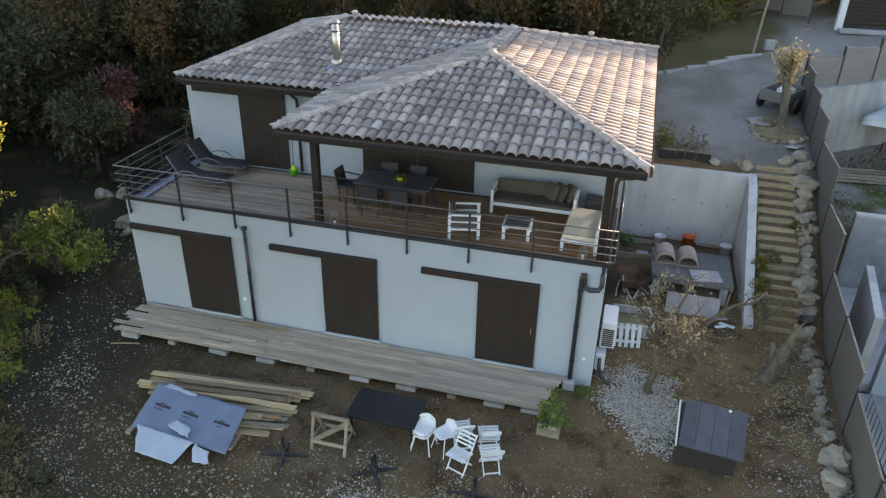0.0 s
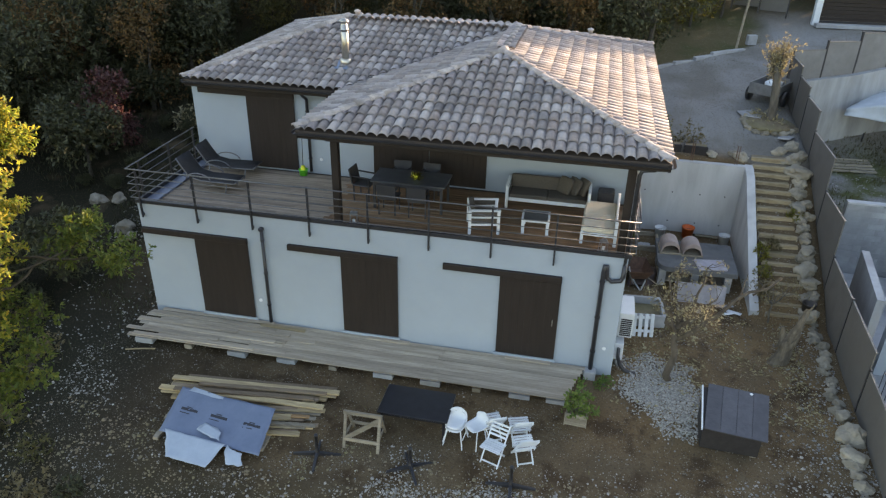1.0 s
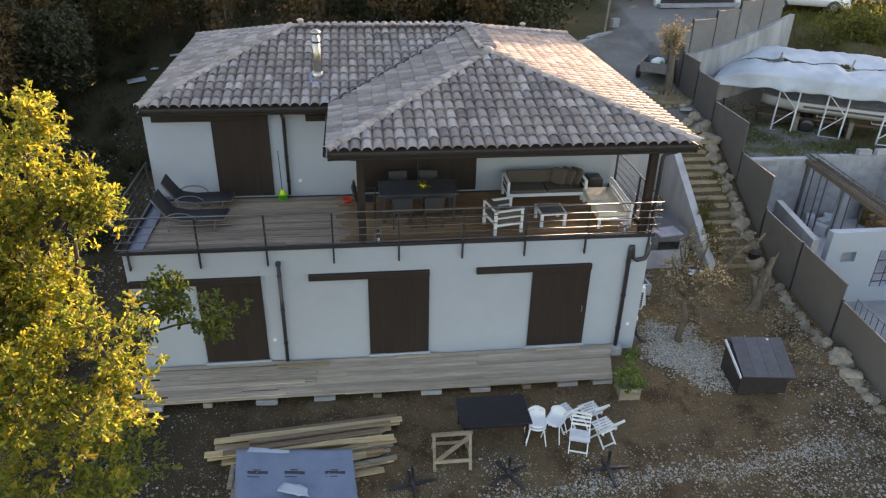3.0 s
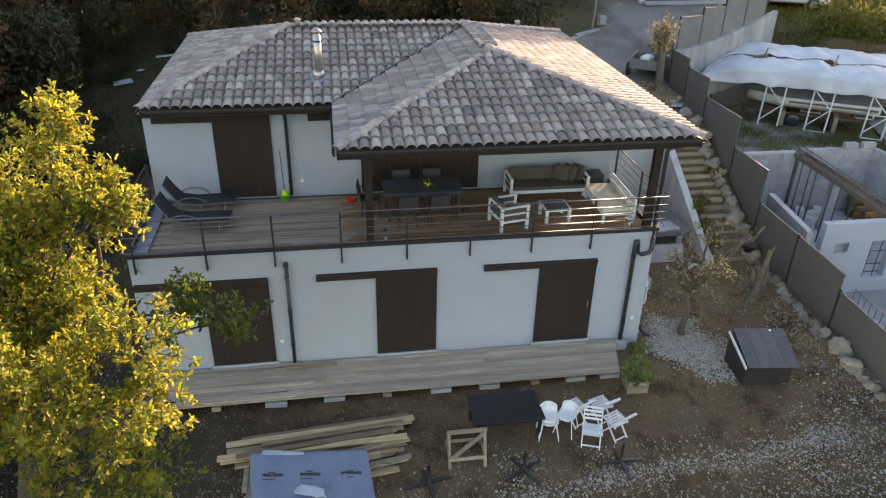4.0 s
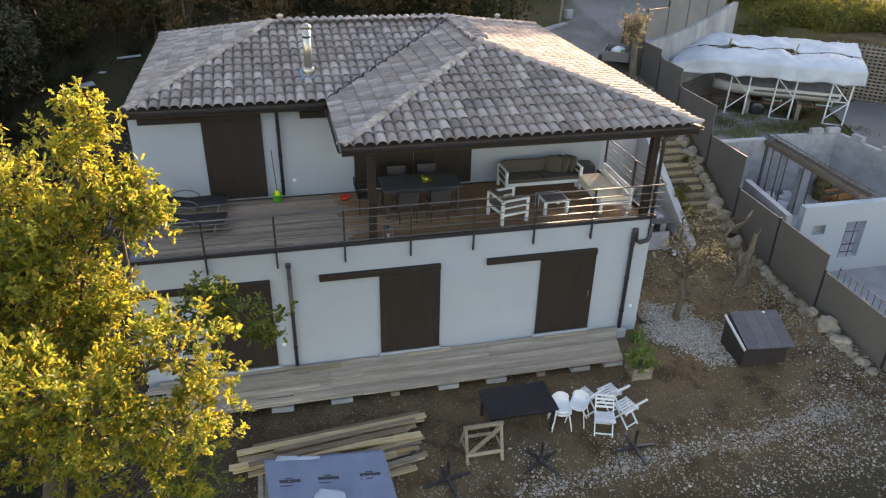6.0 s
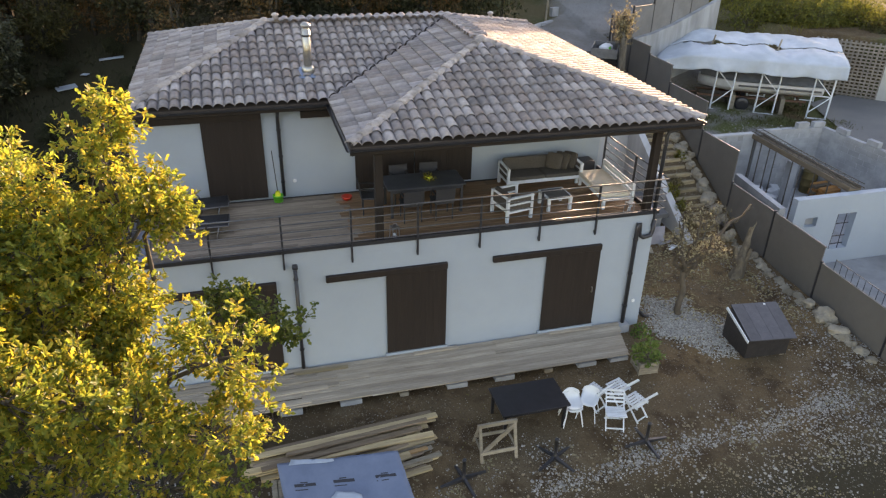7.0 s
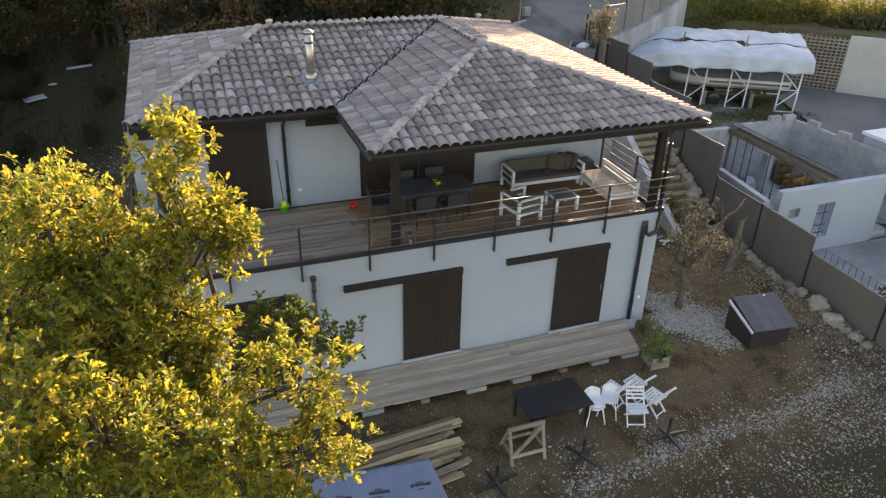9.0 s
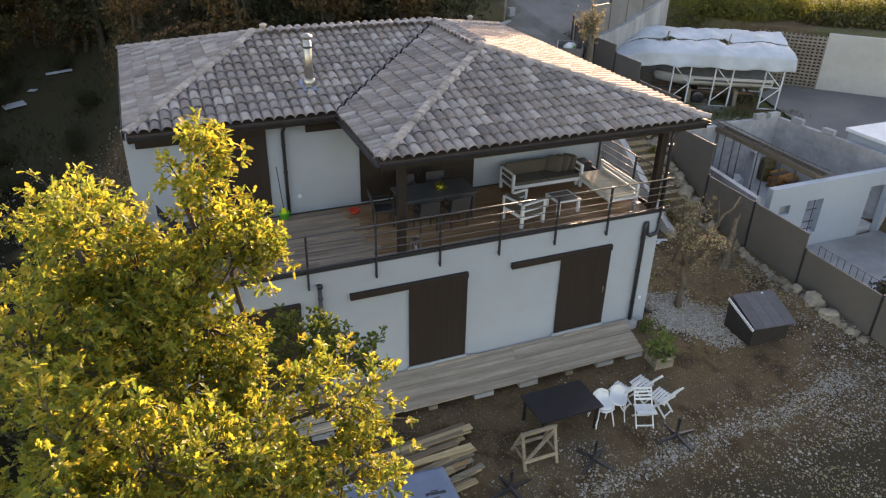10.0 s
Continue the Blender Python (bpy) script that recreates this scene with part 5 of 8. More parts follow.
# timber sleeper stairs
rng = random.Random(33)
stairs = thing("garden_stairs", "earth garden stairs with weathered timber sleeper risers", "stairs", (0, 0, 0), kind="structure")
SLEEPER = material("weathered sleeper", (0.19, 0.145, 0.09), (0.34, 0.27, 0.17), 8, 0.9, bump=0.5, bump_scale=25, stretch=(0.4, 2, 2), vary=0.2)
EARTH = material("packed earth tread", (0.15, 0.11, 0.07), (0.25, 0.195, 0.13), 4, 0.95, bump=0.6, bump_scale=25, stain=(0.12, 0.13, 0.05), stain_scale=1.0, stain_amount=0.4)
NS = 18
for k in range(NS):
    y = 17.45 + 0.297 * k
    z = 0.28 + 0.153 * k
    bm = bmesh.new()
    box(bm, 4.02, 5.06, y, y + 0.10, z, z + 0.165)
    bevel(bm, 0.012)
    o = part("sleeper", bm, SLEEPER, stairs)
    o.matrix_basis = pose(rng.uniform(-0.03, 0.03) - 0.008 * k, 0, 0) @ Matrix.Translation((4.5, y, z)) @ pose(0, 0, 0, 0, rng.uniform(-0.8, 0.8), rng.uniform(-1.2, 1.2)) @ Matrix.Translation((-4.5, -y, -z))
    bx("tread", (4.04 - 0.008 * k, 5.04 - 0.008 * k, y + 0.101, y + 0.30, z - 0.05, z + 0.150), EARTH, stairs)
    if k % 2 == 0:
        for x in (4.01 - 0.008 * k, 5.07 - 0.008 * k):
            bm = bmesh.new()
            tube(bm, [(x, y - 0.02, z - 0.1), (x, y - 0.02, z + 0.2)], 0.02, 6)
            part("stake", bm, OLD_WOOD, stairs)


# rocks
def rock_mesh(seed, n=2):
    bm = bmesh.new()
    bmesh.ops.create_icosphere(bm, subdivisions=n, radius=1.0)
    for v in bm.verts:
        d = v.co.normalized()
        v.co = d * (0.78 + 0.42 * noise.noise(d * 1.1 + Vector((seed * 7.3, 0, 0))) + 0.16 * noise.noise(d * 3.1 + Vector((0, seed * 5.1, 0))))
    return mesh_of("rock", bm, ROCK, False)


rocks = [rock_mesh(k + 1, 3) for k in range(6)]


def rock(x, y, s, z=None, name="rock", label="pale rough limestone boulder on the ground", flat=0.7):
    o = new(name, rocks[rng.randrange(6)])
    zz = ground_z(x, y) if z is None else z
    o.matrix_basis = pose(x, y, zz + s * 0.3 * flat, rng.uniform(-15, 15), rng.uniform(-15, 15), rng.uniform(0, 360)) @ Matrix.Diagonal((s * rng.uniform(0.85, 1.25), s * rng.uniform(0.8, 1.1), s * flat, 1))
    return tagged(o, label, "boulder", "limestone boulders")


def fence_x(y):
    return 5.62 if y > 18.4 else 5.62 - (18.4 - y) * 0.05


y = 11.2
while y < 23.0:
    s = rng.choice((0.14, 0.17, 0.2, 0.23, 0.28)) * rng.uniform(0.85, 1.1) if y < 17.5 else rng.uniform(0.25, 0.42)
    rock(fence_x(y) - 0.24 - s * 0.5 + rng.uniform(-0.14, 0.08), y, s, ground_z(fence_x(y) - 0.3, y) - s * rng.uniform(0.05, 0.35), "boulder", "pale limestone boulder in the row along the fence")
    if y > 17.6:
        rock(5.28 + rng.uniform(-0.05, 0.1), y + 0.1, s * 0.7, ground_z(5.2, y) + rng.uniform(0.0, 0.12), "boulder", "pale limestone boulder in the bank beside the stairs")
    y += s * (1.3 if y < 17.5 else 1.35)
for x, y, s in ((5.02, 12.95, 0.36), (5.05, 13.6, 0.25), (4.98, 12.3, 0.26), (3.55, 22.35, 0.28), (3.3, 22.5, 0.2), (2.65, 22.3, 0.2), (-15.4, 17.7, 0.42), (-17.3, 19.1, 0.36), (-16.6, 19.2, 0.3), (-14.9, 17.2, 0.28), (4.75, 23.0, 0.26), (5.15, 23.3, 0.3), (4.95, 22.6, 0.22)):
    rock(x, y, s, None, "boulder")

# stepped fence
fence = thing("panel_fence", "stepped taupe composite panel fence with dark steel posts", "fence")
runs = [(27.5, 25.95, 5.18), (25.95, 24.5, 4.86), (24.5, 22.86, 4.56), (22.86, 20.45, 3.92), (20.45, 18.42, 2.92), (18.42, 13.92, 1.84), (13.92, 8.6, 1.36), (8.6, 4.0, 0.6)]
for i, (ya, yb, zt) in enumerate(runs):
    xa, xb = fence_x(ya), fence_x(yb)
    zb = min(float(height(5.55, ya)), float(height(5.55, yb))) - 0.25
    m = max(1, round((ya - yb) / 2.3))
    for k in range(m):
        y0, y1 = ya + (yb - ya) * k / m, ya + (yb - ya) * (k + 1) / m
        x0, x1 = fence_x(y0), fence_x(y1)
        a = math.degrees(math.atan2(y1 - y0, x1 - x0))
        L = math.hypot(x1 - x0, y1 - y0)
        bm = bmesh.new()
        box(bm, 0.03, L - 0.03, -0.015, 0.015, zb, zt - 0.015)
        o = part("panel", bm, FENCE, fence)
        o.matrix_basis = pose(x0, y0, 0, 0, 0, a)
        bm = bmesh.new()
        box(bm, 0.0, L, -0.022, 0.022, zt - 0.014, zt + 0.012)
        o = part("top_rail", bm, CAPRAIL, fence, "grey capping rail")
        o.matrix_basis = pose(x0, y0, 0, 0, 0, a)
        bm = bmesh.new()
        box(bm, -0.03, 0.03, -0.03, 0.03, zb, zt + 0.05)
        o = part("post", bm, STEEL, fence)
        o.matrix_basis = pose(x0, y0, 0, 0, 0, a)

# heat pump on the house side
hp = thing("heat_pump", "white outdoor heat pump unit with black grille on wall", "heat pump", (HX1 + 0.004, 15.0, 0))
HPW = WHITE
bm = bmesh.new()
box(bm, 0.06, 0.40, -0.42, 0.46, 0.95, 1.62)
bevel(bm, 0.015, 2)
part("casing", bm, HPW, hp)
for k in range(9):
    bx("grille_slat", (0.10, 0.36, -0.432, -0.421, 1.00 + 0.055 * k, 1.035 + 0.055 * k), BLACK, hp)
for y in (-0.3, 0.34):
    bx("bracket", (0.0, 0.42, y, y + 0.04, 0.90, 0.945), STEEL, hp)
bx("lower_box", (0.01, 0.24, -0.62, -0.30, 0.42, 0.88), HPW, hp, "white plastic meter box", 0.01)
bm = bmesh.new()
tube(bm, [(0.12, -0.5, 0.42), (0.13, -0.52, 0.25), (0.22, -0.62, 0.20), (0.34, -0.72, 0.22)], 0.07, 10)
part("duct", bm, CHROME, hp, "silver flexible duct", True)
pal = thing("pallet", "white-painted slatted pallet leaning by a planter", "pallet", (0.62, 15.75, 0.25), 8)
for k in range(5):
    o = bx("slat", (-0.30 + 0.15 * k, -0.21 + 0.15 * k, 0.0, 0.025, 0.0, 0.62), WHITE_WOOD, pal)
    o.rotation_euler = (radians(-18), 0, 0)
for z in (0.12, 0.48):
    o = bx("cross_bar", (-0.30, 0.40, 0.026, 0.05, z, z + 0.07), WHITE_WOOD, pal)
    o.rotation_euler = (radians(-18), 0, 0)
cp = thing("concrete_planter", "square open concrete planter with dark soil", "planter", (0.78, 16.75, 0.2), 4)
for d in ((-0.5, 0.5, -0.5, -0.42, 0, 0.42), (-0.5, 0.5, 0.42, 0.5, 0, 0.42), (-0.5, -0.42, -0.42, 0.42, 0, 0.42), (0.42, 0.5, -0.42, 0.42, 0, 0.42)):
    bx("side", d, CONCRETE, cp)
bx("soil", (-0.42, 0.42, -0.42, 0.42, 0, 0.22), EARTH, cp)

# things in the court
CLAY = material("pinkish clay tile", (0.30, 0.225, 0.20), (0.40, 0.32, 0.29), 8, 0.85, bump=0.3, stain=(0.22, 0.17, 0.15), stain_scale=4)
for x, y in ((1.47, 19.24), (2.08, 19.22)):
    s = thing("tile_stack", "nested stack of pinkish clay half-round tiles", "tile stack", (x, y, 1.152), 4, "clay tile stacks")
    for k in range(5):
        bm = bmesh.new()
        r0 = 0.27 - 0.004 * k
        out, inn = [], []
        for yy in (-0.28 + 0.012 * k, 0.28 + 0.012 * k):
            out.append([bm.verts.new((r0 * math.cos(t), yy, 0.03 + 0.022 * k + r0 * 0.9 * math.sin(t))) for t in [math.pi * q_ / 10 for q_ in range(11)]])
            inn.append([bm.verts.new(((r0 - 0.022) * math.cos(t), yy, 0.03 + 0.022 * k + (r0 - 0.022) * 0.9 * math.sin(t))) for t in [math.pi * q_ / 10 for q_ in range(11)]])
        for q_ in range(10):
            bm.faces.new((out[0][q_], out[0][q_ + 1], out[1][q_ + 1], out[1][q_]))
            bm.faces.new((inn[0][q_ + 1], inn[0][q_], inn[1][q_], inn[1][q_ + 1]))
            bm.faces.new((out[0][q_ + 1], out[0][q_], inn[0][q_], inn[0][q_ + 1]))
            bm.faces.new((out[1][q_], out[1][q_ + 1], inn[1][q_ + 1], inn[1][q_]))
        part("clay_tile", bm, CLAY, s)
    bx("base_board", (-0.3, 0.3, -0.3, 0.3, -0.03, 0.028), OLD_WOOD, s)
SLAB = material("lilac grey paving slab", (0.27, 0.26, 0.30), (0.36, 0.35, 0.38), 6, 0.8, bump=0.25, stain=(0.2, 0.19, 0.2), stain_scale=2)
counter = thing("outdoor_counter", "grey concrete outdoor counter with a lilac front panel", "counter", (0, 0, 0))
bm = bmesh.new()
outline = [(3.28, 18.16), (3.28, 19.95), (1.12, 19.95), (1.12, 18.55)] + [(1.45 - 0.33 * math.cos(t), 18.49 - 0.33 * math.sin(t)) for t in [math.pi / 2 * k / 6 for k in range(1, 7)]]
lo = [bm.verts.new((x, y, 0.97)) for x, y in outline]
hi = [bm.verts.new((x, y, 1.12)) for x, y in outline]
bm.faces.new(hi)
bm.faces.new(lo[::-1])
for k in range(len(outline)):
    bm.faces.new((lo[k], lo[(k + 1) % len(outline)], hi[(k + 1) % len(outline)], hi[k]))
bevel(bm, 0.012)
COUNTER = material("dark grey cast counter", (0.075, 0.078, 0.082), (0.125, 0.128, 0.132), 3, 0.85, bump=0.25, stain=(0.10, 0.10, 0.10), stain_scale=1.2, stain_amount=0.5)
part("countertop", bm, COUNTER, counter)
o = bx("front_panel", (1.60, 2.98, -0.02, 0.02, 0.0, 0.78), SLAB, counter, "lilac-grey front panel leaning out", 0.006)
o.matrix_basis = pose(0, 17.70, 0.1, -10, 0, 0)
for x in (1.3, 2.2, 3.1):
    for y in (18.6, 19.7):
        bx("support_block", (x - 0.1, x + 0.1, y - 0.2, y + 0.1, 0.1, 0.969), BLOCK, counter)
bx("shelf_board", (1.2, 3.2, 18.42, 19.7, 0.52, 0.56), OLD_WOOD, counter)
bm = bmesh.new()
box(bm, -0.40, 0.40, -0.29, 0.29, 0, 0.05)
bevel(bm, 0.01)
o = tagged(part("stone_slab", bm, SLAB), "lilac-grey stone slab lying on the counter", "slab")
o.matrix_basis = pose(2.56, 18.5, 1.122, 0, 0, 10)
wf = thing("soil_tray", "rough wooden tray beside the concrete wall", "tray", (0.72, 20.8, 0.42), 2)
for d in ((-0.62, 0.62, -0.55, -0.48, 0, 0.22), (-0.62, 0.62, 0.48, 0.55, 0, 0.22), (0.55, 0.62, -0.48, 0.48, 0, 0.22), (-0.62, -0.55, -0.48, 0.48, 0, 0.22)):
    bx("side_board", d, OLD_WOOD, wf)
bx("lid_sheet", (-0.2, 0.5, -0.3, 0.45, 0.0, 0.06), CONCRETE, wf)


def bucket(x, y, r, h, mat, label, z=0.5):
    s = thing("bucket", label, "bucket", (x, y, z), 0, "court buckets")
    bm = bmesh.new()
    lathe(bm, [(0, 0), (r * 0.82, 0), (r, h), (r * 1.06, h), (r * 1.06, h + 0.02), (r * 0.94, h + 0.02), (r * 0.78, 0.05), (0, 0.05)], 20)
    part("pail", bm, mat, s, "", True)
    bm = bmesh.new()
    tube(bm, [(r * math.cos(t), -r * 0.5 * math.sin(t), h - 0.02 + 0.02 * math.sin(t)) for t in [math.pi * k / 10 for k in range(11)]], 0.006, 6)
    part("bail", bm, STEEL, s)


bucket(1.38, 21.35, 0.17, 0.32, WHITE, "white plastic builder's bucket by the concrete wall")
bucket(2.25, 21.50, 0.19, 0.36, material("orange plastic", (0.62, 0.10, 0.02), (0.72, 0.14, 0.03), 5, 0.45, bump=0.02), "orange plastic bucket by the concrete wall")
bucket(3.32, 21.2, 0.17, 0.34, WHITE, "white plastic bucket in the wall corner")
plank(2.5, 21.62, 3.3, 21.55, 0.55, 0.10, 0.03, mat=OLD_WOOD, label="old plank lying by the concrete wall")
wb = thing("wheelbarrow", "rusty brown wheelbarrow resting in the court", "wheelbarrow", (0.62, 18.5, 0.27), 100)
RUST = material("rusty brown metal", (0.09, 0.045, 0.03), (0.16, 0.085, 0.055), 10, 0.8, 0.2, bump=0.3)
bm = bmesh.new()
lo = [bm.verts.new(p) for p in ((-0.25, -0.2, 0.30), (0.3, -0.2, 0.30), (0.3, 0.2, 0.30), (-0.25, 0.2, 0.30))]
hi = [bm.verts.new(p) for p in ((-0.45, -0.34, 0.62), (0.55, -0.34, 0.58), (0.55, 0.34, 0.58), (-0.45, 0.34, 0.62))]
bm.faces.new(lo[::-1])
for k in range(4):
    bm.faces.new((lo[k], lo[(k + 1) % 4], hi[(k + 1) % 4], hi[k]))
o = part("tray", bm, RUST, wb)
md = o.modifiers.new("thickness", "SOLIDIFY")
md.thickness = 0.012
for y in (-1, 1):
    bm = bmesh.new()
    tube(bm, [(0.62, 0.06 * y, 0.18), (0.1, 0.2 * y, 0.27), (-0.95, 0.32 * y, 0.55)], 0.018, 8)
    part("handle", bm, OLD_WOOD, wb)
    bm = bmesh.new()
    tube(bm, [(-0.2, 0.22 * y, 0.32), (-0.35, 0.24 * y, 0.0)], 0.016, 8)
    part("leg", bm, RUST, wb)
bm = bmesh.new()
lathe(bm, [(0.10, -0.04), (0.18, -0.04), (0.19, 0), (0.18, 0.04), (0.10, 0.04)], 18)
bmesh.ops.transform(bm, matrix=pose(0.62, 0, 0.19, 90, 0, 0), verts=bm.verts)
part("wheel", bm, BLACK, wb, "", True)
HOSE = material("pale grey conduit", (0.40, 0.40, 0.38), (0.52, 0.52, 0.50), 6, 0.5, bump=0.1)
for pts_ in (((0.45, 19.45, 0.36), (0.40, 19.0, 0.62), (0.44, 18.5, 0.55), (0.72, 17.95, 0.36)), ((0.26, 18.1, 0.34), (0.30, 18.6, 0.5), (0.42, 19.0, 0.44)), ((0.98, 18.9, 0.5), (0.88, 18.4, 0.52), (0.74, 18.0, 0.36))):
    bm = bmesh.new()
    fine = []
    for i in range(len(pts_) - 1):
        for q_ in range(5):
            u = q_ / 5
            p0, p1 = Vector(pts_[max(i - 1, 0)]), Vector(pts_[i])
            p2, p3 = Vector(pts_[i + 1]), Vector(pts_[min(i + 2, len(pts_) - 1)])
            fine.append(0.5 * (2 * p1 + (p2 - p0) * u + (2 * p0 - 5 * p1 + 4 * p2 - p3) * u * u + (3 * p1 - p0 - 3 * p2 + p3) * u ** 3))
    fine.append(Vector(pts_[-1]))
    tube(bm, fine, 0.022, 8)
    tagged(part("conduit_pipe", bm, HOSE, None, "", True), "pale bent plastic conduit lying among court clutter", "pipe", "conduit pipes")
PLUM = material("dull plum sheet", (0.085, 0.055, 0.052), (0.13, 0.09, 0.085), 4, 0.7, bump=0.2, stain=(0.10, 0.085, 0.075), stain_scale=2)
sheet("folded_sheet", [(0.36, 18.2, 0.38), (1.05, 18.2, 0.36), (1.24, 19.2, 0.52), (0.6, 19.15, 0.56)], PLUM, "dull plum tarpaulin sheet thrown over court clutter", 14, 0.10, 0.05, 31.0)
for x, y, L, t_, m_ in ((2.98, 17.68, 0.5, 12, SLAB), (3.2, 17.45, 0.42, -30, WHITE_WOOD), (3.05, 17.35, 0.36, 35, WHITE_WOOD), (2.3, 17.35, 0.4, 70, OLD_WOOD), (1.5, 17.3, 0.5, -12, OLD_WOOD)):
    o = bx("offcut", (-L / 2, L / 2, -0.05, 0.05, 0, 0.025), m_, None, "", 0.003)
    o.matrix_basis = pose(x, y, ground_z(x, y) + 0.03, rng.uniform(-6, 6), rng.uniform(-6, 6), t_)
    tagged(o, "short offcut lying on the court earth", "offcut", "court offcuts")
# black pot with saucer near the rocks
bp_ = thing("plant_tub", "dark brown plastic plant tub beside the stairs", "plant tub", (5.08, 17.62, ground_z(5.08, 17.62) + 0.02))
bm = bmesh.new()
lathe(bm, [(0, 0), (0.14, 0), (0.18, 0.30), (0.19, 0.30), (0.19, 0.325), (0.165, 0.325), (0.15, 0.25), (0, 0.25)], 20)
part("tub", bm, material("dark brown plastic", (0.035, 0.026, 0.02), (0.055, 0.042, 0.032), 5, 0.5, bump=0.05), bp_, "", True)
# metal stakes on the retaining wall
for x in (3.30, 3.37, 1.98, 2.04):
    bm = bmesh.new()
    tube(bm, [(0, 0, 0), (0.01, 0.02, 0.62)], 0.012, 6)
    o = tagged(part("rebar_stake", bm, RUST), "rusty reinforcing bar standing in the wall top", "stake", "rebar stakes")
    o.location = (x, 21.93, 2.93)
for x in (1.35, 2.15):
    s = thing("trough_planter", "black trough planter with dry weeds on the wall", "planter", (x, 22.45, 3.05), rng.uniform(-4, 4), "trough planters")
    bm = bmesh.new()
    box(bm, -0.36, 0.36, -0.13, 0.13, -0.1, 0.26)
    bevel(bm, 0.015)
    part("trough", bm, BLACK, s)
    bx("soil", (-0.32, 0.32, -0.1, 0.1, 0.255, 0.268), EARTH, s)

# ---- drive and gate ----
rng = random.Random(55)
# boundary wall with fence panels on top
wall_dir = math.degrees(math.atan(0.37))
bm = bmesh.new()
WT = [(0.0, 4.20), (1.2, 4.34), (2.5, 4.46), (3.8, 4.70), (5.1, 5.05), (6.9, 5.55)]
lo = [bm.verts.new((0.0, y_, 0.5)) for y_ in (-0.02, 0.2)] + [bm.verts.new((6.9, y_, 0.5)) for y_ in (0.2, -0.02)]
fr_ = [bm.verts.new((x_, -0.02, z_)) for x_, z_ in WT]
bk_ = [bm.verts.new((x_, 0.2, z_)) for x_, z_ in WT]
bm.faces.new([lo[0]] + fr_ + [lo[3]])
bm.faces.new([lo[1]] + bk_ + [lo[2]])
bm.faces.new((lo[0], lo[1], bk_[0], fr_[0]))
bm.faces.new((lo[3], lo[2], bk_[-1], fr_[-1]))
for k in range(5):
    bm.faces.new((fr_[k], fr_[k + 1], bk_[k + 1], bk_[k]))
o = tagged(part("boundary_wall", bm, material("weathered boundary concrete", (0.27, 0.285, 0.30), (0.375, 0.39, 0.405), 2.2, 0.9, bump=0.25, bump_scale=25, stain=(0.16, 0.165, 0.165), stain_scale=1.6, stain_amount=0.6, stretch=(1, 1, 0.22))), "tall stained concrete boundary wall below the drive", "wall", kind="structure")
o.matrix_basis = pose(5.72, 27.56, 0, 0, 0, wall_dir)
uf = thing("drive_fence", "taupe panel fence with dark posts on the concrete wall", "fence", (5.72, 27.56, 0), wall_dir)
for k in range(5):
    zt = (5.36, 5.63, 5.92, 6.22, 6.36)[k]
    zb_ = (4.24, 4.36, 4.52, 4.76, 4.98)[k] - 0.12
    x0 = 0.0 + 1.27 * k
    bx("panel", (x0 + 0.04, x0 + 1.24, 0.205, 0.23, zb_, zt - 0.02), PANEL_HAZED, uf)
    bx("top_rail", (x0 + 0.02, x0 + 1.25, 0.195, 0.24, zt - 0.018, zt + 0.01), CAPRAIL, uf)
    bx("post", (x0 - 0.03, x0 + 0.03, 0.202, 0.262, zb_ - 0.2, zt + 0.06), STEEL, uf)
for k in range(4):
    rock(11.95 + 0.25 * k, 30.2 + 0.5 * k, rng.uniform(0.3, 0.5), None, "boulder", "large pale boulder at the end of the wall")

# sliding gate
gate = thing("drive_gate", "dark brown slatted drive gate between white posts", "gate", (8.0, 34.75, 5.2), 4)
for x in (-0.12, 4.15):
    bx("gate_post", (x - 0.13, x + 0.13, -0.13, 0.13, -0.3, 1.75), WHITE_WOOD, gate, "white gate post", 0.01)
bx("gate_frame", (0.05, 3.98, -0.03, 0.03, 0.02, 0.10), STEEL, gate)
for k in range(10):
    bx("slat", (0.06, 3.97, -0.02, 0.02, 0.12 + 0.15 * k, 0.25 + 0.15 * k), DARK_BOARD, gate)
bx("threshold", (-0.2, 4.4, -0.6, -0.2, -0.12, 0.03), CONCRETE, gate, "pale concrete gate threshold", 0.01)
# low fence beside the gate
gf = thing("gate_fence", "dark wire fence panels with steel posts beside the gate", "fence", (4.6, 36.6, 0))
for k in range(3):
    z = ground_z(4.6 + 1.1 * k, 36.6 - 0.62 * k)
    bx("post", (1.1 * k - 0.03, 1.1 * k + 0.03, -0.62 * k - 0.03, -0.62 * k + 0.03, z - 0.1, z + 1.7), STEEL, gf)
    if k < 2:
        batten("panel", (1.1 * k + 0.04, -0.62 * k, z + 0.85), (1.1 * (k + 1) - 0.04, -0.62 * (k + 1), z + 0.9), 0.02, 1.4, FENCE, gf)
# pale kerb stones along the drive
pts = [(0.5, 28.68), (1.35, 29.25), (2.15, 29.82), (2.95, 30.38), (3.65, 30.92), (4.25, 31.32)]
for k, (x, y) in enumerate(pts):
    z = ground_z(x, y)
    o = bx("kerb_stone", (-0.48, 0.48, -0.09, 0.09, -0.1, rng.uniform(0.05, 0.12)), CONCRETE, None, "", 0.012)
    o.matrix_basis = pose(x, y, z, 0, rng.uniform(-2, 2), 38 + rng.uniform(-5, 5))
    tagged(o, "pale concrete kerb stone edging the drive", "kerb", "drive kerb stones")
o = bx("block_frame", (-0.2, 0.2, -0.1, 0.1, 0.0, 0.40), BLOCK, None, "", 0.01)
o.matrix_basis = pose(4.95, 32.1, ground_z(4.95, 32.1), 0, 0, 20)
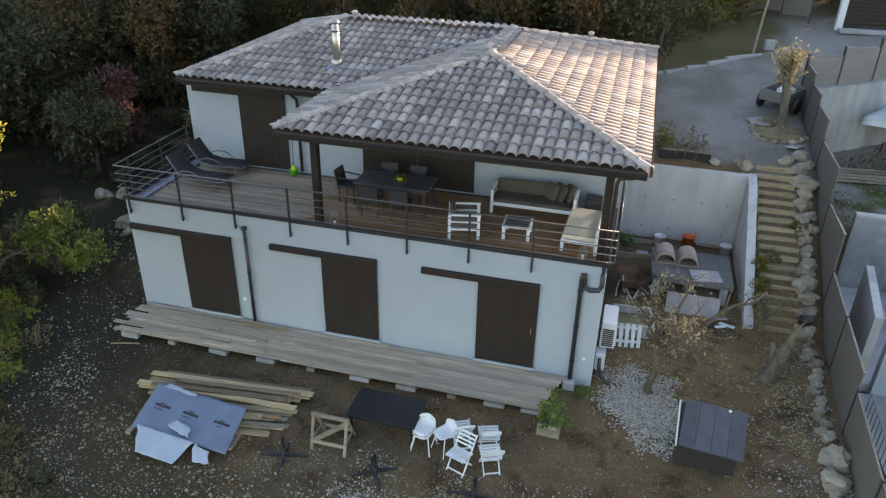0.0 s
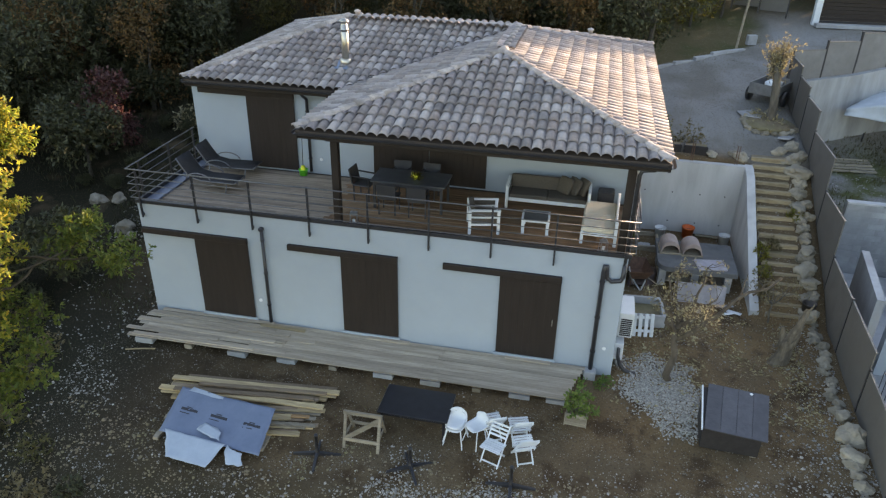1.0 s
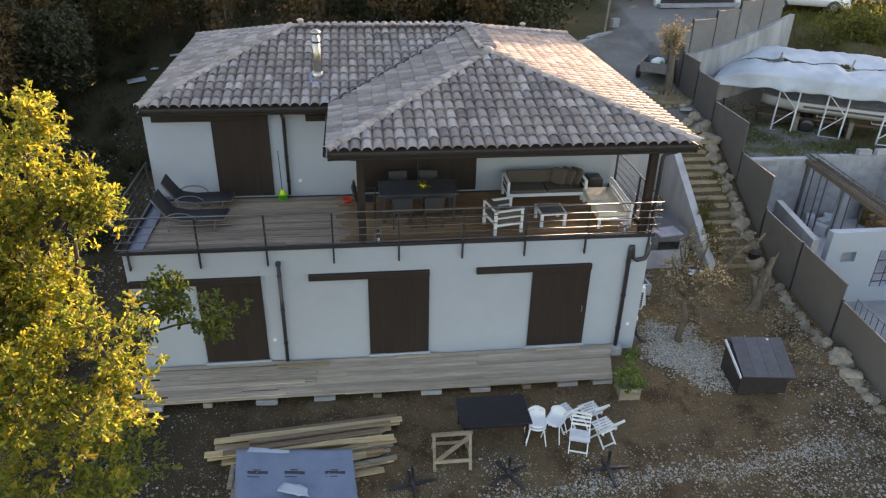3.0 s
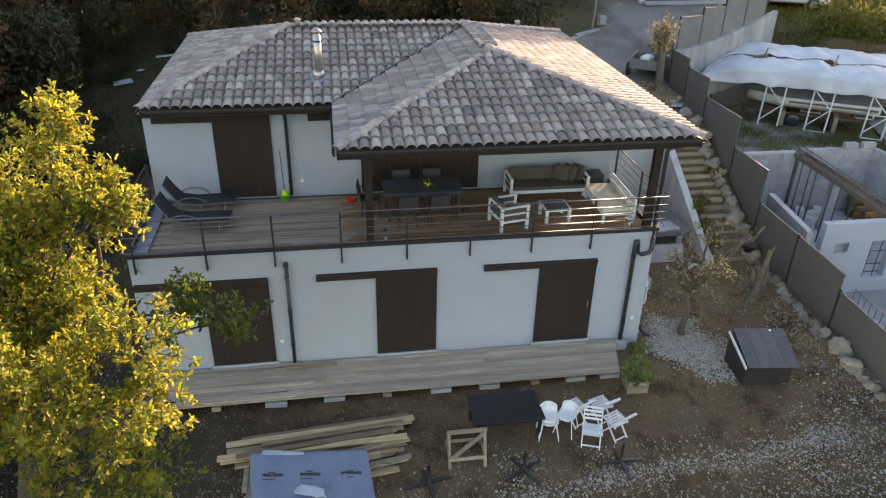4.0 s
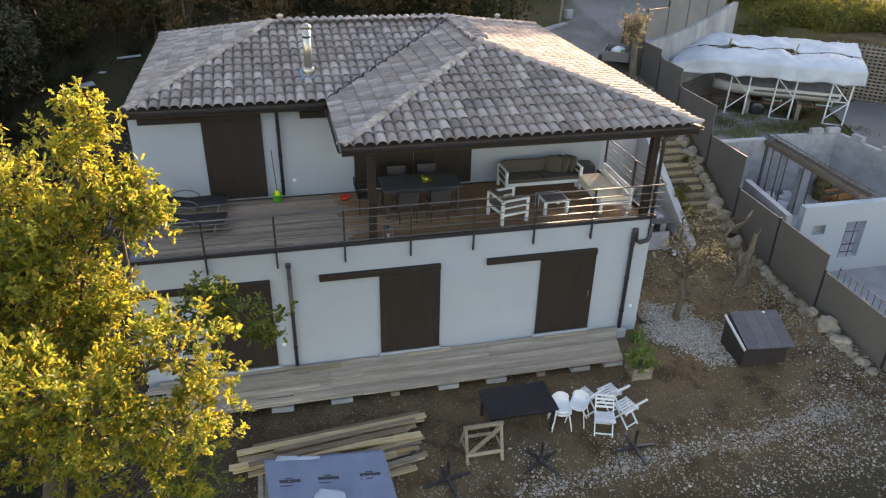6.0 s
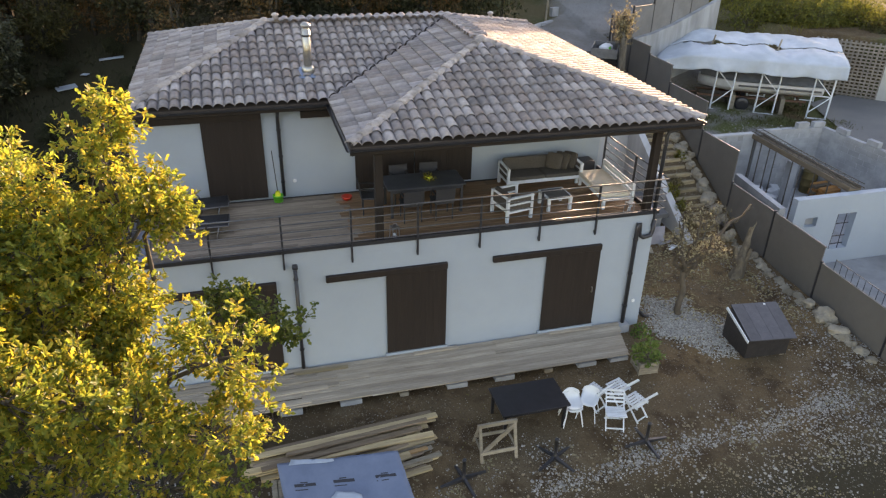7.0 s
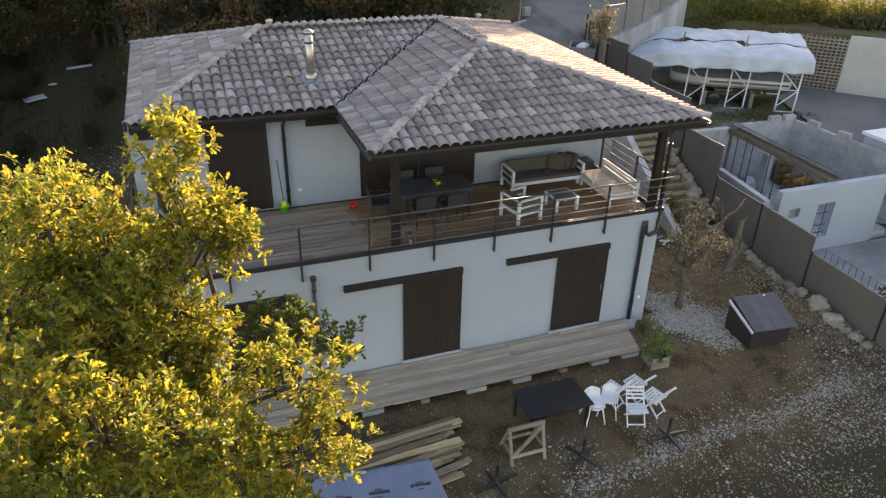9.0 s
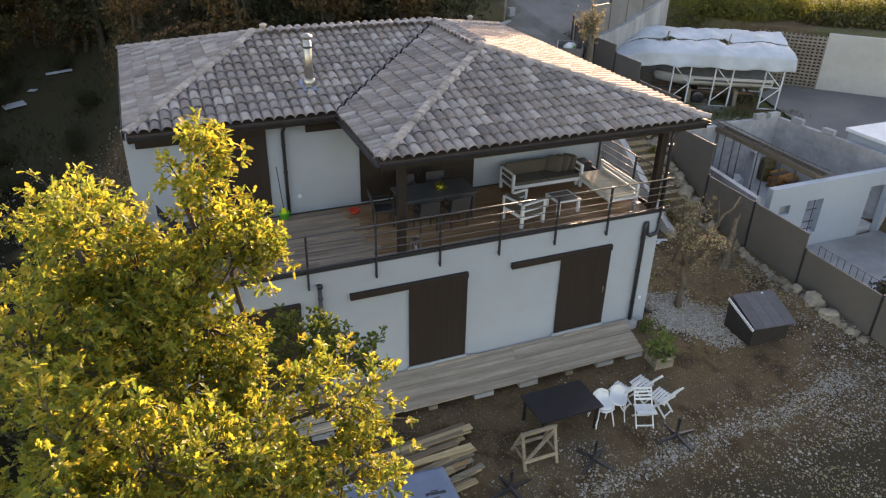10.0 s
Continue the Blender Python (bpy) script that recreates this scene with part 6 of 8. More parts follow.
tagged(o, "pale hollow concrete block standing on the drive edge", "block")
bm = bmesh.new()
tube(bm, [(0, 0, -0.3), (0.12, 0.1, 1.4), (0.25, 0.1, 3.0)], 0.05, 8)
o = tagged(part("wooden_pole", bm, OLD_WOOD), "thin grey wooden pole beside the drive", "pole")
o.location = (4.30, 31.55, ground_z(4.30, 31.55))

# utility trailer
tr = thing("utility_trailer", "small grey utility trailer carrying a white sack", "trailer", (4.95, 26.75, ground_z(4.9, 26.75)), 58)
TRM = material("galvanised trailer sheet", (0.16, 0.165, 0.17), (0.22, 0.225, 0.23), 8, 0.5, 0.6, bump=0.1)
for d in ((-0.75, 0.75, -0.52, -0.49, 0.42, 0.74), (-0.75, 0.75, 0.49, 0.52, 0.42, 0.74), (-0.75, -0.72, -0.49, 0.49, 0.42, 0.74), (0.72, 0.75, -0.49, 0.49, 0.42, 0.74)):
    bx("side_panel", d, TRM, tr)
bx("bed", (-0.75, 0.75, -0.52, 0.52, 0.37, 0.419), TRM, tr)
for y in (-0.62, 0.62):
    bm = bmesh.new()
    lathe(bm, [(0.12, -0.07), (0.24, -0.07), (0.27, -0.04), (0.27, 0.04), (0.24, 0.07), (0.12, 0.07)], 20)
    bmesh.ops.transform(bm, matrix=pose(-0.30, y, 0.27, 90, 0, 0), verts=bm.verts)
    w_ = part("wheel", bm, BLACK, tr, "", True)
    bm = bmesh.new()
    lathe(bm, [(0, -0.06), (0.12, -0.06), (0.13, 0), (0.12, 0.06), (0, 0.06)], 16)
    bmesh.ops.transform(bm, matrix=pose(-0.30, y, 0.27, 90, 0, 0), verts=bm.verts)
    part("rim", bm, ALU, w_, "", True)
batten("drawbar", (0.85, 0, 0.40), (1.5, 0, 0.36), 0.06, 0.06, STEEL, tr)
sk = thing("sack", "white plastic sack with a green label in trailer", "sack", (5.0, 26.85, ground_z(4.9, 26.75) + 0.42), 40)
cushion("bag", (-0.34, 0.34, -0.22, 0.22, 0, 0.34), WHITE, sk)
cushion("label_patch", (-0.2, 0.0, -0.226, -0.2, 0.08, 0.28), GREEN, sk)
# grey sheets lying by the old trunk
for x, y, s, t in ((4.05, 25.5, 0.55, 20), (4.25, 25.3, 0.5, -15), (5.1, 23.9, 0.5, 60)):
    o = bx("scrap_sheet", (-s / 2, s / 2, -0.2, 0.2, 0.02, 0.07), CONCRETE, None, "", 0.01)
    o.matrix_basis = pose(x, y, ground_z(x, y) + 0.05, rng.uniform(-8, 8), rng.uniform(-10, 10), t)
    tagged(o, "pale grey scrap sheet on the drive edge", "scrap", "scrap sheets")
bm = bmesh.new()
bmesh.ops.create_uvsphere(bm, u_segments=24, v_segments=8, radius=1.0)
for v in bm.verts:
    v.co = Vector((v.co.x * 0.85, v.co.y * 0.78, v.co.z * 0.16 + 0.05 * noise.noise(v.co * 3)))
o = tagged(part("earth_mound", bm, EARTH, None, "", True), "low mound of brown earth round the old trunk", "mound")
o.location = (4.72, 24.95, ground_z(4.72, 24.95))
ring = [(4.72 + 0.85 * math.cos(a), 24.95 + 0.75 * math.sin(a)) for a in [math.pi * (0.75 + k / 9) for k in range(11)]]
for x, y in ring:
    rock(x, y, rng.uniform(0.13, 0.2), None, "boulder", "pale stone ringing the pollarded trunk")

# ---- neighbour's building site ----
FORECOURT = material("worn forecourt concrete", (0.24, 0.245, 0.25), (0.33, 0.335, 0.34), 1.8, 0.9, bump=0.25, bump_scale=25, stain=(0.17, 0.17, 0.165), stain_scale=0.6, stain_amount=0.6)
LATTICE = material("brown grey lattice block", (0.17, 0.145, 0.12), (0.24, 0.21, 0.18), 5, 0.9, bump=0.3, vary=0.15)
bm = bmesh.new()
y0, y1 = 16.68, 16.92
zt, nz0, nz1, wz0, wz1, dz1 = 1.86, 0.88, 1.20, -0.05, 1.22, 1.32
ZB = -0.9
for x0, x1, spans in ((6.74, 7.20, ((ZB, zt),)), (7.66, 8.42, ((ZB, zt),)), (9.14, 11.30, ((ZB, zt),)), (7.20, 7.66, ((ZB, nz0), (nz1, zt))), (8.42, 9.14, ((ZB, wz0), (wz1, zt))), (11.30, 12.30, ((dz1, zt),)), (12.30, 14.6, ((ZB, zt),))):
    for za, zb in spans:
        box(bm, x0, x1, y0, y1, za, zb)
bmesh.ops.remove_doubles(bm, verts=bm.verts, dist=0.0005)
tagged(part("site_wall_front", bm, STUCCO), "white rendered wall of an unfinished building, with openings", "wall", kind="structure")
bx("niche_back", (7.20, 7.66, 16.84, 16.90, nz0, nz1), BLOCK, bpy.data.objects["site_wall_front"])

grille = thing("window_grille", "dark steel grille standing in the unfinished window opening", "grille", (0, 0, 0))
for x in (8.47, 8.80):
    batten("bar", (x, 16.72, -0.05), (x, 16.72, 1.21), 0.018, 0.018, STEEL, grille)
for z in (0.12, 0.40, 0.85):
    batten("cross_bar", (8.43, 16.74, z), (8.98, 16.74, z), 0.018, 0.03, STEEL, grille)


def block_wall(name, x0, y0, x1, y1, z0, z1, label, skip=()):
    """Courses of concrete blocks, each by itself near the top."""
    L = math.hypot(x1 - x0, y1 - y0)
    a = math.degrees(math.atan2(y1 - y0, x1 - x0))
    bm = bmesh.new()
    box(bm, 0, L, -0.094, 0.094, z0, z1 - 0.03)
    w = tagged(part(name, bm, CONCRETE), label, "wall", kind="structure")
    w.matrix_basis = pose(x0, y0, 0, 0, 0, a)
    bm = bmesh.new()
    box(bm, -0.245, 0.245, -0.1, 0.1, 0.005, 0.195)
    me = mesh_of("block", bm, BLOCK)
    n = int(L / 0.5)
    rows = int((z1 - z0) / 0.2)
    for r in range(rows):
        for k in range(n):
            o = new("block", me)
            o.parent = w
            o.location = ((k + 0.5 + 0.0) * L / n + (0.12 if r % 2 else -0.12) * (0 < k < n - 1), rng.uniform(-0.003, 0.003), z1 - 0.2 * (r + 1))
    return w, me


w1, bme = block_wall("site_wall_back", 6.9, 22.30, 9.25, 22.26, -0.6, 1.92, "grey concrete block wall with pale coping")
bx("coping", (0, 2.35, -0.12, 0.12, 1.921, 1.98), CAST, w1)
w2, _ = block_wall("site_wall_rear", 9.35, 22.24, 12.15, 22.10, -0.6, 2.08, "grey concrete block wall of the building site")
w3, _ = block_wall("site_wall_side", 12.20, 22.05, 12.62, 16.95, -0.6, 2.08, "grey concrete block side wall of the site")
for w, xs_ in ((w2, (1.9, 2.6)), (w3, (0.9, 2.3))):
    for x in xs_:
        o = new("block", bme)
        o.parent = w
        o.location = (x, 0, 2.085)
bm = bmesh.new()
a, b = (6.85, 19.75), (6.45, 16.92)
L = math.hypot(a[0] - b[0], a[1] - b[1])
box(bm, 0, L, -0.1, 0.1, -0.9, 1.52)
o = tagged(part("site_wall_parapet", bm, CONCRETE), "low grey parapet wall beside the fence", "wall", kind="structure")
o.matrix_basis = pose(b[0], b[1], 0, 0, 0, math.degrees(math.atan2(a[1] - b[1], a[0] - b[0])))
bm = bmesh.new()
box(bm, 6.55, 12.5, 16.95, 22.1, -0.9, -0.45)
tagged(part("site_slab", bm, CAST), "grey concrete floor slab of the building site", "slab", kind="structure")
bm = bmesh.new()
box(bm, 6.4, 14.6, 11.0, 16.66, -1.4, -0.55)
tagged(part("site_forecourt", bm, FORECOURT), "pale concrete forecourt before the unfinished building", "slab", kind="structure")
# roof beams with reinforcement and steel props
PILLAR_XY, BARREL_XY, STACK_XY = (9.85, 20.62), (11.80, 21.65), (11.72, 20.68)
WHITE_BLOCK = material("pale aerated block", (0.46, 0.48, 0.50), (0.58, 0.60, 0.62), 4, 0.9, bump=0.2)
OLD_STEEL = material("dark weathered steel", (0.075, 0.065, 0.056), (0.14, 0.118, 0.098), 8, 0.75, 0.2, bump=0.2)
FORMWORK = material("wet brown formwork timber", (0.10, 0.075, 0.052), (0.19, 0.145, 0.10), 5, 0.85, bump=0.4, bump_scale=18, stretch=(3, 0.3, 3), vary=0.15)
beam = thing("site_beam", "brown formwork beam with rusty reinforcing bars on it", "beam", (0, 0, 0))
batten("beam_body", (9.32, 22.16, 1.84), (9.10, 16.98, 1.84), 0.40, 0.11, FORMWORK, beam, "brown formwork board under the beam")
for dx in (-0.22, 0.22):
    batten("side_board", (9.32 + dx, 22.16, 1.90), (9.10 + dx, 16.98, 1.90), 0.03, 0.16, FORMWORK, beam)
for dx, z in ((-0.16, 1.97), (0.0, 2.0), (0.16, 1.97), (-0.12, 2.10), (0.12, 2.11)):
    bm = bmesh.new()
    tube(bm, [(9.36 + dx, 22.35, z + 0.03), (9.24 + dx, 19.6, z - 0.015), (9.11 + dx, 16.8, z + 0.02)], 0.015, 6)
    part("rebar", bm, OLD_STEEL, beam, "rusty reinforcing bar")
for k in range(17):
    y = 17.1 + 0.31 * k
    x = 9.10 + (y - 16.95) * 0.042
    bm = bmesh.new()
    tube(bm, [(x - 0.18, y, 1.94), (x - 0.17, y, 2.12), (x + 0.17, y, 2.12), (x + 0.18, y, 1.94)], 0.010, 5)
    part("stirrup", bm, OLD_STEEL, beam)
for y in (22.02, 21.56, 21.07, 20.7, 19.75, 19.3, 18.6, 17.9):
    bm = bmesh.new()
    tube(bm, [(0, 0, 0), (0, 0, 0.9), (0, 0, 0.901), (0, 0, 2.27)], [0.030, 0.030, 0.022, 0.022], 8)
    o = tagged(part("steel_prop", bm, OLD_STEEL), "dark rusty steel prop under the beam", "prop", group="steel props")
    o.location = (9.12 - (22.2 - y) * 0.042, y, -0.45)
pillar = thing("site_pillar", "grey cast concrete pillar beside the propped beam", "pillar", (PILLAR_XY[0], PILLAR_XY[1], -0.45), 2)
bx("shaft", (-0.17, 0.17, -0.13, 0.13, 0.0, 1.85), CONCRETE, pillar, "", 0.012)
for x in (-0.1, 0.1):
    bm = bmesh.new()
    tube(bm, [(x, 0, 1.84), (x + 0.01, 0.01, 2.2)], 0.012, 6)
    part("starter_bar", bm, OLD_STEEL, pillar, "rusty starter bar")
barrel = thing("site_barrel", "dark yellow-brown steel drum standing on the site floor", "drum", (*BARREL_XY, -0.45))
bm = bmesh.new()
lathe(bm, [(0, 0), (0.27, 0), (0.285, 0.02), (0.28, 0.28), (0.295, 0.30), (0.28, 0.32), (0.28, 0.58), (0.295, 0.60), (0.28, 0.62), (0.28, 0.86), (0.29, 0.88), (0.27, 0.88), (0.265, 0.85), (0, 0.85)], 24)
part("shell", bm, material("tarnished ochre paint", (0.11, 0.08, 0.03), (0.19, 0.135, 0.05), 6, 0.6, 0.2, bump=0.15), barrel, "", True)
ORANGE_WOOD = material("orange shuttering timber", (0.30, 0.115, 0.03), (0.46, 0.20, 0.06), 5, 0.7, bump=0.3, bump_scale=18, stretch=(0.3, 3, 3), vary=0.3)
rr = random.Random(311)
for k in range(24):
    bm = bmesh.new()
    L = rr.uniform(0.65, 0.95)
    box(bm, -L / 2, L / 2, -0.10, 0.10, 0, 0.105)
    o = tagged(part("shuttering_board", bm, rr.choice((ORANGE_WOOD, ORANGE_WOOD, FORMWORK, RUST))), "orange-brown shuttering timber stacked on the site floor", "board", "shuttering stack")
    o.matrix_basis = pose(STACK_XY[0] + rr.uniform(-0.06, 0.06), STACK_XY[1] - 0.36 + 0.24 * (k % 4) + rr.gauss(0, 0.02), -0.45 + 0.107 * (k // 4), 0, 0, 8 + rr.gauss(0, 3.5))
for x, y in ((9.55, 21.0), (9.95, 21.45), (9.6, 21.75), (10.3, 21.7), (8.1, 19.9)):
    o = bx("rubble_block", (-0.25, 0.25, -0.15, 0.15, 0, 0.35), WHITE_BLOCK, None, "", 0.02)
    o.matrix_basis = pose(x, y, -0.45, 0, 0, rng.uniform(0, 180))
    tagged(o, "pale aerated block lying on the site floor", "block", "site blocks")
bw = thing("flat_roof_block", "low white flat-roofed outbuilding beside the site", "building", (0, 0, 0))
bx("wall", (12.85, 17.5, 14.5, 19.3, -0.6, 2.3), STUCCO, bw)
bx("roof", (12.78, 17.6, 14.4, 19.4, 2.301, 2.42), material("white roof membrane", (0.6, 0.62, 0.64), (0.7, 0.72, 0.74), 2, 0.7), bw)
# wire mesh fence on the forecourt edge
wmf = thing("wire_fence", "low blue-grey welded wire fence behind the panels", "fence", (0, 0, 0))
for k in range(16):
    yy = 13.6 - 0.22 * k
    batten("wire", (fence_x(yy) + 0.14, yy, 1.0), (fence_x(yy) + 0.14, yy, 1.62), 0.012, 0.012, STEEL, wmf)
batten("wire_rail", (fence_x(13.6) + 0.14, 13.6, 1.6), (fence_x(10.3) + 0.14, 10.3, 1.6), 0.014, 0.014, STEEL, wmf)

# ---- boat on its stand ----
ux, uy = 0.86, -0.51
vx, vy = 0.51, 0.86
BO = (8.6, 27.15)


def boat_pt(s, t, z):
    return (BO[0] + ux * s + vx * t, BO[1] + uy * s + vy * t, z)


def tarp_pt(u, v):
    """The tarpaulin: a hanging front skirt, then the sagging top up to its back edge."""
    s = u * 7.1 - 0.4
    w = max(0.0, (v - 0.24) / 0.76)
    end = max(0.0, (0.15 - u) / 0.15) ** 1.6
    edge_z = 3.84 + 0.03 * noise.noise((s * 1.3, 0, 5)) - 0.42 * end
    if v < 0.24:
        k = 1 - v / 0.24
        z = edge_z - k * (0.56 - 0.30 * end + 0.07 * noise.noise((s * 1.1, 1, 4)) + 0.012 * math.sin(s * 4.4))
        t = 0.03 - 0.05 * k + k * (0.055 * math.sin(s * 6.3 + 3 * noise.noise((s, 0, 8))) + 0.05 * noise.noise((s * 3.2, k * 1.5, 3)))
        t -= 0.10 * noise.noise((s * 0.9 + k * 0.8, k, 6)) * k
    else:
        t = 0.03 + w * 3.45
        crown = 0.34 * math.sin(min(1.0, w / 0.5) * math.pi / 2) + 0.16 * max(0.0, (w - 0.5) / 0.5) ** 0.8
        sag = -0.10 * abs(math.sin((s - 1.6) * 1.62)) * (1 - abs(2 * w - 1))
        z = edge_z + crown * (1 - 0.75 * end) + sag + 0.07 * noise.noise((s * 0.8, t * 0.9, 2)) * min(1, w * 4)
        z += (0.060 * noise.noise((s * 2.3 + t * 1.2, t * 1.3, 7)) + 0.032 * noise.noise((s * 5 - t * 2, t * 3, 9))) * min(1, w * 6)
        if w > 0.93:
            z -= (w - 0.93) * 4.5
    s -= 0.5 * end * (1 - 0.6 * w)
    return boat_pt(s, t, z)


n, mrow, seam = 84, 34, 0.62
tarp = thing("tarpaulin", "white torn tarpaulin draped over a boat shelter frame", "tarpaulin", (0, 0, 0))
for name, v0, v1, lift in (("front_sheet", 0.0, seam, 0.0), ("back_sheet", seam - 0.015, 1.0, 0.035)):
    bm = bmesh.new()
    rows_ = max(4, round(mrow * (v1 - v0)))
    g = [[bm.verts.new(Vector(tarp_pt(i / n, v0 + (v1 - v0) * j / rows_)) + Vector((0, 0, lift))) for i in range(n + 1)] for j in range(rows_ + 1)]
    for j in range(rows_):
        for i in range(n):
            u, v = (i + 0.5) / n, v0 + (v1 - v0) * (j + 0.5) / rows_
            d = seam - v
            tear = max(0.17 - abs(u - 0.25) * 1.5, 0.12 - abs(u - 0.62) * 2.2) if name == "front_sheet" else 0.05 - abs(u - 0.62) * 1.5
            if abs(d) < tear or (name == "front_sheet" and 0.10 < u < 0.95 and d < 0.02 and noise.noise((u * 9, 0, 2)) > -0.05):
                continue
            bm.faces.new((g[j][i], g[j][i + 1], g[j + 1][i + 1], g[j + 1][i]))
    bmesh.ops.delete(bm, geom=[v for v in bm.verts if not v.link_faces], context="VERTS")
    o = part(name, bm, TARP, tarp, "", True)
    md = o.modifiers.new("thickness", "SOLIDIFY")
    md.thickness = 0.012
for s_ in (1.35, 4.05):
    bm = bmesh.new()
    tube(bm, [boat_pt(s_, 1.55, 3.6), boat_pt(s_ + 0.16, 1.72, 4.42)], 0.035, 8)
    part("ridge_prop", bm, OLD_WOOD, tarp, "wooden prop showing through a tear")
trailer_ = thing("boat_trailer", "rusty steel boat trailer under the stored boat", "trailer", (0, 0, 0))
for t_ in (1.0, 2.0):
    batten("side_beam", boat_pt(1.1, t_, 1.98), boat_pt(5.6, t_, 2.02), 0.07, 0.09, RUST, trailer_)
    bm = bmesh.new()
    lathe(bm, [(0.13, -0.08), (0.27, -0.08), (0.30, -0.05), (0.30, 0.05), (0.27, 0.08), (0.13, 0.08)], 18)
    bmesh.ops.transform(bm, matrix=pose(*boat_pt(3.0, t_ * 1.7 - 1.1, 1.80), 0, 0, -30.7) @ pose(0, 0, 0, 90, 0, 0), verts=bm.verts)
    part("wheel", bm, BLACK, trailer_, "", True)
for s_ in (1.2, 3.0, 5.4):
    batten("cross_beam", boat_pt(s_, 0.75, 1.93), boat_pt(s_, 2.3, 1.93), 0.06, 0.06, RUST, trailer_)
batten("drawbar", boat_pt(1.1, 1.5, 1.98), boat_pt(-0.5, 1.2, 1.62), 0.07, 0.07, RUST, trailer_)
batten("jack_leg", boat_pt(-0.35, 1.22, 1.45), boat_pt(-0.35, 1.22, 2.35), 0.05, 0.05, STEEL, trailer_)
boat = thing("boat", "white motor boat hull stored under a tarpaulin", "boat", (0, 0, 0))
bm = bmesh.new()
rings = []
for i in range(13):
    u = i / 12
    s = 1.1 + 5.0 * u
    w = 1.05 * (1 - max(0, (0.35 - u) / 0.35) ** 2 * 0.75) * (1 if u < 0.9 else 0.95)
    keel = 2.12 + 0.45 * max(0, (0.3 - u) / 0.3) ** 2 + 0.1 * max(0, (u - 0.8) / 0.2)
    rings.append([bm.verts.new(boat_pt(s, 1.5 + t * w, z)) for t, z in ((-1, 2.78), (-0.98, 2.55), (-0.76, 2.36), (0, keel), (0.76, 2.36), (0.98, 2.55), (1, 2.78))])
for a, b in zip(rings, rings[1:]):
    for k in range(6):
        bm.faces.new((a[k], a[k + 1], b[k + 1], b[k]))
for r in (rings[0], rings[-1]):
    bm.faces.new(r)
part("hull", bm, material("dull white gelcoat", (0.52, 0.53, 0.53), (0.62, 0.63, 0.63), 3, 0.4, stain=(0.4, 0.39, 0.36), stain_amount=0.5), boat, "", True)
# sheet added over the hull so that the tears above it look dark
bm = bmesh.new()
cover = []
for i in range(11):
    u = i / 10
    w = 0.98 * (1 - max(0, (0.35 - u) / 0.35) ** 2 * 0.75)
    cover.append([bm.verts.new(boat_pt(1.15 + 4.9 * u, 1.5 + w * q_, 2.80 + 0.30 * (1 - q_ * q_) + 0.05 * noise.noise((u * 6, q_ * 2, 3)))) for q_ in (-1, -0.6, -0.2, 0.2, 0.6, 1)])
for a, b in zip(cover, cover[1:]):
    for k in range(5):
        bm.faces.new((a[k], a[k + 1], b[k + 1], b[k]))
part("hull_shade_sheet", bm, material("grey for shade under the tarpaulin", (0.10, 0.108, 0.115), (0.155, 0.163, 0.17), 4, 0.8, bump=0.3), boat, "grey sheet added over the hull for the shade beneath the tarpaulin", True)
batten("waterline_strip", boat_pt(2.7, 0.455, 2.62), boat_pt(6.0, 0.455, 2.62), 0.03, 0.08, GREYTOP, boat)
bm = bmesh.new()
for s in (2.6, 4.6):
    box(bm, -0.08, 0.08, -0.9, 0.9, 1.45, 2.2, pose(*boat_pt(s, 1.35, 0), 0, 0, -30.7))
part("cradle", bm, OLD_WOOD, boat)
stand = thing("shelter_frame", "white-painted steel trestle frames carrying the tarpaulin", "frame", (0, 0, 0))
FRAMEW = WHITE_WOOD
for s0 in (1.7, 3.5, 5.6):
    for t in (0.3, 3.15):
        for s in (s0, s0 + 0.75):
            batten("upright", boat_pt(s, t, 1.45), boat_pt(s + 0.05, t, 3.72), 0.05, 0.05, FRAMEW, stand)
        batten("foot_rail", boat_pt(s0, t, 1.55), boat_pt(s0 + 0.75, t, 1.55), 0.04, 0.04, FRAMEW, stand)
        batten("diagonal", boat_pt(s0, t, 1.75), boat_pt(s0 + 0.78, t, 2.5), 0.035, 0.035, FRAMEW, stand)
        batten("diagonal", boat_pt(s0 + 0.78, t, 2.5), boat_pt(s0, t, 3.3), 0.035, 0.035, FRAMEW, stand)
        batten("cross_rail", boat_pt(s0, t, 2.5), boat_pt(s0 + 0.78, t, 2.5), 0.035, 0.035, FRAMEW, stand) if s0 > 5 else None
    batten("roof_bar", boat_pt(s0, 0.3, 3.70), boat_pt(s0, 3.15, 3.70), 0.04, 0.04, FRAMEW, stand)
batten("long_bar", boat_pt(0.3, 0.3, 3.68), boat_pt(6.5, 0.3, 3.68), 0.04, 0.04, FRAMEW, stand)
batten("long_bar", boat_pt(0.3, 3.15, 3.68), boat_pt(6.5, 3.15, 3.68), 0.04, 0.04, FRAMEW, stand)

for k in range(5):
    plank(7.0 + 0.05 * k, 25.9 + 0.28 * k, 8.9, 26.1 + 0.27 * k, 1.62 + 0.01 * k, 0.12, 0.05, 0, OLD_WOOD, "grey weathered plank lying on the neighbouring plot")

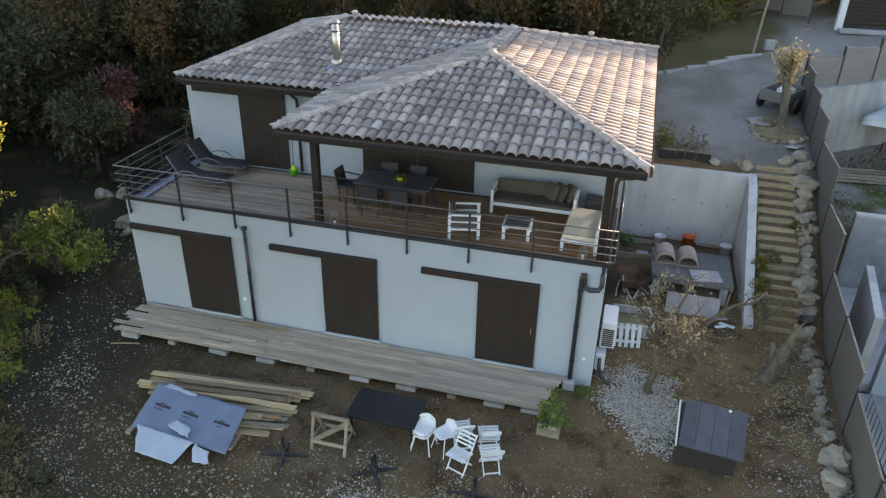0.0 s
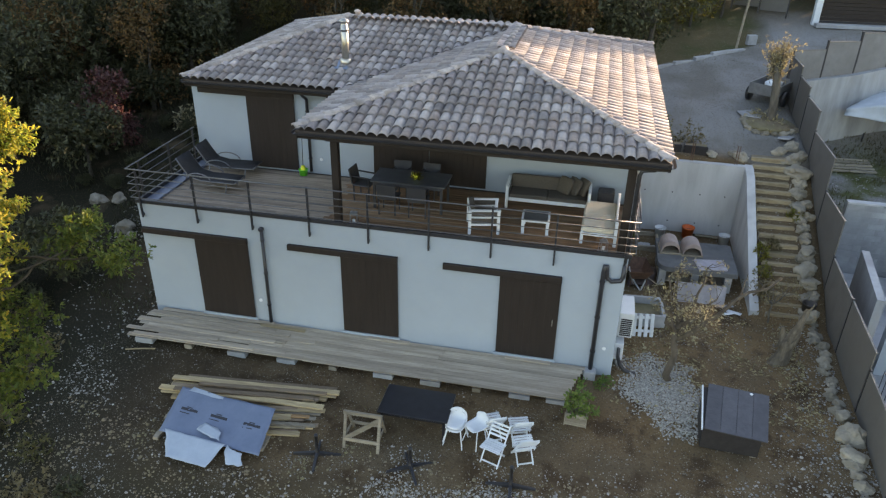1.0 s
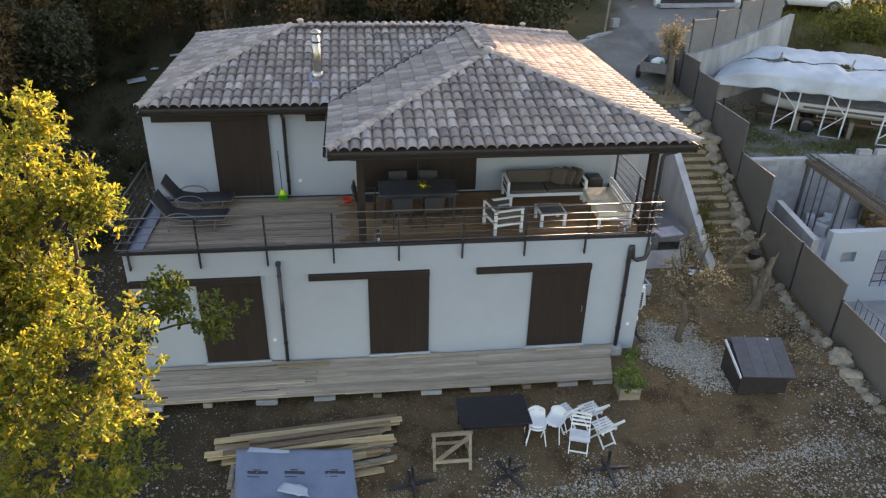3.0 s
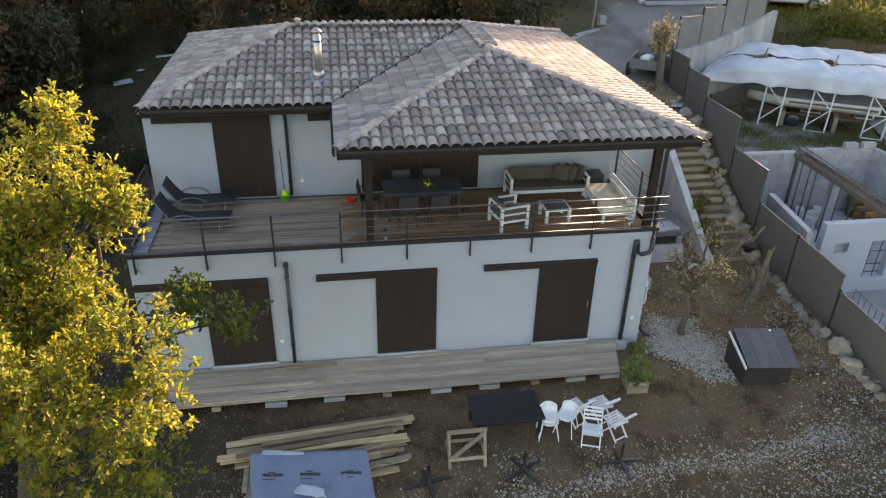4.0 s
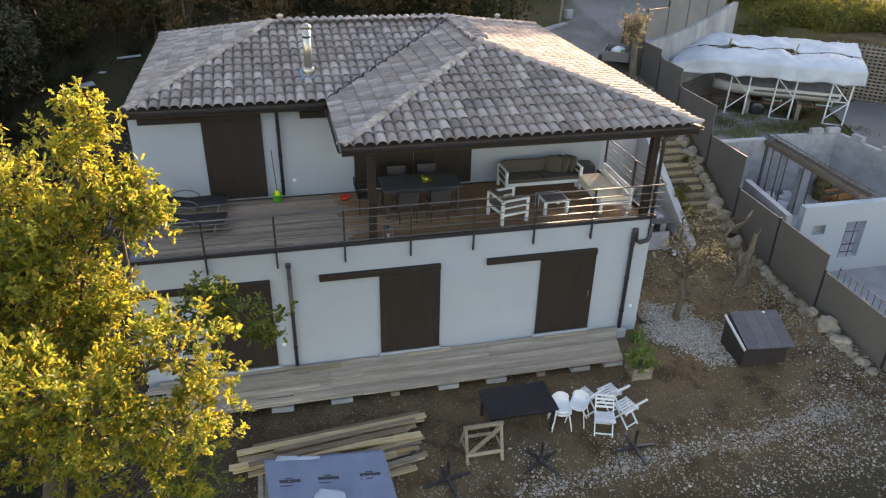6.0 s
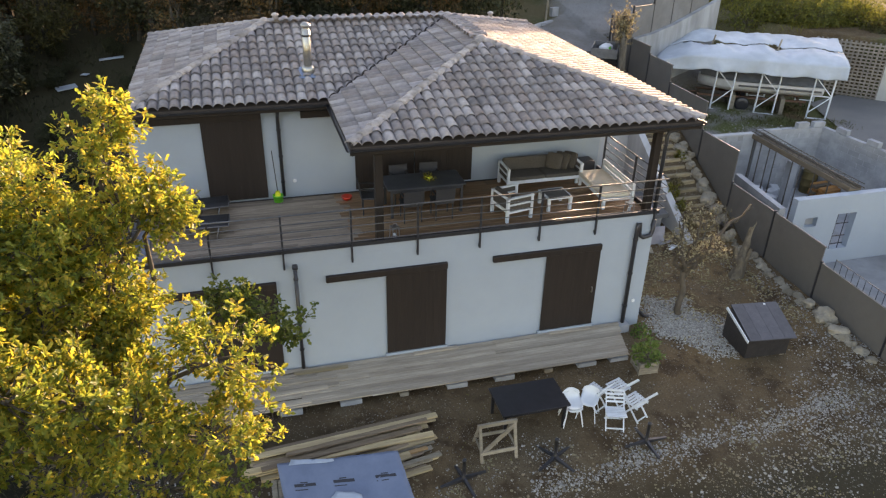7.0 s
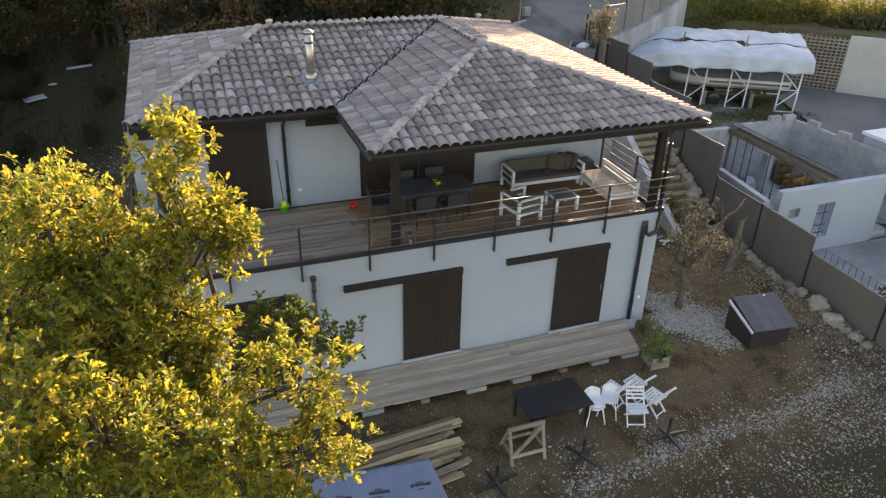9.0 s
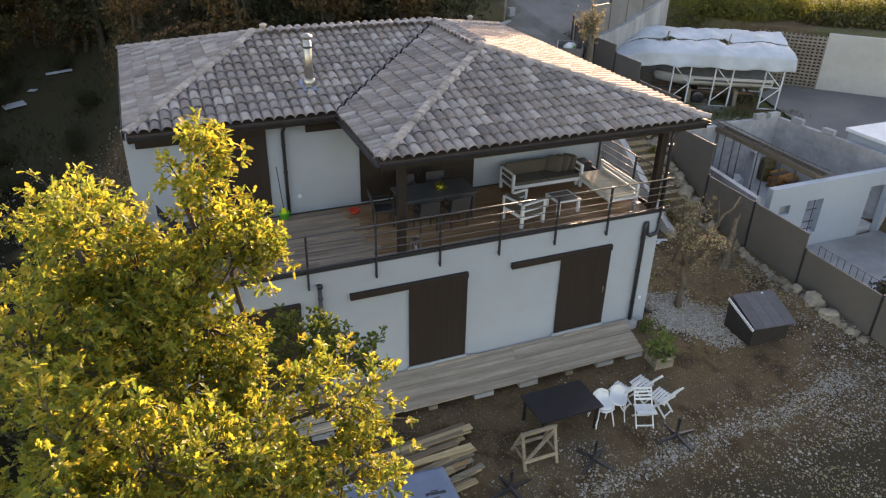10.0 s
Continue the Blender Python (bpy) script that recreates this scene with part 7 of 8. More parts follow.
# far retaining wall with open lattice
PALE_RENDER = material("pale render", (0.36, 0.36, 0.34), (0.43, 0.43, 0.41), 2.0, 0.9, bump=0.2, stain=(0.29, 0.29, 0.27), stain_scale=0.5, stain_amount=0.35)
fw_dir = math.degrees(math.atan2(-5.0, 4.7))
bm = bmesh.new()
box(bm, 2.32, 9.5, -0.12, 0.12, 0.8, 4.15)
o = tagged(part("far_wall", bm, PALE_RENDER), "pale concrete retaining wall along the road", "wall", kind="structure")
o.matrix_basis = pose(17.25, 27.95, 0, 0, 0, fw_dir)
lat = thing("lattice_wall", "brown openwork block lattice set in the wall", "lattice", (17.25, 27.95, 0), fw_dir)
for k in range(16):
    bx("upright", (-0.75 + 0.20 * k, -0.67 + 0.20 * k, -0.1, 0.1, 1.3, 4.0), LATTICE, lat)
for k in range(17):
    bx("course", (-0.75, 2.31, -0.13, -0.101, 1.4 + 0.155 * k, 1.475 + 0.155 * k), LATTICE, lat)
# road surface
bm = bmesh.new()
R = [(13.0, 20.5), (15.2, 26.3), (17.6, 27.2), (25, 19.3), (22, 15.5)]
for k, (x, y) in enumerate(R):
    R[k] = bm.verts.new((x, y, 1.56))
bm.faces.new(R)
tagged(part("road", bm, ASPHALT), "worn grey asphalt lane", "road", kind="structure")

# white car far up the road
car = thing("car", "white hatchback parked on the upper road", "car", (16.5, 36.2, ground_z(16.5, 36.2)), -22)
CARP = material("white car paint", (0.75, 0.76, 0.77), (0.80, 0.81, 0.82), 2, 0.25, bump=0.0)
bm = bmesh.new()
prof = [(-2.0, 0.35), (-2.05, 0.75), (-1.95, 1.0), (-1.6, 1.42), (-0.2, 1.48), (0.65, 1.0), (1.75, 0.85), (2.0, 0.6), (2.0, 0.3)]
a = [bm.verts.new((x, -0.85 + (0.14 if z > 1.2 else 0), z)) for x, z in prof]
b = [bm.verts.new((x, 0.85 - (0.14 if z > 1.2 else 0), z)) for x, z in prof]
bm.faces.new(a)
bm.faces.new(b[::-1])
for k in range(len(prof)):
    bm.faces.new((a[k], a[(k + 1) % len(prof)], b[(k + 1) % len(prof)], b[k]))
bevel(bm, 0.05, 2)
part("body", bm, CARP, car, "", True)
GLASSY = material("dark car glass", (0.01, 0.012, 0.014), (0.015, 0.017, 0.02), 3, 0.08, bump=0)
for y in (-0.795, 0.775):
    bx("side_window", (-1.4, 0.1, y, y + 0.02, 1.05, 1.36), GLASSY, car)
for x in (-1.25, 1.25):
    for y in (-0.80, 0.80):
        bm = bmesh.new()
        lathe(bm, [(0.16, -0.1), (0.29, -0.1), (0.32, -0.06), (0.32, 0.06), (0.29, 0.1), (0.16, 0.1)], 20)
        bmesh.ops.transform(bm, matrix=pose(x, y, 0.31, 90, 0, 0), verts=bm.verts)
        w_ = part("wheel", bm, BLACK, car, "", True)
        bm = bmesh.new()
        lathe(bm, [(0, -0.105), (0.17, -0.105), (0.17, 0.105), (0, 0.105)], 16)
        bmesh.ops.transform(bm, matrix=pose(x, y, 0.31, 90, 0, 0), verts=bm.verts)
        part("rim", bm, ALU, w_)
for y in (-0.7, 0.45):
    bx("headlight", (1.9, 2.01, y, y + 0.25, 0.6, 0.74), CHROME, car)

# ---- plants ----
OAK = leaf_material("oak leaves turning yellow", [(0.072, 0.110, 0.022), (0.145, 0.195, 0.034), (0.245, 0.275, 0.042), (0.36, 0.335, 0.050), (0.48, 0.355, 0.053), (0.53, 0.26, 0.050)], 0.64, 0.5)
# low leaves: greener, and darkened to stand for the shade down there
OAK_GREEN_SHADED = leaf_material("green oak leaves darkened as shade", [(0.05, 0.085, 0.018), (0.085, 0.125, 0.022), (0.14, 0.165, 0.028), (0.23, 0.205, 0.033)], 0.5)
OAK_BARK = material("dark oak bark", (0.045, 0.037, 0.028), (0.09, 0.075, 0.058), 12, 0.95, bump=0.9, bump_scale=20, stretch=(1, 1, 0.3))
STRAW = leaf_material("pale straw leaves", [(0.19, 0.15, 0.075), (0.32, 0.26, 0.14), (0.44, 0.37, 0.21)], 0.3)
CITRUS = leaf_material("yellowish citrus leaves", [(0.06, 0.11, 0.022), (0.12, 0.185, 0.035), (0.21, 0.25, 0.055)], 0.4)
GREENLEAF = leaf_material("fresh green leaves", [(0.05, 0.11, 0.02), (0.10, 0.19, 0.03), (0.17, 0.24, 0.04)], 0.4)
WOODS = [
    leaf_material("dark evergreen leaves", [(0.03, 0.033, 0.015), (0.05, 0.053, 0.02), (0.078, 0.074, 0.028)], 0.25),
    leaf_material("brown autumn leaves", [(0.07, 0.045, 0.018), (0.13, 0.075, 0.024), (0.20, 0.105, 0.03)], 0.35),
    leaf_material("olive green leaves", [(0.045, 0.046, 0.015), (0.085, 0.078, 0.022), (0.14, 0.115, 0.028)], 0.35),
    leaf_material("dull red leaves", [(0.06, 0.02, 0.018), (0.09, 0.028, 0.025), (0.11, 0.05, 0.03)], 0.3),
    leaf_material("yellow green leaves", [(0.09, 0.09, 0.015), (0.17, 0.155, 0.022), (0.24, 0.20, 0.03)], 0.45),
]
PALE_DRY = leaf_material("bleached straw leaves", [(0.15, 0.12, 0.06), (0.26, 0.215, 0.12), (0.36, 0.31, 0.19), (0.20, 0.21, 0.07)], 0.3)
DRY = leaf_material("dry straw leaves", [(0.10, 0.075, 0.032), (0.17, 0.13, 0.06), (0.23, 0.185, 0.095)], 0.3)
HEDGE = leaf_material("bright hedge leaves", [(0.075, 0.085, 0.022), (0.15, 0.155, 0.03), (0.26, 0.245, 0.045)], 0.45, 0.75)

LOBED = np.array([[0, 0, 0], [0.16, 0.07, 0.02], [0.36, 0.24, 0.05], [0.50, 0.10, 0.03], [0.72, 0.24, 0.06], [1.0, 0.03, 0.0]])
PLAIN = np.array([[0, 0, 0], [0.25, 0.17, 0.03], [0.5, 0.22, 0.05], [0.68, 0.19, 0.04], [0.85, 0.11, 0.02], [1.0, 0.0, 0.0]])


def leaves_mesh(name, pos, axis, size, mat, shape=LOBED, seed=1):
    """Two-halved bent leaves at pos, pointing along axis."""
    r = np.random.RandomState(seed)
    n = len(pos)
    u = axis / np.linalg.norm(axis, axis=1, keepdims=True)
    rv = r.normal(size=(n, 3)) * 0.55 + np.array([0, 0, 1.0])
    v = np.cross(rv, u)
    v /= np.linalg.norm(v, axis=1, keepdims=True) + 1e-9
    w = np.cross(u, v)
    halves = []
    for sgn in (1, -1):
        t = shape * np.array([1, sgn, 1])
        droop = -0.18 * t[:, 0] ** 2
        halves.append(pos[:, None, :] + size[:, None, None] * (t[None, :, 0, None] * u[:, None, :] + t[None, :, 1, None] * v[:, None, :] + (t[None, :, 2, None] + droop[None, :, None]) * w[:, None, :]))
    # the two halves share the rib's ends so that a leaf is one island
    left, right = halves
    verts = np.concatenate([left, right[:, 1:5, :]], 1).reshape(-1, 3)
    base = np.arange(n)[:, None] * 10
    fa = base + np.array([0, 1, 2, 3, 4, 5])
    fb = base + np.array([0, 5, 9, 8, 7, 6])
    return mesh_np(name, verts, np.concatenate([fa, fb]), mat)


def rosettes(points, dirs, per, size, seed, spread=0.9):
    r = np.random.RandomState(seed)
    P_ = np.repeat(points, per, 0) + r.normal(size=(len(points) * per, 3)) * size * 0.25
    D = np.repeat(dirs, per, 0)
    D = D / (np.linalg.norm(D, axis=1, keepdims=True) + 1e-9)
    A_ = D * 0.55 + r.normal(size=D.shape) * spread + np.array([0, 0, 0.1])
    S = size * r.uniform(0.6, 1.25, len(P_))
    return P_, A_, S


def limb(bm, a, b, r0, r1, seed, bend=0.12, seg=6, n=6):
    a, b = Vector(a), Vector(b)
    L = (b - a).length
    pts, rad = [], []
    for k in range(n + 1):
        t = k / n
        p = a.lerp(b, t)
        if 0 < k < n:
            p += Vector((noise.noise((seed, t * 2.5, 1)), noise.noise((seed, t * 2.5, 5)), noise.noise((seed, t * 2.5, 9)))) * L * bend
        pts.append(p)
        rad.append(r0 + (r1 - r0) * t)
    tube(bm, pts, rad, seg)
    return pts


# the oak in front of the house
rng = random.Random(77)
oak = thing("oak_tree", "oak tree with dense yellow-green autumn leaves", "tree", (0, 0, 0))
bm = bmesh.new()
base = Vector((-12.6, 7.4, ground_z(-12.6, 7.4) - 0.2))
LOBES = [
    ((-11.02, 8.75, 7.70), 0.34, 0.90), ((-10.72, 8.80, 6.85), 0.42, 0.38), ((-12.25, 9.50, 7.15), 0.70, 0.75), ((-10.02, 7.05, 5.88), 0.64, 0.42),
    ((-10.12, 6.50, 5.30), 0.62, 0.46), ((-11.60, 8.30, 6.50), 0.95, 0.75), ((-13.10, 8.70, 6.20), 1.15, 1.00), ((-11.10, 7.30, 5.45), 0.95, 0.65),
    ((-9.10, 9.38, 4.58), 0.42, 0.18), ((-12.70, 7.30, 5.10), 1.25, 1.05), ((-11.80, 9.40, 5.00), 0.90, 0.65), ((-10.10, 9.70, 4.75), 0.50, 0.28),
    ((-14.20, 9.90, 5.60), 1.20, 1.10), ((-10.75, 6.90, 4.30), 0.90, 0.60), ((-13.40, 6.60, 4.30), 1.15, 0.85), ((-11.90, 8.30, 4.00), 1.00, 0.55), ((-9.70, 9.25, 5.15), 0.32, 0.16)]
LOBES += [((-10.95, 8.85, 8.10), 0.22, 0.32), ((-10.42, 9.05, 7.05), 0.26, 0.26)]
LOBES += [((-10.35, 8.10, 3.05), 0.50, 0.30), ((-10.90, 8.20, 2.40), 0.55, 0.40), ((-11.25, 9.0, 3.3), 0.5, 0.3)]
LOBES += [((-11.85, 7.9, 6.35), 0.70, 0.55), ((-12.75, 7.8, 6.75), 0.85, 0.60), ((-12.15, 7.4, 5.75), 0.80, 0.60)]
LOBES += [((-11.75, 8.4, 7.15), 0.55, 0.42), ((-12.25, 8.4, 7.65), 0.45, 0.45), ((-11.45, 8.4, 6.85), 0.48, 0.38), ((-11.15, 8.3, 6.30), 0.52, 0.42), ((-12.40, 8.4, 5.90), 0.60, 0.45), ((-10.95, 8.1, 5.75), 0.50, 0.35), ((-11.6, 8.9, 5.7), 0.6, 0.4)]
LOBES += [((-12.45, 6.4, 6.70), 0.60, 0.45), ((-11.85, 6.3, 6.30), 0.52, 0.42), ((-11.30, 6.4, 6.05), 0.48, 0.38), ((-12.40, 6.2, 5.95), 0.55, 0.42), ((-10.85, 6.4, 5.65), 0.45, 0.36)]
LOW = (8, 11, 16, 19, 20, 21)
low_p, low_d = [], []
fork = Vector((-12.2, 7.9, 2.6))
crotch = Vector((-11.9, 8.1, 4.0))
limb(bm, base, fork, 0.22, 0.17, 3.3, 0.05, 10)
limb(bm, fork, crotch, 0.17, 0.12, 4.1, 0.05, 10)
cl_p, cl_d = [], []
for k, (c, rh, rvv) in enumerate(LOBES):
    c = Vector(c)
    start = crotch if c.z > 4.6 else fork
    if k in LOW:
        limb(bm, (-11.1, 9.2, 4.5) if k == LOW[0] else fork if 18 < k < 22 else (-11.4, 8.6, 4.1), c, 0.03, 0.012, 11.7 + k, 0.12, 6)
    else:
        limb(bm, start, c, 0.06, 0.022, 11.7 + k, 0.14, 7)
    count = int(17 * rh * rh) + (5 if k in LOW else 9)
    for j in range(count):
        d = Vector((rng.gauss(0, 1), rng.gauss(0, 1), rng.gauss(0.15, 1))).normalized()
        tip = c + Vector((d.x * rh, d.y * rh, d.z * rvv)) * rng.uniform(0.75, 1.12)
        mid = limb(bm, c + d * 0.08, tip, 0.014, 0.004, k * 31.0 + j, 0.16, 4, 4)
        for q_ in range(10):
            s_ = c.lerp(tip, 1.0 if q_ == 0 else rng.uniform(0.3, 1.0))
            e_ = (d * 0.6 + Vector((rng.gauss(0, 0.6), rng.gauss(0, 0.6), rng.gauss(0.3, 0.5)))).normalized()
            p = s_ + e_ * rng.uniform(0.08, 0.3)
            if q_ % 3 == 0:
                tube(bm, [s_, s_.lerp(p, 0.5) + Vector((0, 0, 0.015)), p], [0.005, 0.004, 0.003], 3)
            (low_p if k in LOW else cl_p).append(p[:])
            (low_d if k in LOW else cl_d).append(e_[:])
part("trunk", bm, OAK_BARK, oak, "", True)
P_, A_, S = rosettes(np.array(cl_p), np.array(cl_d), 10, 0.094, 5, 0.8)
part("crown", leaves_mesh("crown", P_, A_, S, OAK, LOBED, 6), None, oak)
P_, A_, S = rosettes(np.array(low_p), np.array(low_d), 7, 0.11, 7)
part("lower_crown", leaves_mesh("lower_crown", P_, A_, S, OAK_GREEN_SHADED, LOBED, 8), None, oak, "still green leaves on the low branches, darkened as in shade")


# woodland trees, a few kinds, each copied about
def wood_tree(kind, h, r, mat, seed, nlobe=7, per=5, low=0.15):
    rr = random.Random(seed)
    t = thing(kind[0], kind[1], "tree" if h > 2.6 else "shrub", (0, 0, 0), 0, "woodland trees")
    bm = bmesh.new()
    limb(bm, (0, 0, -0.4), (0.1 * r, 0.05 * r, h * 0.8), 0.03 * h ** 0.8 + 0.02, 0.015, seed * 3.1, 0.04, 7)
    pts, dirs = [], []
    for k in range(nlobe):
        a = rr.uniform(0, 6.28)
        f = rr.uniform(low, 0.95)
        rad = r * (1 - 0.75 * max(0, f - 0.35)) * rr.uniform(0.35, 0.75)
        c = Vector((math.cos(a) * rad, math.sin(a) * rad, h * f))
        limb(bm, (0, 0, h * f * 0.7), c, 0.03, 0.008, seed + k * 2.3, 0.1, 5, 4)
        lr = r * rr.uniform(0.35, 0.55)
        for j in range(105):
            d = Vector((rr.gauss(0, 1), rr.gauss(0, 1), rr.gauss(0.2, 1))).normalized()
            pts.append((c + d * lr * rr.uniform(0.55, 1.15))[:])
            dirs.append(d[:])
    part("trunk", bm, WOOD_BARK, t)
    P_, A_, S = rosettes(np.array(pts), np.array(dirs), per, 0.145, seed)
    part("crown", leaves_mesh("crown", P_, A_, S, mat, PLAIN, seed), None, t)
    return t


kinds = [
    wood_tree(("evergreen_oak", "dark evergreen oak in the woods behind the house"), 5.2, 2.0, WOODS[0], 3, 12, 5),
    wood_tree(("brown_tree", "brown-leaved autumn tree in the dark woods"), 5.0, 1.7, WOODS[1], 5, 10, 4),
    wood_tree(("olive_green_tree", "olive-green broadleaf tree on the wooded slope"), 4.4, 1.8, WOODS[2], 7, 11, 4),
    wood_tree(("red_shrub", "dull red autumn shrub among dark trees"), 2.6, 1.3, WOODS[3], 9, 7, 4, 0.2),
    wood_tree(("yellow_tree", "yellow-green young tree catching light"), 4.0, 1.4, WOODS[4], 11, 9, 4),
    wood_tree(("dark_shrub", "dark green shrub on the wooded slope"), 2.0, 1.3, WOODS[0], 13, 7, 5, 0.2),
]
rng = random.Random(101)


def put(k, x, y, s):
    o = copy_thing(kinds[k], pose(x, y, ground_z(x, y), 0, 0, rng.uniform(0, 360)))
    o.scale = (s, s, s * rng.uniform(0.9, 1.15))


placed = []
for x0, x1, y0, y1, n_, mix in ((-30, -17, 19, 34, 34, (0, 0, 2, 5, 5, 5, 1)), (-24, -12.5, 25, 38, 26, (0, 2, 0, 1, 5, 0)), (-12.5, 1.5, 26.4, 40, 40, (0, 2, 1, 5, 2, 5)), (1.5, 7.5, 37.5, 43, 8, (4, 2, 4, 2)), (-34, -20, 8, 19, 14, (0, 5, 5, 2)), (-20.5, -15.2, 9, 15.5, 9, (5, 5, 5)), (7.5, 22, 37.5, 42, 10, (5, 5, 2))):
    tries = 0
    while n_ and tries < 600:
        tries += 1
        x, y = rng.uniform(x0, x1), rng.uniform(y0, y1)
        if any((x - a) ** 2 + (y - b) ** 2 < 1.5 for a, b in placed) or (-18.5 < x < -11.8 and 16 < y < 33.0):
            continue
        placed.append((x, y))
        put(rng.choice(mix), x, y, rng.uniform(0.75, 1.2) if x < 7 else 0.7)
        n_ -= 1
# unseen row added beyond the gate to keep the sun off the drive
for k in range(16):
    put(rng.choice((2, 5, 0)), 8.5 + 0.8 * k, 37.6 + rng.uniform(-0.3, 0.8), rng.uniform(0.7, 0.85))
# the last seven are unseen, added to block sun streaks on the drive
for k, x, y, s in ((1, -13.4, 34.0, 0.9), (4, 2.3, 37.0, 0.9), (4, 3.6, 36.6, 0.8), (4, 0.9, 35.4, 0.9), (4, 1.8, 34.6, 0.7), (1, -19.2, 25.8, 0.95), (1, -19.6, 29.6, 1.0), (3, -19.0, 22.2, 1.1), (1, -22.0, 24.0, 0.9), (4, 1.0, 32.6, 0.6), (4, 2.6, 33.9, 0.7), (2, 0.1, 31.2, 0.6), (4, 4.0, 35.2, 0.7), (1, 1.8, 35.0, 0.7), (0, 8.0, 43.5, 1.0), (0, 9.4, 44.2, 1.1), (0, 10.8, 43.4, 1.0), (0, 12.2, 44.4, 1.1), (0, 13.5, 43.6, 1.0), (0, 14.8, 44.3, 1.0), (0, 16.2, 43.6, 1.0)):
    put(k, x, y, s)
for k in range(46):
    x, y = rng.uniform(-18.6, -13.4), rng.uniform(19.0, 33.5)
    if x + 0.25 * (y - 24) < -14.0 or y > 27:
        put(5, x, y, rng.uniform(0.2, 0.36))
# unseen shrubs added to the north-east so that the boat's tarpaulin lies in shade
for k in range(14):
    put(5, 21.0 + 0.7 * k, 43.6 + rng.uniform(-0.5, 0.5), rng.uniform(0.95, 1.1))
for k in kinds:
    k.matrix_basis = pose(*{0: (-27, 22), 1: (-24, 30), 2: (-21, 33), 3: (-22, 26), 4: (-2, 34), 5: (-20, 26)}[kinds.index(k)], 0)
    k.location.z = ground_z(k.location.x, k.location.y)


# small bare olive by the gravel, dead trunk, pollard
def gnarled(name, label, at, height_, spread, r0, seed, n_limb, twigs, leaf=None, per=2, size=0.06, twig_len=0.5, lean=(0.1, 0.1), extra=(), bark=None):
    rr = random.Random(seed)
    t = thing(name, label, "tree", at)
    bm = bmesh.new()
    f = Vector((lean[0], lean[1], height_ * 0.42))
    limb(bm, (0, 0, -0.1), f, r0, r0 * 0.7, seed, 0.10, 10)
    pts, dirs = [], []
    for k in range(n_limb):
        a = 6.28 * k / n_limb + rr.uniform(-0.4, 0.4)
        e = Vector((math.cos(a) * spread * rr.uniform(0.55, 1), math.sin(a) * spread * rr.uniform(0.55, 1), height_ * rr.uniform(0.7, 1.0)))
        lp = limb(bm, f, e, r0 * 0.55, r0 * 0.16, seed + k * 3.7, 0.16, 7)
        for j in range(twigs):
            s = lp[rr.randrange(3, 7)]
            d = Vector((rr.gauss(0, 1), rr.gauss(0, 1), rr.gauss(0.35, 0.7))).normalized()
            tip = s + d * twig_len * rr.uniform(0.5, 1.2)
            limb(bm, s, tip, r0 * 0.10, 0.003, seed + k * 7.1 + j, 0.18, 4, 4)
            for q_ in range(5):
                pts.append((s.lerp(tip, rr.uniform(0.4, 1.0)) + Vector((rr.gauss(0, 0.04), rr.gauss(0, 0.04), rr.gauss(0, 0.04))))[:])
                dirs.append(d[:])
    for a_, b_, ra, rb_ in extra:
        limb(bm, a_, b_, ra, rb_, seed + 91.0, 0.1, 7, 7)
    part("trunk", bm, bark or BARK, t, "", True)
    if leaf:
        P_, A_, S = rosettes(np.array(pts), np.array(dirs), per, size, seed)
        part("crown", leaves_mesh("crown", P_, A_, S, leaf, PLAIN, seed), None, t)
    return t


FIG_BARK = material("brown fig bark", (0.06, 0.046, 0.033), (0.125, 0.098, 0.072), 10, 0.95, bump=0.9, bump_scale=22, stretch=(1, 1, 0.4))
gnarled("fig_tree", "small nearly bare tree with dry straw-coloured leaves", (1.32, 14.12, 0.22), 3.0, 0.72, 0.095, 17, 7, 15, PALE_DRY, 2, 0.07, 0.5, (-0.06, 0.12), (((-0.02, 0.1, 1.1), (2.05, 0.68, 2.72), 0.065, 0.022), ((1.5, 0.5, 2.3), (1.75, 0.25, 2.85), 0.025, 0.008), ((1.2, 0.42, 2.05), (1.35, 0.75, 2.7), 0.028, 0.008)), FIG_BARK)
# old split trunk leaning towards the fence
dead = thing("dead_trunk", "leaning split grey dead tree trunk with broken stubs", "tree", (3.90, 15.36, 0.05))
bm = bmesh.new()
rr = random.Random(61)
limb(bm, (0, 0, -0.15), (0.26, 0.18, 0.80), 0.23, 0.15, 29.0, 0.07, 12, 8)
limb(bm, (0.22, 0.15, 0.62), (0.56, 0.44, 1.62), 0.14, 0.05, 33.0, 0.08, 10, 8)
limb(bm, (0.20, 0.06, 0.45), (0.42, 0.06, 1.10), 0.10, 0.03, 37.0, 0.10, 9, 7)
limb(bm, (0.14, 0.18, 0.55), (0.06, 0.34, 1.08), 0.10, 0.055, 41.0, 0.10, 9, 6)
limb(bm, (0.48, 0.37, 1.38), (0.66, 0.40, 1.78), 0.04, 0.012, 43.0, 0.15, 6, 5)
for k in range(6):
    a_ = 1.05 * k + rr.uniform(-0.25, 0.25)
    reach = rr.uniform(0.34, 0.55)
    limb(bm, (0.10 * math.cos(a_), 0.10 * math.sin(a_), 0.16), (reach * math.cos(a_), reach * math.sin(a_), -0.05), 0.12, 0.045, 71.0 + k, 0.10, 7, 6)
for v in bm.verts:
    v.co += Vector((noise.noise(v.co * 9), noise.noise(v.co * 9 + Vector((5, 0, 0))), noise.noise(v.co * 6))) * 0.04
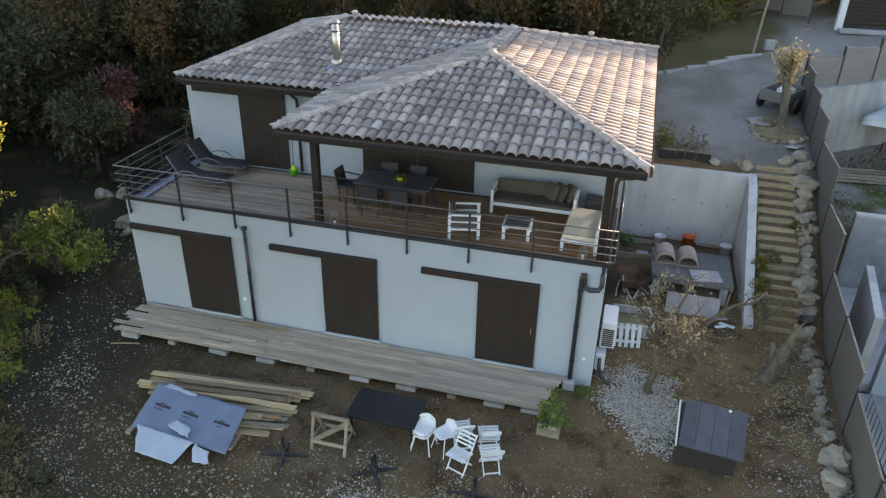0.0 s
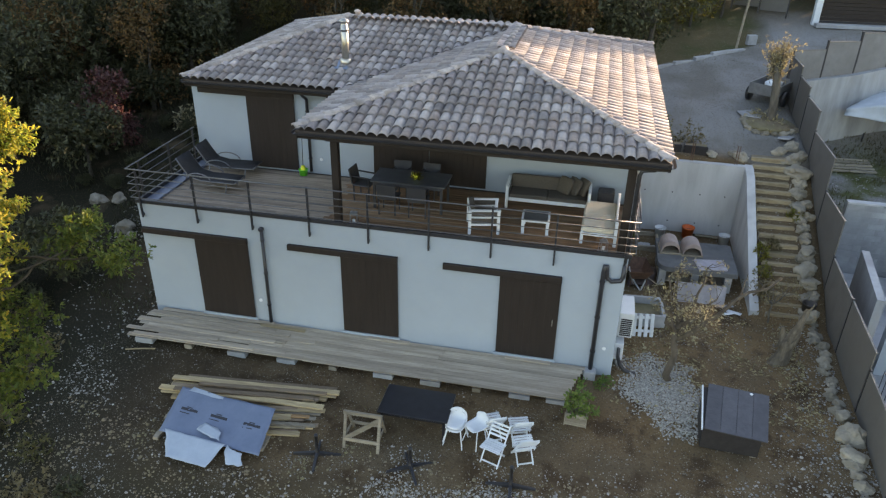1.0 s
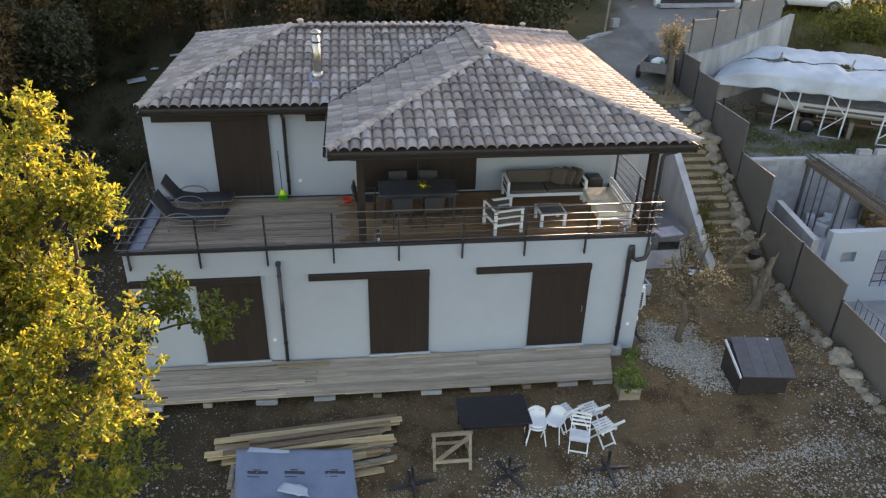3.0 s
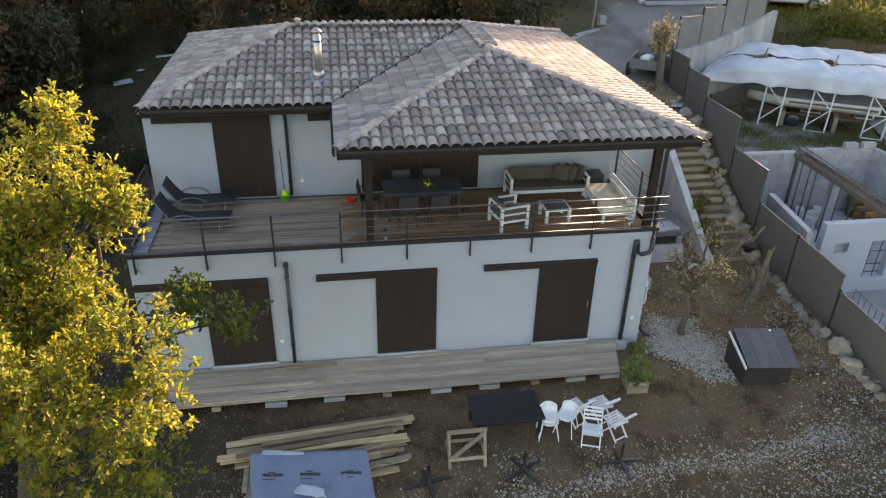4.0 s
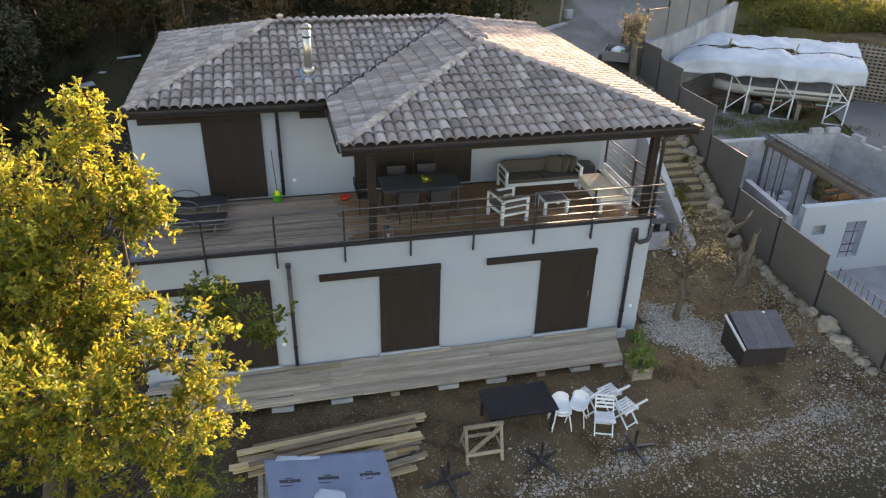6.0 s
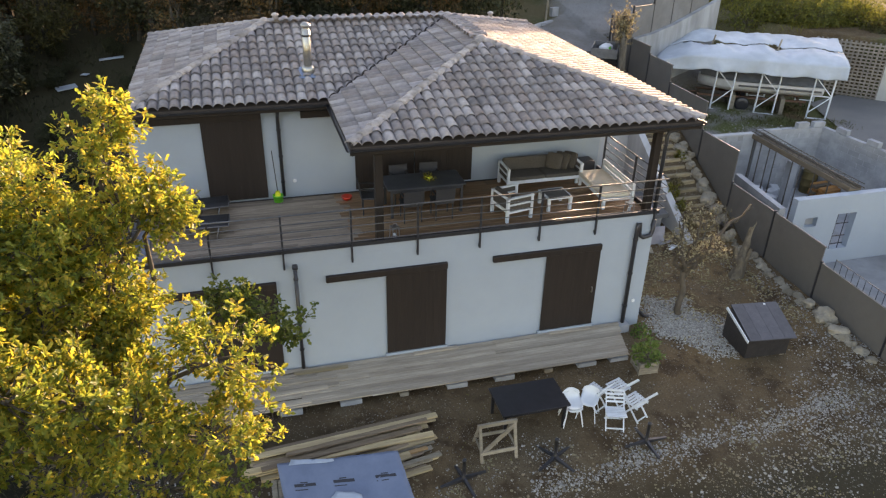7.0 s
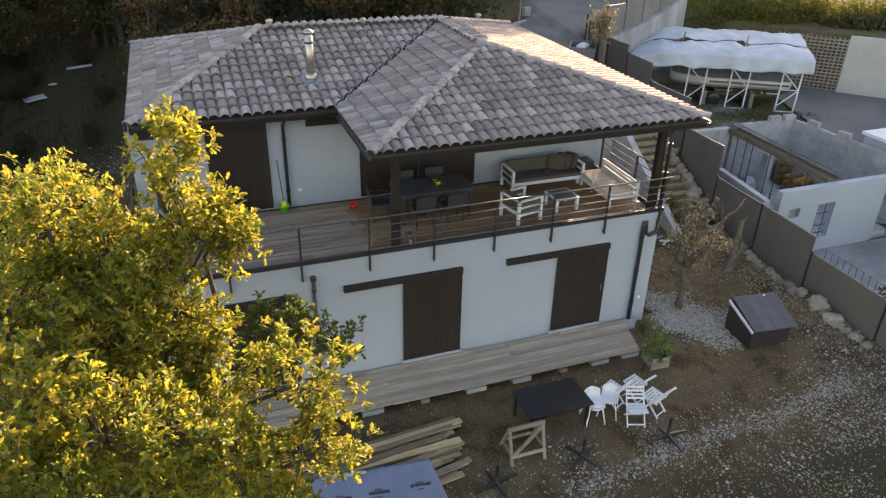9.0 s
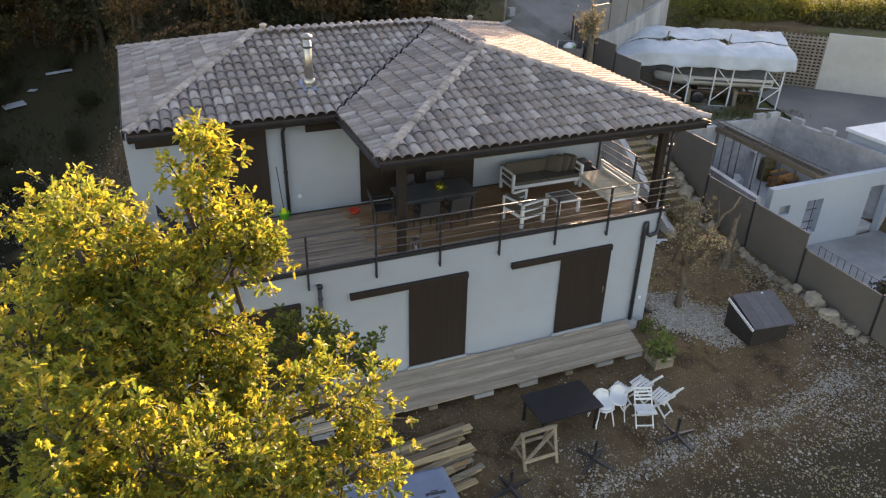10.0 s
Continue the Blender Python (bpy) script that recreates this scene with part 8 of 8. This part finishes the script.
part("trunk", bm, material("split grey-brown deadwood", (0.085, 0.066, 0.046), (0.20, 0.165, 0.12), 9, 0.95, bump=1.0, bump_scale=18, stretch=(1.5, 1.5, 0.25), stain=(0.05, 0.04, 0.03), stain_scale=4, stain_amount=0.6), dead)
gnarled("brush_shrub", "twiggy dry shrub against the concrete wall foot", (4.05, 17.25, 0.3), 1.3, 0.7, 0.03, 31, 7, 7, DRY, 2, 0.06, 0.5, (0.0, 0.0))
pol = thing("pollard_tree", "pollarded old trunk with a tuft of dry shoots", "tree", (4.75, 24.95, ground_z(4.75, 24.95)))
bm = bmesh.new()
limb(bm, (0, 0, -0.2), (-0.22, -0.1, 2.1), 0.155, 0.12, 3.7, 0.05, 10)
pts, dirs = [], []
rr = random.Random(8)
for k in range(150):
    d = Vector((rr.gauss(0, 0.4), rr.gauss(0, 0.4), rr.uniform(0.2, 1.2))).normalized()
    low_ = rr.random() ** 2 * 0.8
    s = Vector((-0.22, -0.1, 2.2 - low_)) + Vector((rr.gauss(0, 0.09), rr.gauss(0, 0.09), rr.gauss(0, 0.1)))
    tip = s + d * rr.uniform(0.35, 0.9) * (1 - 0.6 * low_)
    limb(bm, s, tip, 0.012, 0.003, k * 1.9, 0.15, 4, 3)
    for q_ in range(7):
        pts.append(s.lerp(tip, rr.uniform(0.2, 1.0))[:])
        dirs.append(d[:])
part("trunk", bm, BARK, pol, "", True)
P_, A_, S = rosettes(np.array(pts), np.array(dirs), 2, 0.08, 4)
part("crown", leaves_mesh("crown", P_, A_, S, STRAW, PLAIN, 4), None, pol)


def bushy(name, label, at, r, h, mat, size, seed, n_=160, cat="shrub", parent=None):
    rr = random.Random(seed)
    pts, dirs = [], []
    t = parent or thing(name, label, cat, at)
    bm = bmesh.new()
    for k in range(n_):
        d = Vector((rr.gauss(0, 1), rr.gauss(0, 1), abs(rr.gauss(0.3, 0.8)))).normalized()
        p = Vector((d.x * r, d.y * r, d.z * h)) * rr.uniform(0.4, 1.1)
        pts.append(p[:])
        dirs.append(d[:])
        if k % 6 == 0:
            limb(bm, (0, 0, 0), p, 0.012, 0.003, seed + k, 0.1, 4, 3)
    part("stem", bm, BARK, t)
    P_, A_, S = rosettes(np.array(pts), np.array(dirs), 4, size, seed)
    part("leaves", leaves_mesh("leaves", P_, A_, S, mat, PLAIN, seed), None, t)
    return t


tub = thing("planter_box", "square weathered wooden planter box with slatted sides", "planter", (-0.78, 12.27, 0.14), -4)
for k in range(3):
    z = 0.02 + 0.105 * k
    for d in ((-0.23, 0.23, -0.23, -0.205, z, z + 0.095), (-0.23, 0.23, 0.205, 0.23, z, z + 0.095), (-0.23, -0.205, -0.204, 0.204, z, z + 0.095), (0.205, 0.23, -0.204, 0.204, z, z + 0.095)):
        bx("slat", d, OLD_WOOD, tub)
for x in (-0.245, 0.225):
    for y in (-0.245, 0.225):
        bx("corner_post", (x, x + 0.02, y, y + 0.02, 0, 0.36), OLD_WOOD, tub)
bx("soil", (-0.204, 0.204, -0.204, 0.204, 0.0, 0.27), EARTH, tub)
bushy("citrus_shrub", "leafy green citrus shrub growing in the wooden planter", (-0.76, 12.28, 0.41), 0.36, 0.72, CITRUS, 0.11, 5, 95)
bushy("conifer_shrub", "dark green shrub beside the concrete forecourt", (8.1, 13.0, -0.56), 0.42, 1.0, WOODS[0], 0.12, 61, 160)
bushy("brush_heap", "heap of dry brown brushwood at the wood edge", (-16.9, 24.9, ground_z(-16.9, 24.9)), 0.85, 0.75, PALE_DRY, 0.12, 62, 220, "heap")
bushy("pot_plant", "bushy plant in a table pot", (0, 0, 0), 0.13, 0.2, WOODS[4], 0.07, 6, 40, parent=fp)
bushy("weed_clump", "green weeds at the corner of the house", (-0.2, 13.55, 0.2), 0.22, 0.25, GREENLEAF, 0.07, 7, 50)
for x, y, r, h, m_, sd in ((1.3, 22.8, 0.5, 0.7, DRY, 8), (2.0, 22.9, 0.5, 0.8, DRY, 9), (1.0, 23.3, 0.45, 0.6, WOODS[4], 10), (4.0, 18.6, 0.24, 0.35, WOODS[4], 11), (4.3, 19.6, 0.25, 0.25, DRY, 12), (3.95, 18.0, 0.2, 0.4, DRY, 13), (0.35, 21.2, 0.3, 0.35, GREENLEAF, 14), (5.9, 14.3, 0.15, 0.2, HEDGE, 15), (4.72, 24.75, 0.55, 0.3, STRAW, 16), (4.55, 25.15, 0.5, 0.45, STRAW, 17), (3.98, 19.2, 0.22, 0.4, WOODS[4], 18), (5.0, 20.6, 0.2, 0.25, WOODS[4], 19), (1.15, 22.75, 0.25, 1.0, WOODS[4], 20)):
    bushy("weed_clump", "clump of dry and green weeds on the earth", (x, y, ground_z(x, y)), r, h, m_, 0.09, sd, 70)
# hedge and bank planting behind the boat
for k in range(4, 20):
    x = 13.0 + 0.62 * k + rng.uniform(-0.2, 0.2)
    y = 33.0 - 0.28 * k + rng.uniform(-0.5, 0.5)
    bushy("hedge_shrub", "bright green hedge shrub on the grassy bank", (x, y, ground_z(x, y)), rng.uniform(0.7, 1.05), rng.uniform(1.0, 2.0), HEDGE, 0.14, 40 + k, 300)
for k in range(10):
    x, y = 19.5 + 0.9 * k * 0.7, 27.6 - 0.75 * k * 0.7 + rng.uniform(0, 0.6)
    bushy("hedge_shrub", "dark green hedge shrub above the road wall", (x + 0.8, y + 0.8, 4.0), 0.8, 0.7, WOODS[2], 0.2, 70 + k, 110)

# rough dark thicket at the west edge of the yard
rr = random.Random(207)
for k in range(44):
    y = rr.uniform(7.4, 14.2)
    x = float(np.interp(y, [7.4, 8.1, 9.0, 10.2, 11.4, 13.2, 14.2], [-9.4, -10.4, -12.2, -13.0, -13.4, -14.9, -15.6])) - rr.uniform(0.0, 3.2)
    h_ = rr.uniform(0.25, 0.75)
    bushy("thicket_shrub", "low dark shrub in the rough thicket beside the yard", (x, y, ground_z(x, y)), rr.uniform(0.25, 0.55), h_, rr.choice((WOODS[0], WOODS[0], WOODS[2], DRY)), 0.10, 300 + k, 55)

# metal spout of the drain at the house corner
spout = thing("drain_spout", "grey metal drain spout curving onto the earth", "pipe", (0, 0, 0))
bm = bmesh.new()
tube(bm, [(0.06, 14.22, 0.86), (0.07, 14.21, 0.62), (0.12, 14.20, 0.44), (0.25, 14.17, 0.30), (0.40, 14.14, 0.24), (0.52, 14.13, 0.24)], [0.045, 0.045, 0.047, 0.05, 0.055, 0.07], 12)
part("spout", bm, STEEL, spout, "", True)

# scraps lying on the west slope
for x, y, L, w, t_ in ((-15.9, 30.6, 0.75, 0.42, 22), (-14.4, 32.6, 0.95, 0.20, 8), (-15.3, 31.4, 0.3, 0.2, -30)):
    bm = bmesh.new()
    box(bm, -L / 2, L / 2, -w / 2, w / 2, 0.0, 0.03)
    o = tagged(part("blue_scrap", bm, TARP), "small pale blue scrap panel lying on the dark slope", "scrap", "slope scraps")
    o.matrix_basis = pose(x, y, ground_z(x, y) + 0.05, 6, -4, t_)

# ---- stones and grass ----
ICO = bmesh.new()
bmesh.ops.create_icosphere(ICO, subdivisions=1, radius=1.0)
icv = np.array([v.co[:] for v in ICO.verts])
icf = np.array([[v.index for v in f.verts] for f in ICO.faces])
ICO.free()


def stones(name, xy, size, mat, label, seed, sink=0.25):
    r = np.random.RandomState(seed)
    n = len(xy)
    z = height(xy[:, 0], xy[:, 1]) + roughness_at(xy[:, 0], xy[:, 1])
    sc = size[:, None] * np.stack([r.uniform(0.7, 1.3, n), r.uniform(0.7, 1.3, n), r.uniform(0.45, 0.8, n)], 1)
    a = r.uniform(0, 6.283, n)
    wob = 1 + r.uniform(-0.22, 0.22, (n, len(icv), 1))
    v = icv[None] * wob * sc[:, None, :]
    c, s = np.cos(a)[:, None], np.sin(a)[:, None]
    v = np.stack([v[..., 0] * c - v[..., 1] * s, v[..., 0] * s + v[..., 1] * c, v[..., 2]], 2)
    v += np.stack([xy[:, 0], xy[:, 1], z + size * sink], 1)[:, None, :]
    f = (icf[None] + (np.arange(n) * len(icv))[:, None, None]).reshape(-1, 3)
    return tagged(new(name, mesh_np(name, v.reshape(-1, 3), f, mat)), label, "stones", kind="stuff")


r = np.random.RandomState(12)


def scatter(n, x0, x1, y0, y1, keep):
    p = np.stack([r.uniform(x0, x1, n), r.uniform(y0, y1, n)], 1)
    return p[keep(p[:, 0], p[:, 1])]


def patch(x, y, f, o):
    return np.array([noise.noise((a * f, b * f, o)) for a, b in zip(x, y)])


def west_edge(y):
    return lin(y, (7.6, -9.0), (8.1, -9.9), (9.0, -11.4), (10.2, -12.2), (11.4, -12.6), (18, -12.8))


p = scatter(21000, -13, 5.2, 7.0, 18.5, lambda x, y: (patch(x, y, 0.6, 3) * 0.8 + patch(x, y, 2.1, 4) * 0.9 + r.uniform(-0.4, 0.5, len(x)) > 0.5) & ~((x < 0) & (y > 13.9)) & (y < 17.3) & (x > west_edge(y)))
stones("yard_stones", p, 0.006 + 0.040 * r.beta(1.0, 6.0, len(p)), PEBBLE, "pale small stones strewn over the yard", 1)
p = scatter(24000, -4.8, 3.4, 7.2, 10.6, lambda x, y: r.uniform(0, 1, len(x)) < np.exp(-((y - 9.68 - 0.09 * (x + 2) - 0.22 * patch(x, y, 0.7, 5)) / 0.21) ** 2) * (0.75 + 0.6 * patch(x, y, 1.4, 9)) + 0.04 + 0.3 * patch(x, y, 1.1, 8))
stones("bank_stones", p, 0.009 + 0.046 * r.beta(1.1, 5.5, len(p)), PALE_PEBBLE, "bank of pale rubble stones at the yard edge", 2)
p = scatter(3000, -16.0, -11.0, 8.0, 17.5, lambda x, y: ((x < -12.1) | (y < 12.5)) & (patch(x, y, 0.6, 13) + r.uniform(-0.4, 0.4, len(x)) > 0.12))
stones("slope_stones", p, 0.010 + 0.04 * r.beta(1.2, 5, len(p)), WHITE_PEBBLE, "white rubble stones on the slope by the house", 3)
p = scatter(15500, 0.0, 2.6, 12.0, 15.1, lambda x, y: ((x - 1.2) / 1.0) ** 2 + ((y - 13.55 + 0.35 * (x - 1.2)) / 1.15) ** 2 + 0.9 * patch(x, y, 1.6, 2) + 0.5 * patch(x, y, 4.5, 12) + r.uniform(-0.75, 0.75, len(x)) < 0.8)
stones("white_gravel", p, 0.011 + 0.024 * r.beta(2, 3, len(p)), WHITE_PEBBLE, "patch of white pebbles round the small tree", 4)
p = scatter(10500, -13.2, -4.2, 7.2, 12.2, lambda x, y: (0.5 * patch(x, y, 0.7, 71) + 0.6 * patch(x, y, 2.0, 72) + 0.30 * (10.6 - y) > r.uniform(0.1, 1.3, len(x))) & (x > west_edge(y)) | ((np.abs(np.hypot(x + 11.2, y - 12.4) - 1.7 - 0.4 * patch(x, y, 0.9, 73)) < 0.35) & (x < -11.2) & (r.uniform(0, 1, len(x)) < 0.7)))
stones("verge_stones", p, 0.008 + 0.045 * r.beta(1.0, 5.5, len(p)), PEBBLE, "grey and pale stones on the rough yard verge", 21)
p = scatter(9000, -12.5, 5.0, 6.8, 10.4, lambda x, y: patch(x, y, 1.3, 74) + r.uniform(-0.35, 0.35, len(x)) > 0.05)
stones("earth_clods", p, 0.012 + 0.05 * r.beta(1.1, 5, len(p)), EARTH, "brown clods of earth in the rough yard", 22, 0.1)
p = scatter(8500, 0.6, 5.3, 8.5, 17.2, lambda x, y: (x - lin(y, (9, 0.2), (10, 0.8), (10.4, 1.6), (11.6, 2.8), (13.2, 3.3), (17, 4.2)) + 0.5 * patch(x, y, 0.9, 6)) * 0.75 + 0.5 * patch(x, y, 1.9, 7) > r.uniform(-0.1, 1.3, len(x)))
stones("fence_stones", p, 0.010 + 0.042 * r.beta(1.2, 5, len(p)), PEBBLE, "pale rubble stones along the fence foot", 5)
p = scatter(5000, -16.0, -12.2, 17, 27, lambda x, y: patch(x, y, 0.7, 23) + r.uniform(-0.4, 0.4, len(x)) > 0.1)
stones("slope_stones", p, 0.012 + 0.05 * r.beta(1.2, 4, len(p)), PEBBLE, "grey rubble stones beside the upper house", 6)
p = scatter(2400, 5.9, 12, 22.6, 27.4, lambda x, y: patch(x, y, 0.7, 33) + r.uniform(-0.3, 0.3, len(x)) > 0.1)
stones("plot_stones", p, 0.012 + 0.045 * r.beta(1.2, 4, len(p)), PEBBLE, "rubble stones on the neighbouring plot", 7)
p = scatter(1800, 0.1, 5.3, 15.5, 21.7, lambda x, y: (x < 3.5) | ((x > 3.9) & (x < 5.3)))
stones("court_stones", p, 0.008 + 0.03 * r.beta(1.2, 5, len(p)), PEBBLE, "small stones and litter in the court", 8)


def grass(name, xy, size, mat, label, seed):
    q_ = np.random.RandomState(seed)
    z = height(xy[:, 0], xy[:, 1]) + roughness_at(xy[:, 0], xy[:, 1])
    P_ = np.stack([xy[:, 0], xy[:, 1], z], 1)
    A_ = np.stack([q_.normal(0, 0.45, len(xy)), q_.normal(0, 0.45, len(xy)), np.ones(len(xy))], 1)
    blade = PLAIN * np.array([1, 0.28, 1])
    return tagged(new(name, leaves_mesh(name, P_, A_, size, mat, blade, seed)), label, "grass", kind="stuff")


p = scatter(9000, 5.9, 15, 22.6, 29, lambda x, y: patch(x, y, 0.6, 43) + r.uniform(-0.3, 0.3, len(x)) > 0.05)
grass("plot_grass", p, r.uniform(0.07, 0.18, len(p)), WOODS[2], "rough grass on the neighbouring plot", 9)
p = scatter(9000, 12.3, 24, 28, 37, lambda x, y: y > 29.5)
grass("bank_grass", p, r.uniform(0.12, 0.34, len(p)), WOODS[4], "long green grass on the bank", 10)
p = scatter(15000, -22, -12.3, 6, 34, lambda x, y: patch(x, y, 0.5, 53) + r.uniform(-0.3, 0.3, len(x)) > 0.05)
grass("slope_grass", p, r.uniform(0.08, 0.25, len(p)), WOODS[0], "dark rough grass and weeds on the slope", 11)
p = scatter(3000, -6, 5.2, 6.5, 17, lambda x, y: (patch(x, y, 0.5, 63) + r.uniform(-0.25, 0.25, len(x)) > 0.25) & ~((x < 0.1) & (y > 12.4)))
grass("yard_weeds", p, r.uniform(0.03, 0.09, len(p)), WOODS[4], "thin low weeds in the yard", 12)


def fallen_leaves(name, xy, size, mat, label, seed):
    q_ = np.random.RandomState(seed)
    z = height(xy[:, 0], xy[:, 1]) + roughness_at(xy[:, 0], xy[:, 1]) + 0.012
    P_ = np.stack([xy[:, 0], xy[:, 1], z], 1)
    A_ = np.stack([q_.normal(0, 1, len(xy)), q_.normal(0, 1, len(xy)), q_.normal(0.1, 0.25, len(xy))], 1)
    return tagged(new(name, leaves_mesh(name, P_, A_, size, mat, LOBED, seed)), label, "leaves", kind="stuff")


p = scatter(4200, -0.1, 4.6, 13.0, 17.2, lambda x, y: patch(x, y, 1.0, 83) + r.uniform(-0.35, 0.35, len(x)) > 0.0)
fallen_leaves("leaf_litter", p, r.uniform(0.05, 0.12, len(p)), STRAW, "curled dry leaves fallen round the small tree", 14)
